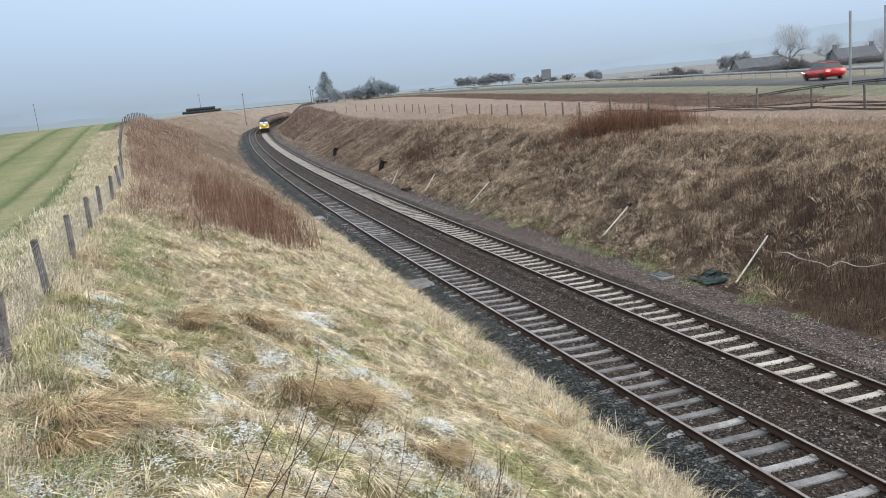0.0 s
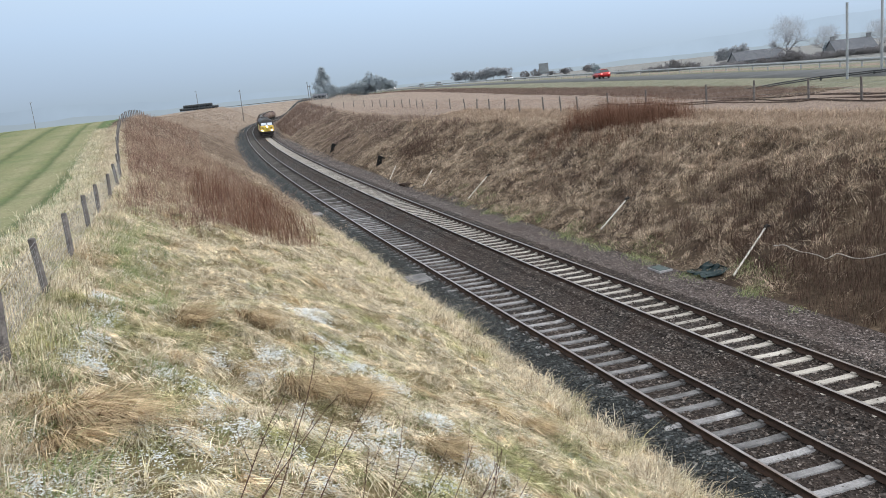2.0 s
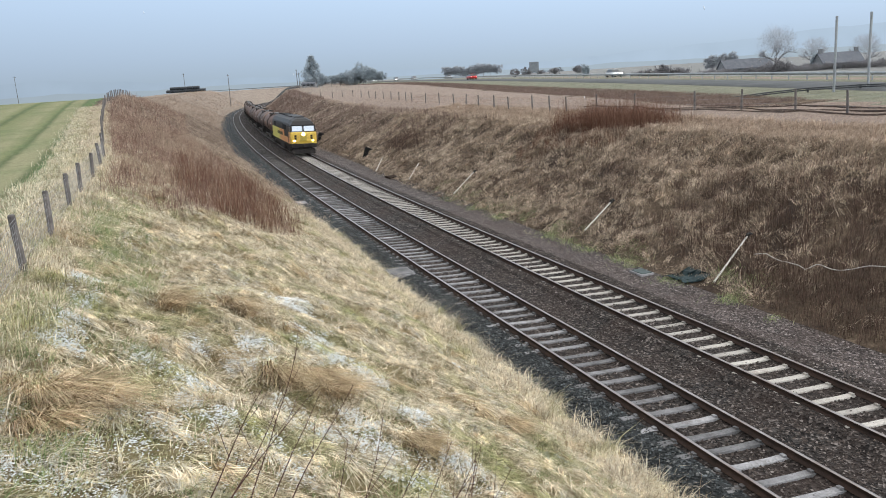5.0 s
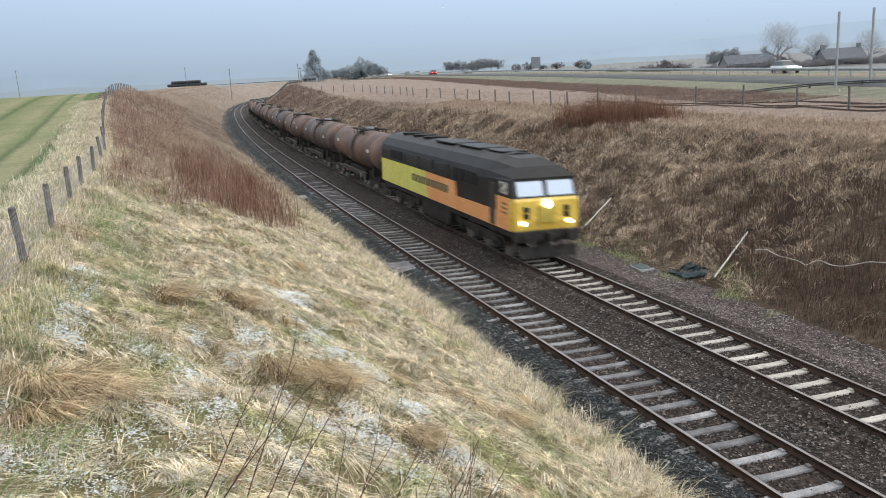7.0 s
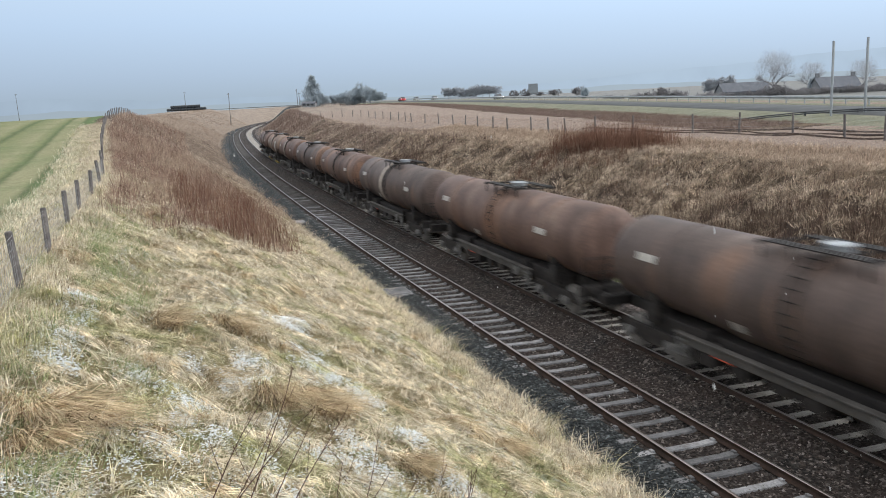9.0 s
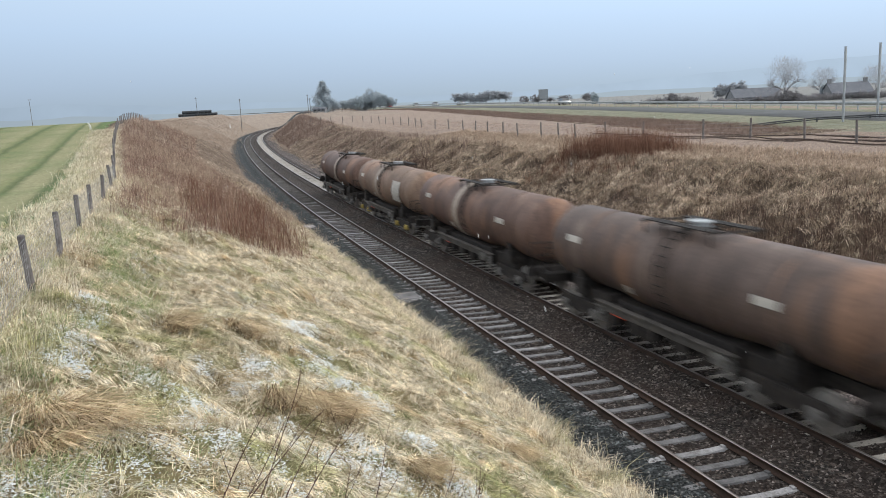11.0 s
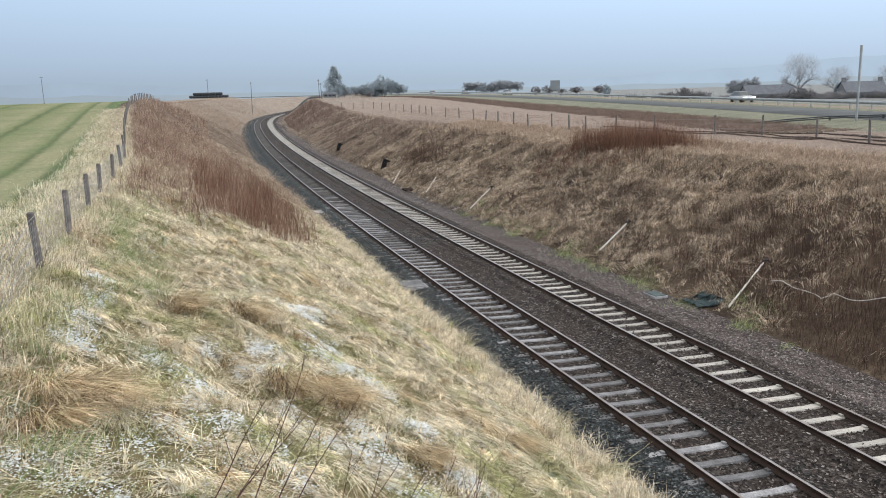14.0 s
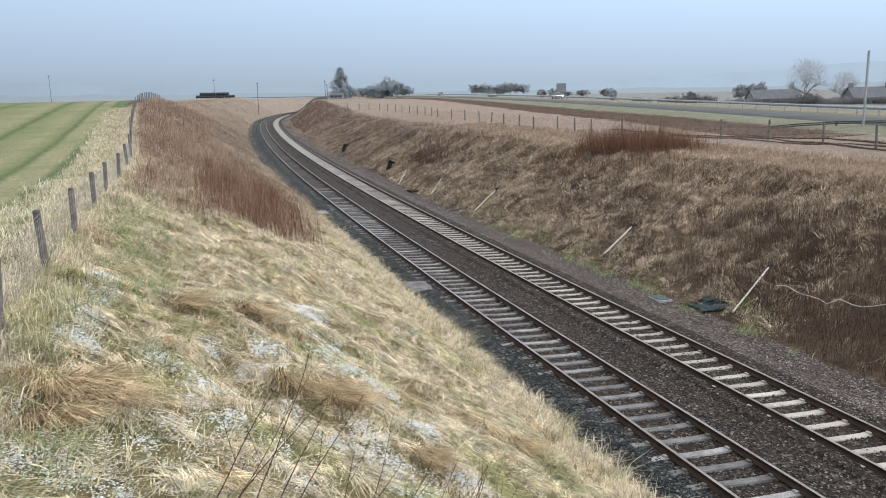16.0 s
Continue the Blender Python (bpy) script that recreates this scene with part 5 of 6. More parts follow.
    for y in (-2.8, 2.8):
        box(bm, 0, y, 0.9, 2.1, 0.25, 0.7, 0.04)
    part("brake_gear_shade_block", bm, M_UNDER, wa)
    for sx in (1, -1):
        bm = bmesh.new()
        box(bm, sx * 1.22, -1.9 * sx, 0.86, 0.04, 0.55, 0.16)
        part("brake_lever", bm, M_REDP, wa, "red brake lever")
        bm = bmesh.new()
        box(bm, sx * 1.18, 2.6, 0.85, 0.3, 0.4, 0.3, 0.02)
        part("valve_box", bm, M_AXLE, wa)
    buffers(wa, L / 2 - 0.45, 1)
    buffers(wa, -L / 2 + 0.45, -1)
    for w in (-1, 1):
        bogie(wa, w * (e - 2.2), (-0.95, 0.95), 0.46, 2.0, M_YELLOWBOX if patch else None)
    return wa


def head_s(t):
    """Place of the headlamp along the line at t seconds."""
    d = 7.4 - t
    return 5.0 + (28.2 * d + 0.08 * d * d if d > 0 else 27.75 * d)


def rail_pose(s):
    x, y = plan(s, TRACKS)
    return pose(float(x), float(y), -0.043, 0, -CANT, 180 - math.degrees(float(np.interp(s, S, TH))))


def vehicle_pose(s, half):
    """Pose from the two bogies, half apart each way from s."""
    a, b = rail_pose(s - half), rail_pose(s + half)
    m = rail_pose(s)
    mid = (a.translation + b.translation) / 2
    d = a.translation - b.translation
    return pose(mid.x, mid.y, mid.z, 0, -CANT, math.degrees(math.atan2(d.y, d.x)) - 90)


LOCO = build_locomotive()
ENDS = [18.9, 34.5, 50.1, 65.7, 81.1, 95.5, 110.0, 125.2, 140.0, 156.1]
LOOKS = [(0, "rust-brown bogie tank wagon with dark filler platform", False, False), (1, "dark rusty bogie tank wagon with dirty tank ends", False, False),
         (0, "rust-brown bogie tank wagon with white placards", False, False), (1, "dark rusty bogie tank wagon with grimy underframe", False, True),
         (0, "rust-brown bogie tank wagon streaked with grime", False, False), (1, "dark rusty bogie tank wagon with streaked sides", False, False),
         (0, "rust-brown bogie tank wagon with orange rust patches", False, True), (2, "dusty tan bogie tank wagon with a large white panel", True, True),
         (0, "long rust-brown bogie tank wagon at the train's tail", False, True)]
WAGONS = [build_wagon(b - a, RUSTS[k[0]], k[1], i, k[2], k[3], 1.3 if i == 8 else 0.0) for i, (a, b, k) in enumerate(zip(ENDS[:-1], ENDS[1:], LOOKS))]

# ---- road, traffic and what stands round it ----
M_REDCAR = worn("red_car_paint", (0.5, 0.02, 0.02), (0.56, 0.03, 0.03), 1.0, 0.3, spec=0.6, bump=0.0)
M_WHITECAR = worn("white_car_paint", (0.66, 0.68, 0.7), (0.72, 0.74, 0.76), 1.0, 0.3, spec=0.6, bump=0.0)
M_SILVER = worn("silver_car_paint", (0.4, 0.42, 0.44), (0.46, 0.48, 0.5), 1.0, 0.3, 0.4, 0.6, bump=0.0)
M_TYRE = worn("tyre_rubber", (0.02, 0.02, 0.02), (0.035, 0.035, 0.035), 4.0, 0.9)
M_CARGLASS = worn("dark_car_glass", (0.03, 0.035, 0.04), (0.04, 0.045, 0.05), 1.0, 0.1, spec=0.7, bump=0.0)
M_CARLAMP = glow("car_headlamp_glow", (1.0, 0.97, 0.9), 16.0)
M_TAIL = glow("car_tail_lamp", (1.0, 0.05, 0.03), 2.0)
M_DARKSIGN = worn("sign_back_grey", (0.16, 0.18, 0.2), (0.22, 0.24, 0.26), 1.0, 0.6)
M_SLATE = worn("slate_roof", (0.095, 0.105, 0.125), (0.14, 0.15, 0.17), 1.0, 0.7)
M_HARL = worn("grey_harled_wall", (0.17, 0.18, 0.19), (0.24, 0.245, 0.255), 1.0, 0.9)
M_BALE = worn("black_bale_wrap", (0.02, 0.026, 0.032), (0.05, 0.06, 0.07), 1.0, 0.3, spec=0.5)
# greyed and lightened: the haze beyond the road is in this colour
M_HEDGE = leafy("hazed_hedge_twigs", [(0.0, (0.19, 0.185, 0.195)), (1.0, (0.3, 0.29, 0.295))])
M_MUD = worn("wet_mud", (0.025, 0.016, 0.013), (0.06, 0.04, 0.03), 0.8, 0.9, spec=0.15, fine=6, local=False, bump=1.0)
M_WOODPOLE = worn("pole_timber", (0.13, 0.125, 0.12), (0.2, 0.19, 0.18), 2.0, 0.9)


def strip(name, ys, offs, zoff, mat, label, category):
    """A strip that follows the road: offs across it, zoff its heights."""
    rx, rz = road_at(ys)
    n, k = len(ys), len(offs)
    x = rx[:, None] + np.asarray(offs)[None]
    z = rz[:, None] + np.asarray(zoff)[None]
    y = ys[:, None] + 0 * x
    i = np.arange(n * k).reshape(n, k)
    f = np.stack([i[:-1, :-1], i[:-1, 1:], i[1:, 1:], i[1:, :-1]], -1).reshape(-1, 4)
    ob = new(name, mesh_np(name, np.stack([x, y, z], -1), [f], [mat]))
    return tagged(ob, label, category, kind="structure")


def build_road():
    ys = np.concatenate([np.arange(-300, 20, 20), np.arange(20, 480, 4), np.arange(480, 1900, 40)])
    strip("road", ys, [-7.5, -7.2, -1.6, -1.4, 1.6, 1.8, 10.7, 11.0], [-0.3, 0.02, 0.06, 0.06, 0.0, -0.1, -0.2, -0.5], M_ASPHALT, "wet grey dual carriageway raised above the fields", "road")
    strip("verge", ys, [-1.3, -1.1, 1.1, 1.3], [0.05, 0.12, 0.1, 0.0], M_VERGE, "thin grass strip between the carriageways", "verge")


def barrier(name, off, y0, y1, dy, label, mat):
    b = thing(name, label, "crash barrier", m=None)
    beam = [(0.0, 0.48), (0.05, 0.53), (0.0, 0.6), (0.0, 0.64), (0.05, 0.71), (0.0, 0.78), (-0.02, 0.78), (-0.02, 0.48)]
    ys = np.arange(y0, y1 + 0.1, dy)
    rx, rz = road_at(ys)
    k = len(beam)
    P = np.asarray(beam)
    x = rx[:, None] + off + P[None, :, 0]
    z = rz[:, None] + 0.1 + P[None, :, 1]
    i = np.arange(len(ys) * k).reshape(-1, k)
    j = np.roll(i, -1, 1)
    f = np.stack([i[:-1], j[:-1], j[1:], i[1:]], -1).reshape(-1, 4)
    share("beam", mesh_np("beam", np.stack([x, ys[:, None] + 0 * x, z], -1), [f], [mat]), b)
    bm = bmesh.new()
    box(bm, 0, 0, 0.33, 0.08, 0.12, 0.9)
    me = bpy.data.meshes.new("post")
    bm.to_mesh(me)
    bm.free()
    me.materials.append(mat)
    for yy, xx, zz in list(zip(ys, rx, rz))[::1]:
        share("post", me, b, pose(float(xx) + off + 0.06, float(yy), float(zz)))


def verge_barrier(label, mat):
    b = thing("verge_barrier", label, "crash barrier")
    pts = [(26.4, 66.5), (28.0, 63.4), (30.0, 60.6), (32.4, 57.6), (34.8, 54.6), (37.2, 51.6), (39.6, 48.6)]
    lift = [-0.15, 0.05, 0.18, 0.26, 0.3, 0.34, 0.34]
    tops = []
    for (x, y), dz in zip(pts, lift):
        z = float(ground_at(x, y)[0])
        bm = bmesh.new()
        box(bm, 0, 0, dz / 2 - 0.1, 0.1, 0.12, dz + 0.4)
        ob = part("post", bm, mat, b)
        ob.location = (x, y, z)
        tops.append(Vector((x, y, z + dz)))
    for p, q in zip(tops[:-1], tops[1:]):
        d = (q - p).normalized()
        for k in (0.0, 0.13):
            bm = bmesh.new()
            rod(bm, p + Vector((-0.05, -0.05, k)) - d * 0.03, q + Vector((-0.05, -0.05, k)) + d * 0.03, 0.05, n=8)
            part("beam", bm, mat, b)


def build_car(name, paint, label, approaching):
    """A hatchback, its nose towards +y, standing on z = 0."""
    c = thing(name, label, "car")
    bm = bmesh.new()
    prof = [(-2.05, 0.35), (-2.1, 0.7), (-2.0, 0.95), (-1.75, 1.0), (1.0, 0.95), (1.85, 0.78), (2.08, 0.6), (2.1, 0.35), (1.75, 0.25), (-1.8, 0.25)]
    f = [[bm.verts.new((x, y, z)) for y, z in prof] for x in (-0.88, 0.88)]
    n = len(prof)
    for i in range(n):
        bm.faces.new((f[0][i], f[0][(i + 1) % n], f[1][(i + 1) % n], f[1][i]))
    bm.faces.new(f[0]), bm.faces.new(f[1][::-1])
    bmesh.ops.recalc_face_normals(bm, faces=bm.faces)
    bmesh.ops.bevel(bm, geom=bm.edges[:], offset=0.07, segments=2, affect="EDGES")
    part("body", bm, paint, c, smooth=True)
    bm = bmesh.new()
    low, top = [(-1.85, 0.97), (1.05, 0.93)], [(-1.35, 1.46), (0.2, 1.48)]
    q = [bm.verts.new((x, y, z)) for (y, z), w in ((low[0], 0.82), (low[1], 0.82), (top[1], 0.64), (top[0], 0.64)) for x in (-w, w)]
    for a in ((0, 1, 3, 2), (2, 3, 5, 4), (4, 5, 7, 6), (6, 7, 1, 0), (0, 2, 4, 6), (1, 7, 5, 3)):
        bm.faces.new([q[i] for i in a])
    bmesh.ops.recalc_face_normals(bm, faces=bm.faces)
    part("cabin", bm, M_CARGLASS, c, "dark glazed cabin")
    bm = bmesh.new()
    box(bm, 0, -0.58, 1.49, 1.28, 1.6, 0.06, 0.02)
    part("roof", bm, paint, c)
    for x in (-0.8, 0.8):
        for y in (-1.3, 1.3):
            bm = bmesh.new()
            rod(bm, (x - 0.1, y, 0.32), (x + 0.1, y, 0.32), 0.32, n=18)
            part("wheel", bm, M_TYRE, c)
        bm = bmesh.new()
        box(bm, x * 0.8, 2.05, 0.66, 0.34, 0.12, 0.16, 0.03)
        part("headlamp", bm, M_CARLAMP, c, "lit headlamp")
        bm = bmesh.new()
        box(bm, x * 0.85, -2.07, 0.8, 0.24, 0.08, 0.2, 0.02)
        part("tail_lamp", bm, M_TAIL, c, "red tail lamp")
    return c


CARS = [  # paint, label, lane offset, whether it comes nearer, (seconds, y)
    (M_REDCAR, "red hatchback driving away along the wet road", -4.0, False, [(0, 71), (1.5, 120), (3.5, 183), (7, 262), (11, 345), (16, 450)]),
    (M_WHITECAR, "white hatchback with headlights on", 7.0, True, [(0, 265), (1.5, 239), (3.5, 196), (7, 97), (7.4, 84), (9, 36), (16, -170)]),
    (M_SILVER, "silver hatchback with headlights on in drizzle", 7.0, True, [(0, 321), (3.5, 298), (7, 261), (9, 228), (12.5, 154.5), (14.5, 100), (16, 60)]),
    (M_WHITECAR, "distant white hatchback with headlights on", 7.0, True, [(0, 336), (3.5, 331), (7, 326), (9, 299), (12.5, 263), (14.5, 232), (16, 203)]),
    (M_SILVER, "distant silver hatchback with headlights on", 7.0, True, [(0, 400), (9, 325), (12.5, 302), (14.5, 282), (16, 262)]),
    (M_WHITECAR, "far white hatchback with bright headlights", 7.0, True, [(0, 460), (9, 350), (12.5, 336), (16, 329)]),
]


def car_pose(y, off, nearer):
    x, z = road_at(y)
    x2, _ = road_at(y + 1)
    a = math.degrees(math.atan2(float(x2 - x), 1.0))
    return pose(float(x) + off, y, float(z) + (0.05 if off < 0 else -0.14), 0, 0, -a + (180 if nearer else 0))


def build_tree(x, y, z, h, spread, seed, mat, label, kind="bare", levels=4, trunk=None):
    """Tapered trunk and limbs; a crown of fine twigs, or of needles on whorls for a conifer."""
    r = random.Random(seed)
    t = thing("tree", label, "tree", m=pose(x, y, z))
    bm = bmesh.new()
    ends = []
    if kind == "bare":
        def grow(p, d, ln, rad, lev):
            q = p + d * ln
            rod(bm, p, q, rad, rad * 0.65, 6 if lev < 2 else 4)
            if lev >= levels:
                ends.append((q, d, ln))
                return
            for k_ in range(r.choice((2, 3, 3)) if lev else 6):
                a_ = k_ * 1.05 + r.uniform(-0.3, 0.3)
                o_ = Vector((math.cos(a_), math.sin(a_), r.uniform(-0.5, 0.3))) * r.uniform(0.5, 1.3) if not lev else Vector((r.gauss(0, 0.5), r.gauss(0, 0.5), r.gauss(0.02, 0.35)))
                nd = (d + o_ * spread).normalized()
                grow(q, nd, ln * r.uniform(0.6, 0.82), rad * 0.6, lev + 1)
            if lev:
                ends.append((q, d, ln))
        grow(Vector((0, 0, -0.3)), Vector((r.gauss(0, 0.06), r.gauss(0, 0.06), 1)).normalized(), h * 0.25, h * 0.018, 0)
        part("trunk", bm, M_BARK, t)
        rs = np.random.RandomState(seed)
        P, Ln, Dr = [], [], []
        for q, d, ln in ends:
            for _ in range(8):
                P.append(q - d * ln * r.random() * 0.6), Ln.append(h * r.uniform(0.05, 0.12)), Dr.append((d.x + r.gauss(0, 0.8), d.y + r.gauss(0, 0.8), d.z + r.gauss(0.2, 0.5)))
        P, Ln, Dr = np.array(P), np.array(Ln), np.array(Dr)
        g = rs.normal(0, 1, (5200, 3))
        g = g / np.linalg.norm(g, axis=1)[:, None] * (rs.rand(5200)[:, None] ** 0.45) * (0.86 + 0.16 * np.sin(4 * g[:, :1] + seed) * np.cos(3 * g[:, 1:2]))
        P = np.concatenate([P, g * np.array([0.4 * h, 0.4 * h, 0.36 * h]) + np.array([0, 0, 0.6 * h])])
        Ln = np.concatenate([Ln, h * rs.uniform(0.03, 0.09, 5200)])
        Dr = np.concatenate([Dr, g * 1.1 + rs.normal(0, 0.45, (5200, 3)) + np.array([0, 0, 0.25])])
        V = blades(P, Ln * np.clip(Dr[:, 2] + 0.35, -0.5, 1.3), h * 0.0017, Dr[:, :2] * Ln[:, None], 0.2, seed, 1, 0.1)
    else:
        rod(bm, (0, 0, -0.3), (0, 0, h * 0.95), h * 0.018, h * 0.003, 7)
        part("trunk", bm, M_BARK, t)
        rs = np.random.RandomState(seed)
        if kind == "conifer":
            zz = rs.rand(150) ** 1.15
            rad = spread * h * (1.02 - zz) * rs.uniform(0.2, 1.0, 150) * (0.75 + 0.35 * np.abs(np.sin(zz * 17)))
            an = rs.uniform(0, 6.283, 150)
            cen = np.stack([rad * np.cos(an), rad * np.sin(an), h * (0.06 + 0.92 * zz)], 1)
        else:
            d = rs.normal(0, 1, (150, 3))
            d = d / np.linalg.norm(d, axis=1)[:, None] * rs.rand(150)[:, None] ** 0.4
            cen = d * np.array([spread * h, spread * h, 0.46 * h]) * (0.8 + 0.25 * np.sin(3 * d[:, :1] + seed)) + np.array([0, 0, 0.54 * h])
        k = 80
        P = np.repeat(cen, k, 0) + rs.normal(0, 0.035 * h, (150 * k, 3))
        D = rs.normal(0, 1, (150 * k, 3)) * 0.045 * h
        V = blades(P, D[:, 2], h * 0.009 * rs.uniform(0.6, 1.4, len(P)), D[:, :2], 0.2, seed, 1, 0.1)
    v, q, tr = V
    share("crown", mesh_np("crown", v, [f for f in (q, tr) if len(f)], [mat]), t)
    return t


def hedge(x0, y0, x1, y1, z, h, w, seed, label):
    rs = np.random.RandomState(seed)
    n = int(520 * math.hypot(x1 - x0, y1 - y0))
    k = rs.rand(n)
    x, y = x0 + (x1 - x0) * k + rs.normal(0, w, n), y0 + (y1 - y0) * k + rs.normal(0, w, n)
    hh = h * (0.8 + 0.25 * lumps(x, y, 4, seed)) * rs.uniform(0.3, 1.0, n)
    P = np.stack([x, y, z + hh * 0.75 * rs.rand(n)], 1)
    v, q, t = blades(P, hh * 0.4, 0.06 * rs.uniform(0.6, 1.4, n), rs.normal(0, h * 0.12, (n, 2)), 0.3, seed, 1, 0.1)
    ob = new("hedge", mesh_np("hedge", v, [t], [M_HEDGE]))
    return tagged(ob, label, "hedge")


def build_house(x, y, z, w, d, h, rh, rot, label, chimneys=1):
    ho = thing("house", label, "house", m=pose(x, y, z, 0, 0, rot))
    bm = bmesh.new()
    extrude_profile(bm, [(-d / 2, -0.5), (d / 2, -0.5), (d / 2, h), (0, h + rh), (-d / 2, h)], -w / 2, w / 2)
    part("wall", bm, M_HARL, ho)
    bm = bmesh.new()
    for sx in (1, -1):
        a = [(sx * (d / 2 + 0.3), h - 0.25), (0, h + rh + 0.02), (0, h + rh + 0.2), (sx * (d / 2 + 0.3), h - 0.05)]
        f = [[bm.verts.new((px, yy, pz)) for px, pz in a] for yy in (-w / 2 - 0.25, w / 2 + 0.25)]
        for i in range(4):
            bm.faces.new((f[0][i], f[0][(i + 1) % 4], f[1][(i + 1) % 4], f[1][i]))
        bm.faces.new(f[0]), bm.faces.new(f[1][::-1])
    bmesh.ops.recalc_face_normals(bm, faces=bm.faces)
    roof = part("roof", bm, M_SLATE, ho, "dark slate roof")
    for k in range(chimneys):
        bm = bmesh.new()
        yy = (w / 2 - 0.5) * (1 if k == 0 else -1)
        box(bm, 0, yy, h + rh + 0.4, 0.6, 0.9, 1.3, 0.02)
        box(bm, 0, yy, h + rh + 1.08, 0.75, 1.05, 0.12, 0.02)
        part("chimney", bm, M_HARL, roof)
    for k in range(3):
        bm = bmesh.new()
        box(bm, -d / 2 - 0.005, -w / 2 + w * (k + 0.6) / 3.2, h * 0.55, 0.05, 0.9, 1.1, 0.01)
        wi = part("window", bm, M_CARGLASS, ho)
        bm = bmesh.new()
        box(bm, -d / 2 - 0.03, -w / 2 + w * (k + 0.6) / 3.2, h * 0.55 - 0.6, 0.12, 1.05, 0.1, 0.01)
        part("sill", bm, M_PLACARD, wi)


def utility_pole(x, y, z, h, seed):
    p = thing("utility_pole", "thin wooden utility pole in the mist", "utility pole", "poles across the fields", m=pose(x, y, z, random.Random(seed).uniform(-1, 1), 0, seed * 40))
    bm = bmesh.new()
    rod(bm, (0, 0, -0.5), (0, 0, h), 0.15, 0.1, 8)
    part("pole", bm, M_WOODPOLE, p)
    bm = bmesh.new()
    box(bm, 0, 0.1, h - 0.5, 1.6, 0.1, 0.12)
    part("crossarm", bm, M_WOODPOLE, p)
    for x_ in (-0.6, 0.0, 0.6):
        bm = bmesh.new()
        rod(bm, (x_, 0.1, h - 0.44), (x_, 0.1, h - 0.2), 0.05, 0.03, 6)
        part("insulator", bm, M_WOODPOLE, p)


def build_surroundings():
    gz = lambda x, y: float(ground_at(x, y)[0])
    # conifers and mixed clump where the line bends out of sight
    build_tree(-39.3, 320, 6.2, 11.6, 0.56, 1, M_CONIFER, "tall conifer at the end of a wood, haze put into its grey-green", "conifer")
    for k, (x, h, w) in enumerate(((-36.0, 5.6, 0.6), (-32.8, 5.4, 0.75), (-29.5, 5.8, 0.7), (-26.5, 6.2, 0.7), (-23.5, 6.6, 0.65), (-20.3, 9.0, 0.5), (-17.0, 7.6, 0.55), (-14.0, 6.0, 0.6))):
        build_tree(x, 322 + (k % 3) * 3, 5.6, h, w, 10 + k, M_CONIFER, "dense evergreen tree of a small wood, haze put into its colour", "round")
    build_house(-40.0, 312, 6.6, 5, 3, 0.8, 0.5, 80, "low pale shed beside the wood", 0)
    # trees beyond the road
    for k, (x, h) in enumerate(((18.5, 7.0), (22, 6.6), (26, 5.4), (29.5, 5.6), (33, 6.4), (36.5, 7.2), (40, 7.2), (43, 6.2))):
        build_tree(x * 1.0, 420, 5.8, h, 0.6, 30 + k, M_TWIG, "rounded tree beyond the road, mist put into its pale grey", "round")
    for k, (x, y, h, w) in enumerate(((38, 300, 3.2, 0.9), (43, 300, 3.6, 0.9), (47, 298, 2.6, 1.0), (46, 262, 3.0, 0.9), (53.5, 262, 3.2, 0.9))):
        build_tree(x, y, 5.0, h, w, 40 + k, M_HEDGE, "low dark leafless bush beside the road", "round")
    build_tree(49.5, 230, 3.9, 4.2, 0.32, 47, M_CONIFER, "small dark egg-shaped conifer beside the road", "round")
    hedge(48, 175, 59.5, 175, 4.2, 2.0, 0.5, 51, "clipped dark hedge beyond the road")
    hedge(42.5, 177, 46, 177, 4.2, 1.8, 0.5, 52, "dark bushy hedge beyond the road")
    hedge(70, 195, 118, 189, 3.0, 2.3, 0.7, 53, "low dark hedge before the houses")
    build_tree(55, 176, 4.0, 3.0, 0.7, 54, M_HEDGE, "low bare bush in the hedge", "round")
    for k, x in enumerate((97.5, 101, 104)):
        build_tree(x, 262, 3.0, 6.2, 0.42, 55 + k, M_TWIG, "broad rounded tree near the houses, haze put into its grey", "round")
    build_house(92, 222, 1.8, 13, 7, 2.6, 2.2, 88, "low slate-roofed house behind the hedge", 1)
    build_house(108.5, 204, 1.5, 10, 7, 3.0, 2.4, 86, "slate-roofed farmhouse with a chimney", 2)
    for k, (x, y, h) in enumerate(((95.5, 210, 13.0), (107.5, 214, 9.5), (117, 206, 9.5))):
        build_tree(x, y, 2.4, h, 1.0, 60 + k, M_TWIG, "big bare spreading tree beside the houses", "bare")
    for k, (x, y, h) in enumerate(((104.2, 207, 5.4), (105.6, 207, 4.6))):
        build_tree(x, y, 1.8, h, 0.26, 70 + k, M_CONIFER, "dark upright conifer beside the house", "round")
    build_tree(88, 192, 2.8, 3.6, 0.9, 73, M_HEDGE, "brown leafless bush before the houses", "round")
    # two bare steel posts near the road
    for x, y, h in ((30.65, 58.0, 5.35), (32.95, 57.6, 5.45)):
        p = thing("steel_post", "tall bare galvanised steel post", "post", "pair of posts by the road", m=pose(x, y, gz(x, y)))
        bm = bmesh.new()
        rod(bm, (0, 0, -0.3), (0, 0, h), 0.09, n=14)
        part("tube", bm, M_GALV, p)
        bm = bmesh.new()
        rod(bm, (0, 0, h), (0, 0, h + 0.02), 0.097, n=14)
        part("cap", bm, M_GALV, p)
    # back of a road sign
    sg = thing("road_sign", "back of a large grey road sign on two posts", "road sign", m=pose(37.5, 250, 5.2, 0, 0, 4))
    bm = bmesh.new()
    box(bm, 0, 0, 3.1, 3.0, 0.08, 2.9, 0.03)
    part("panel", bm, M_DARKSIGN, sg)
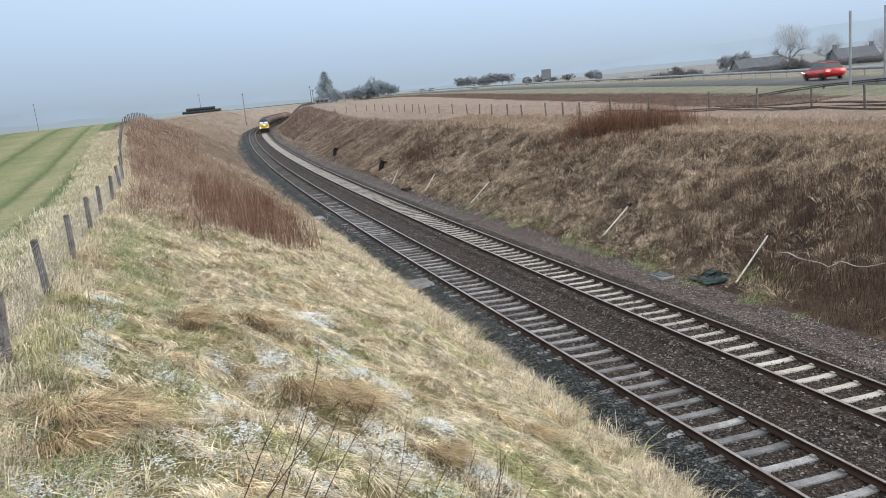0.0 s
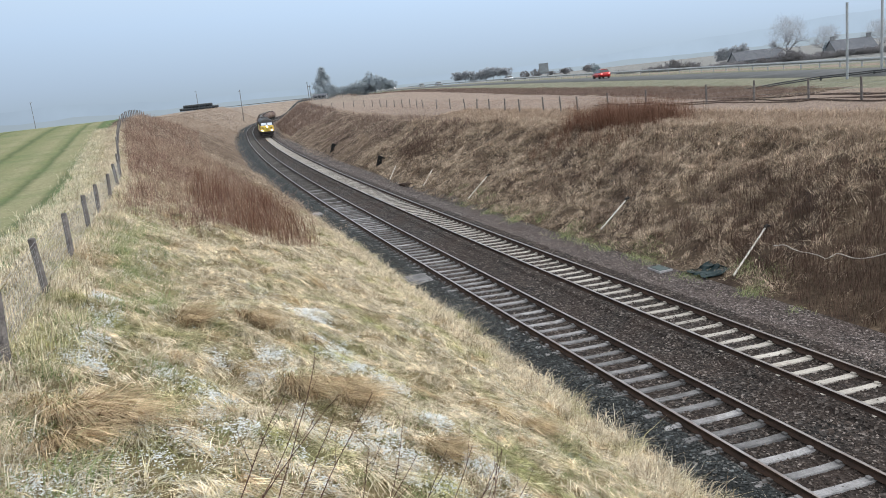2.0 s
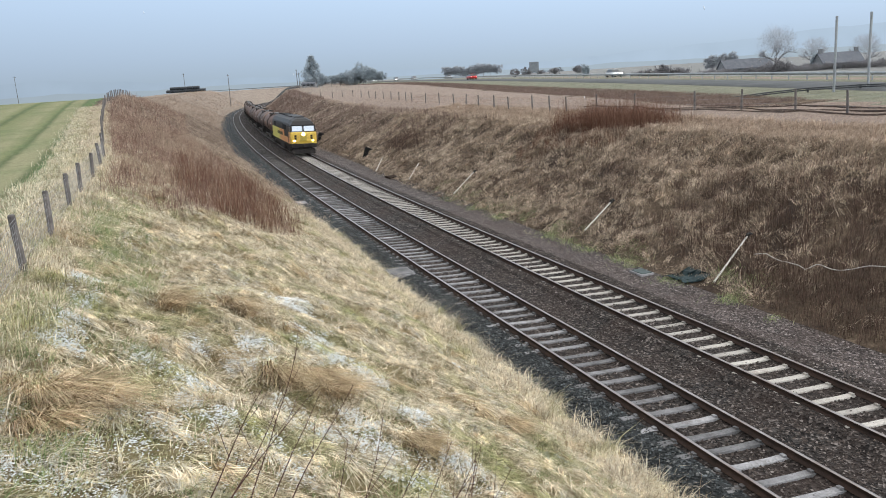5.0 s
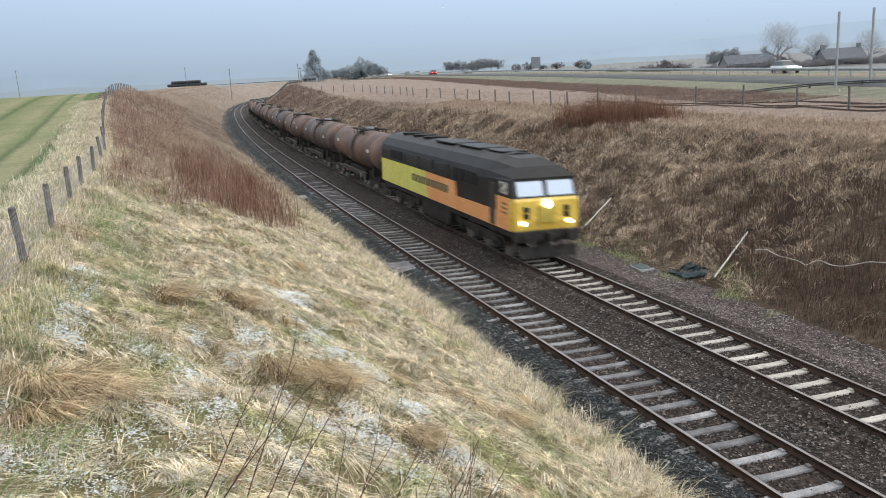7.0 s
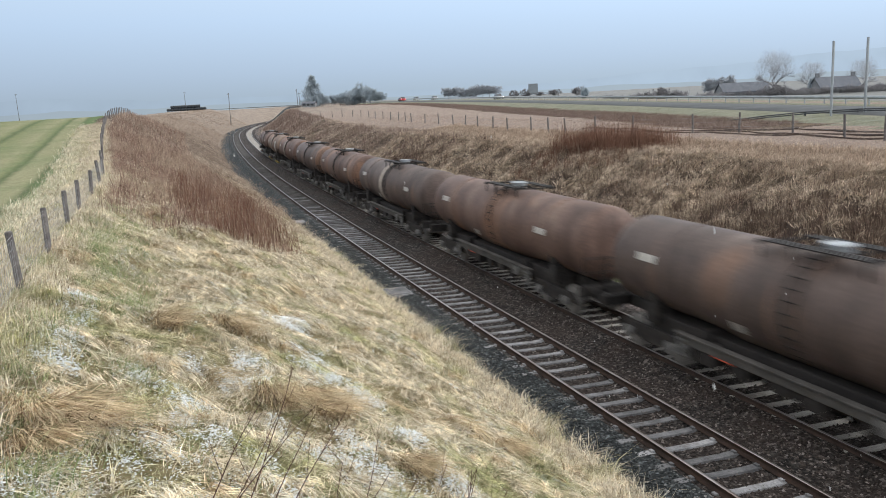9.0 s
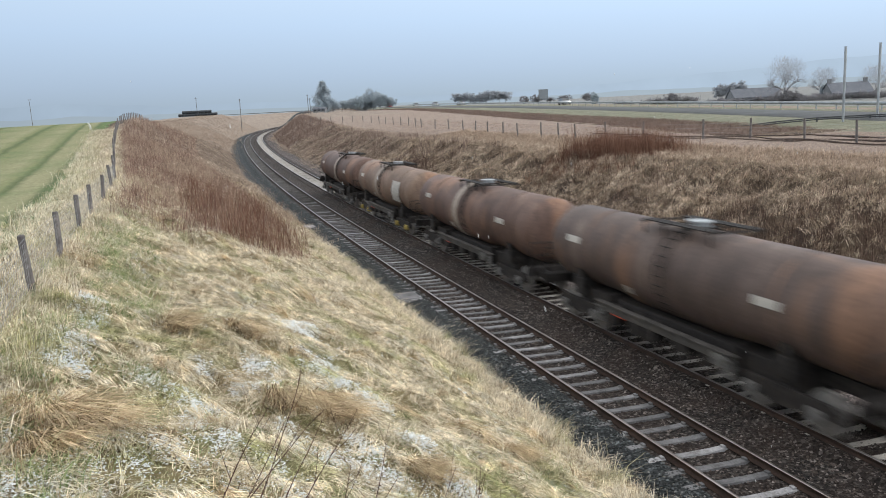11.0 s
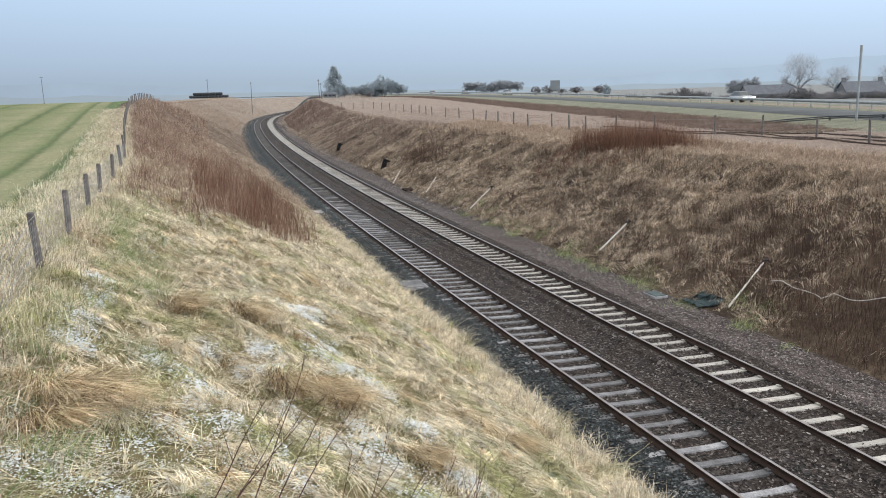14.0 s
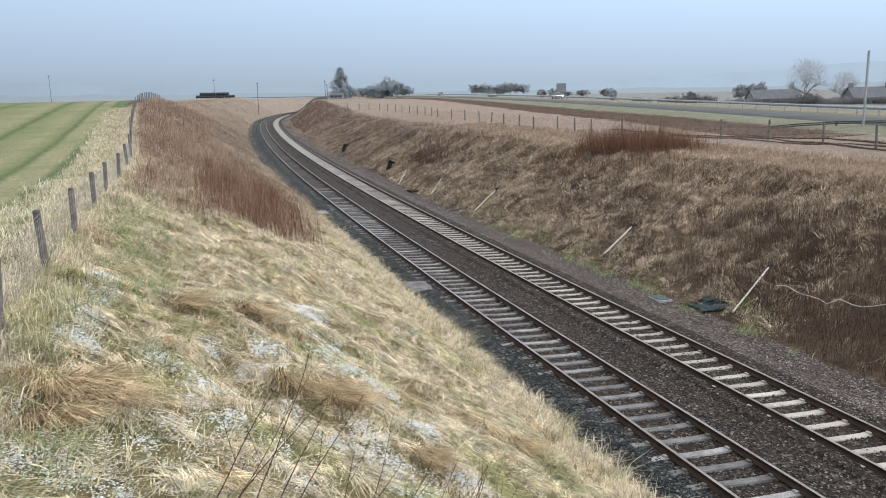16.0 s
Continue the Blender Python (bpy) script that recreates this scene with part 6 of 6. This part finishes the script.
    for x in (-0.9, 0.9):
        bm = bmesh.new()
        rod(bm, (x, 0.1, -1.0), (x, 0.1, 4.4), 0.07, n=8)
        part("post", bm, M_GALV, sg)
    for k, (x, y, h) in enumerate(((-193, 400, 11.5), (-117.4, 420, 9.2), (-68, 300, 6.0), (-47, 330, 6.8), (-46.2, 330, 5.4))):
        z = gz(x, y)
        utility_pole(x, y, z, h + max(0.0, (8.1, 7.5, 6.6, 6.6, 6.6)[k] - z), k)
    # wrapped bales stacked on the field
    r = random.Random(8)
    zb = gz(-92, 330)
    bm = bmesh.new()
    rod(bm, (-0.62, 0, 0.6), (0.62, 0, 0.6), 0.6, n=18)
    bmesh.ops.bevel(bm, geom=bm.edges[:], offset=0.06, segments=2, affect="EDGES")
    me = bpy.data.meshes.new("bale")
    bm.to_mesh(me)
    bm.free()
    me.materials.append(M_BALE)
    for row, n in ((0, 12), (1, 9)):
        for k in range(n):
            b = share("silage_bale", me, None, pose(-99.3 + 1.32 * k + 1.6 * row + r.uniform(-0.05, 0.05), 330 + r.uniform(-0.1, 0.1), zb - 0.02 + row * 1.1, 0, 0, r.uniform(-4, 4)))
            tagged(b, "round silage bale in shiny black wrap, stacked in a heap", "bale", "stack of wrapped bales")
    # ruts in the strip between fence and road
    for k, (off, a, b) in enumerate(((4.6, 18, 46), (6.3, 16, 52), (8.4, 12, 40))):
        ss = np.arange(a, b, 0.4)
        ww = 0.2 + 0.16 * lumps(ss, ss * 0, 3, 90 + k)
        uu = 20.0 + off - 0.09 * (ss - 30) + 0.3 * np.sin(ss * 0.4 + k)
        rows_ = []
        for d in (-1, -0.5, 0.5, 1):
            x, y = plan(ss, uu + d * ww)
            rows_.append(np.stack([x, y, ground_su(ss, uu + d * ww) + (0.02 if abs(d) > 0.6 else 0.07)], 1))
        V = np.stack(rows_, 1)
        i = np.arange(len(ss) * 4).reshape(-1, 4)
        f = np.stack([i[:-1, :-1], i[:-1, 1:], i[1:, 1:], i[1:, :-1]], -1).reshape(-1, 4)
        tagged(new("mud_rut", mesh_np("mud_rut", V, [f], [M_MUD], None, True)), "dark wet wheel rut in the pale rough grass", "mud", kind="structure")


# ---- backdrop ridges behind everything, their haze put into a glowing colour ----
def build_hills():
    def ridge(name, y, xs, hs, col, seed, rough=1.0):
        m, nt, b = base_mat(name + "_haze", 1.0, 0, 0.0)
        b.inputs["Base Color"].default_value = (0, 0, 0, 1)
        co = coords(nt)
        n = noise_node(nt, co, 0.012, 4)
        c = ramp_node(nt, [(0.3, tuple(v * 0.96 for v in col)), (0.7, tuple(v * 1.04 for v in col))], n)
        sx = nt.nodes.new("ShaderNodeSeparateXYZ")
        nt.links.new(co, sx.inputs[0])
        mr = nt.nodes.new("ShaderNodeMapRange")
        # the glow grows towards +x, as the sky's brightness does
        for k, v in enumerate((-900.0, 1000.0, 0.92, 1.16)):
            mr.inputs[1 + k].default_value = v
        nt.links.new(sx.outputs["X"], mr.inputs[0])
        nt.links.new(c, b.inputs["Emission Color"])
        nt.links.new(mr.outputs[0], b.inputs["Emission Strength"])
        x = np.linspace(xs[0], xs[-1], 160)
        h = np.interp(x, xs, hs) + rough * (1.5 * lumps(x, 0 * x, 160, seed) + 0.8 * lumps(x, 0 * x, 40, seed + 1))
        V = np.concatenate([np.stack([x, 0 * x + y, 0 * x - 30], 1), np.stack([x, 0 * x + y + 60, h], 1), np.stack([x, 0 * x + y + 700, 0 * x - 30], 1)])
        n = len(x)
        i = np.arange(n - 1)
        f = np.concatenate([np.stack([i, i + 1, i + 1 + n, i + n], 1), np.stack([i + n, i + n + 1, i + 1 + 2 * n, i + 2 * n], 1)])
        tagged(new(name, mesh_np(name, V, [f], [m], None, True)), "misty backdrop ridge, its haze put into a glowing colour", "hills", kind="structure")

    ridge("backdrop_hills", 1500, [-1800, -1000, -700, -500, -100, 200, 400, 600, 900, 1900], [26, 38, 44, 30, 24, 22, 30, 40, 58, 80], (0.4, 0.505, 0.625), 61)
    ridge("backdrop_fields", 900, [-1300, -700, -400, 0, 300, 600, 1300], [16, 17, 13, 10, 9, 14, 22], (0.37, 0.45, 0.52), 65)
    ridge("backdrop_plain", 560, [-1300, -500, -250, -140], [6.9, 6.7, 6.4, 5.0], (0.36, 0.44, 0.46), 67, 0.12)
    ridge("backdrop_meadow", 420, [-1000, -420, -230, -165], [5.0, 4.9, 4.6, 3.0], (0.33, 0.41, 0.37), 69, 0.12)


# ---- small things beside the line ----
def build_details():
    gs = lambda s, u: float(ground_su(s, u))
    for k, (s0, u0, s1, u1) in enumerate(((11.9, 7.45, 12.9, 9.65), (21.3, 7.8, 21.5, 9.3), (36.7, 7.1, 37.9, 9.0), (46.1, 6.95, 48.9, 8.6), (55.0, 6.6, 57.7, 7.9))):
        a, b = plan(s0, u0), plan(s1, u1)
        lo = Vector((float(a[0]), float(a[1]), gs(s0, u0) + 0.12))
        hi = Vector((float(b[0]), float(b[1]), gs(s1, u1) + 0.42))
        st = thing("leaning_stake", "slim pale stake with a dark cap leaning on the bank", "stake", "stakes along the bank")
        bm = bmesh.new()
        rod(bm, lo, hi, 0.034, 0.03, 8)
        part("shaft", bm, M_PLACARD, st)
        if k < 3:
            d = (hi - lo).normalized()
            bm = bmesh.new()
            rod(bm, hi - d * 0.05, hi + d * 0.16, 0.075, 0.05, 10)
            box(bm, hi.x + 0.06, hi.y, hi.z + 0.05, 0.2, 0.1, 0.07, 0.01)
            part("cap", bm, M_TYRE, st, "black cap")
    # cable covers and trough lids
    for nm, s, u, w, d, lab in (("cable_cover", 19.0, -1.55, 0.9, 1.3, "flat grey concrete cover slab beside the rail"), ("trough_lid", 14.8, 6.5, 0.55, 0.8, "dark green plastic lid on pale concrete"), ("cable_cover", 40.5, -1.9, 0.8, 1.4, "flat grey concrete cover slab in the ballast")):
        x, y = plan(s, u)
        c = thing(nm, lab, "cover", m=pose(float(x), float(y), gs(s, u) + 0.03, 0, 0, 17.5))
        bm = bmesh.new()
        box(bm, 0, 0, 0, w, d, 0.1, 0.012)
        part("frame", bm, M_CONC_OLD, c)
        bm = bmesh.new()
        box(bm, 0, 0, 0.055, w - 0.12, d - 0.12, 0.04, 0.01)
        part("lid", bm, M_CONC_OLD if nm == "cable_cover" else worn("green_plastic", (0.03, 0.055, 0.055), (0.06, 0.09, 0.09), 2.0, 0.5), c)
    for s0, u0, h0 in ((91.3, 7.6, 1.0), (65.2, 8.0, 0.95)):
        x, y = plan(s0, u0)
        st = thing("stump", "dark rotten timber stump leaning on the bank", "stump", "stumps on the bank", m=pose(float(x), float(y), gs(s0, u0), 8, 16, 20))
        bm = bmesh.new()
        box(bm, 0, 0, h0 / 2 - 0.15, 0.42, 0.3, h0 + 0.3, 0.04)
        part("trunk", bm, M_TYREBLACK, st)
        bm = bmesh.new()
        box(bm, 0.14, 0, h0 - 0.08, 0.6, 0.26, 0.16, 0.03, (0, 10, 0))
        part("cross_piece", bm, M_TYREBLACK, st)
    x, y = plan(49.8, 6.7)
    pa = thing("pallet", "dark wet timber pallet lying beside the line", "pallet", m=pose(float(x), float(y), gs(49.8, 6.7) + 0.06, 0, 0, 20))
    for k in range(5):
        bm = bmesh.new()
        box(bm, 0, -0.5 + 0.25 * k, 0.1, 1.0, 0.14, 0.03, 0.006)
        part("board", bm, M_MUD, pa)
    for k in (-0.44, 0.0, 0.44):
        bm = bmesh.new()
        box(bm, k, 0, 0.035, 0.1, 1.15, 0.1, 0.006)
        part("bearer", bm, M_MUD, pa)
    # rumpled dark teal sheet at the foot of the bank
    bm = bmesh.new()
    bmesh.ops.create_grid(bm, x_segments=18, y_segments=10, size=0.5)
    for v in bm.verts:
        px, py = v.co.x * 0.95, v.co.y * 1.25
        sx, sy = 13.15 + py - 0.25 * px, 7.3 + px
        wx, wy = plan(sx, sy)
        rag = 0.06 * math.sin(9 * px + 4 * py) + 0.04 * math.sin(17 * py)
        v.co = (float(wx) + rag, float(wy) + rag, gs(sx, sy) + 0.1 + 0.05 * math.sin(11 * px + 3) * math.cos(8 * py))
    bmesh.ops.solidify(bm, geom=bm.faces[:], thickness=0.012)
    me = bpy.data.meshes.new("sheet")
    bm.to_mesh(me)
    bm.free()
    me.materials.append(worn("teal_netting", (0.012, 0.026, 0.03), (0.03, 0.055, 0.06), 5.0, 0.7, fine=60))
    tagged(new("sheet", me), "rumpled dark teal plastic netting lying at the bank's foot", "sheet")
    # pale loose cable on the bank
    cu = bpy.data.curves.new("cable", "CURVE")
    cu.dimensions, cu.bevel_depth, cu.bevel_resolution = "3D", 0.012, 1
    sp = cu.splines.new("POLY")
    ss = np.linspace(0, 5, 50)
    sp.points.add(len(ss) - 1)
    for p, s in zip(sp.points, ss):
        x = float(np.interp(s, range(6), (11.1, 11.55, 11.7, 12.1, 12.9, 14.6))) + 0.05 * math.sin(s * 7)
        y = float(np.interp(s, range(6), (25.7, 24.5, 23.7, 23.5, 22.0, 18.5)))
        p.co = (x, y, float(ground_at(x, y)[0]) + 0.3 + 0.05 * math.sin(s * 4.7), 1)
    ob = new("loose_cable", cu)
    cu.materials.append(M_PLACARD)
    tagged(ob, "thin pale cable trailing over the bank", "cable")
    # leafless young shoots before the camera
    r = random.Random(12)
    for k in range(22):
        x, y = r.uniform(-2.3, 0.5), r.uniform(5.4, 6.6)
        sh = thing("sapling", "thin leafless reddish shoot rising from the grass", "sapling", "shoots on the bank")
        bm = bmesh.new()
        p = Vector((x, y, float(ground_at(x, y)[0]) - 0.05))
        d = Vector((r.uniform(0.15, 0.85), r.uniform(0.0, 0.4), 1)).normalized()
        ln, rad = r.uniform(0.12, 0.17), 0.0068
        for j in range(9):
            q = p + d * ln
            rod(bm, p, q, rad, rad * 0.88, 5)
            rod(bm, q, q + Vector((r.gauss(0, 0.01), r.gauss(0, 0.01), 0.012)), rad * 1.6, rad * 0.6, 5)
            if j > 2 and r.random() < 0.4:
                e = (d + Vector((r.gauss(0, 0.6), r.gauss(0, 0.6), 0))).normalized()
                a = q
                for _ in range(3):
                    b = a + e * ln * 0.8
                    rod(bm, a, b, rad * 0.6, rad * 0.45, 4)
                    a, e = b, (e + Vector((0, 0, 0.15))).normalized()
            p, d, rad = q, (d + Vector((r.gauss(0, 0.05), r.gauss(0, 0.05), 0.02))).normalized(), rad * 0.88
        part("shoot", bm, worn("sapling_bark", (0.07, 0.035, 0.03), (0.13, 0.07, 0.055), 8.0, 0.7), sh)


build_road()
barrier("central_barrier", 0.0, -40, 330, 3.6, "grey steel crash barrier between the carriageways", M_GALV)
verge_barrier("dark wet steel crash barrier beside the road", worn("dark_steel", (0.06, 0.065, 0.07), (0.1, 0.105, 0.11), 1.0, 0.5, 0.4))
build_surroundings()
build_hills()
build_details()
# wet snow drifting down while the train passes
M_FLAKE = worn("wet_snow", (0.8, 0.82, 0.84), (0.88, 0.9, 0.92), 20.0, 0.6, bump=0.0)


def build_flakes():
    r = random.Random(77)
    bm = bmesh.new()
    bmesh.ops.create_icosphere(bm, subdivisions=1, radius=0.009)
    for v in bm.verts:
        v.co *= r.uniform(0.6, 1.3)
    me = bpy.data.meshes.new("snowflake")
    bm.to_mesh(me)
    bm.free()
    me.materials.append(M_FLAKE)
    out = []
    for _ in range(64):
        t = r.uniform(7.0, 13.5)
        y = r.uniform(4.0, 16.0)
        p = Vector((r.uniform(-0.3, 0.58) * y, y, 7.1 - 0.2 * y + r.uniform(-0.32, 0.22) * y))
        ob = share("snowflake", me, None)
        tagged(ob, "small wet snowflake falling through the air", "snowflake", "falling snowflakes")
        out.append((ob, t, p, Vector((r.uniform(0.1, 0.8), r.uniform(-0.5, 0.1), r.uniform(-2.6, -1.6)))))
    return out


FLAKES = build_flakes()
CAR_OBJECTS = [build_car("car", c[0], c[1], c[3]) for c in CARS]

# ---- loose ballast stones along the near part of the line ----
def stone_mat(name, stops):
    m, nt, b = base_mat(name, 0.85, 0, 0.3)
    g = nt.nodes.new("ShaderNodeNewGeometry")
    c = ramp_node(nt, stops, g.outputs["Random Per Island"])
    n = noise_node(nt, g.outputs["Position"], 0.7, 5)
    c = mix_col(nt, 1.0, c, ramp_node(nt, [(0.35, (0.7, 0.66, 0.64)), (0.65, (1.2, 1.15, 1.12))], n), "MULTIPLY")
    nt.links.new(c, b.inputs["Base Color"])
    return m


def build_stones():
    oct_v = np.array([(1, 0, 0), (-1, 0, 0), (0, 1, 0), (0, -1, 0), (0, 0, 1), (0, 0, -1)], float)
    oct_f = np.array([(0, 2, 4), (2, 1, 4), (1, 3, 4), (3, 0, 4)])

    def heap(name, label, mat, n, u0, u1, s1, seed, big):
        r = np.random.RandomState(seed)
        s, u = -5 + (s1 + 5) * r.rand(n) ** 1.4, u0 + (u1 - u0) * r.rand(n)
        rail = np.min(np.abs(u[:, None] - np.array([-0.7525, 0.7525, TRACKS - 0.7525, TRACKS + 0.7525])), 1)
        on = (u > left_edge(s) + 0.02) & (rail > 0.1)
        s, u = s[on], u[on]
        n = len(s)
        x, y = plan(s, u)
        size = big * r.uniform(0.45, 1.2, n)
        c = np.stack([x, y, ground_su(s, u) + 0.15 * size], 1)
        a = r.uniform(0, 6.283, n)
        v = oct_v[None] * r.uniform(0.55, 1.25, (n, 6, 1)) + r.normal(0, 0.22, (n, 6, 3))
        v = v * np.array([1.0, 1.0, 0.75])
        q = np.stack([v[..., 0] * np.cos(a)[:, None] - v[..., 1] * np.sin(a)[:, None], v[..., 0] * np.sin(a)[:, None] + v[..., 1] * np.cos(a)[:, None], v[..., 2]], -1)
        V = c[:, None] + q * size[:, None, None]
        F = (np.arange(n) * 6)[:, None, None] + oct_f[None]
        tagged(new(name, mesh_np(name, V.reshape(-1, 3), [F.reshape(-1, 3)], [mat])), label, "ballast", kind="stuff")

    heap("ballast_stones", "brown-grey angular track ballast, wet", stone_mat("brown_ballast_stone", [(0.0, (0.012, 0.01, 0.009)), (0.5, (0.045, 0.036, 0.031)), (0.85, (0.095, 0.08, 0.073)), (1.0, (0.26, 0.24, 0.23))]), 42000, -0.95, 4.9, 26, 501, 0.032)
    heap("shoulder_stones", "dark slate-coloured ballast shoulder, wet", stone_mat("slate_ballast_stone", [(0.0, (0.008, 0.01, 0.011)), (0.6, (0.038, 0.045, 0.047)), (0.9, (0.085, 0.095, 0.1)), (1.0, (0.2, 0.21, 0.21))]), 15000, -2.2, -0.95, 30, 503, 0.034)
    heap("cess_stones", "pinkish-grey stone chippings beside the line", stone_mat("pinkish_chipping", [(0.0, (0.03, 0.025, 0.024)), (0.5, (0.1, 0.085, 0.08)), (0.9, (0.19, 0.165, 0.16)), (1.0, (0.36, 0.34, 0.33))]), 24000, 4.9, 6.9, 32, 505, 0.03)


build_stones()

# ---- tracks, piece by piece ----
build_track(0.0, 0.0, M_CONC_OLD, "weathered grey concrete-sleepered track with rusty rails", 1)
build_track(TRACKS, -0.01, M_CONC_NEW, "pale concrete-sleepered track with rusty rails", 2)


def motions():
    times = [i * 0.5 for i in range(33)]
    walk(LOCO, [(t, vehicle_pose(head_s(t) + 9.15, 6.0) @ pose(0, 9.15, 0)) for t in times])
    for w, a, b in zip(WAGONS, ENDS[:-1], ENDS[1:]):
        walk(w, [(t, vehicle_pose(head_s(t) + (a + b) / 2, 5.0)) for t in times])
    for ob, t0, p, v in FLAKES:
        walk(ob, [(t, pose(*(p + v * (t - t0)))) for t in (0.0, 16.0)])
    for ob, c in zip(CAR_OBJECTS, CARS):
        rows = c[4]
        ts = sorted({0.0, 16.0, *[i * 0.5 for i in range(33)]})
        walk(ob, [(t, car_pose(float(np.interp(t, [r[0] for r in rows], [r[1] for r in rows])), c[2], c[3])) for t in ts])


motions()
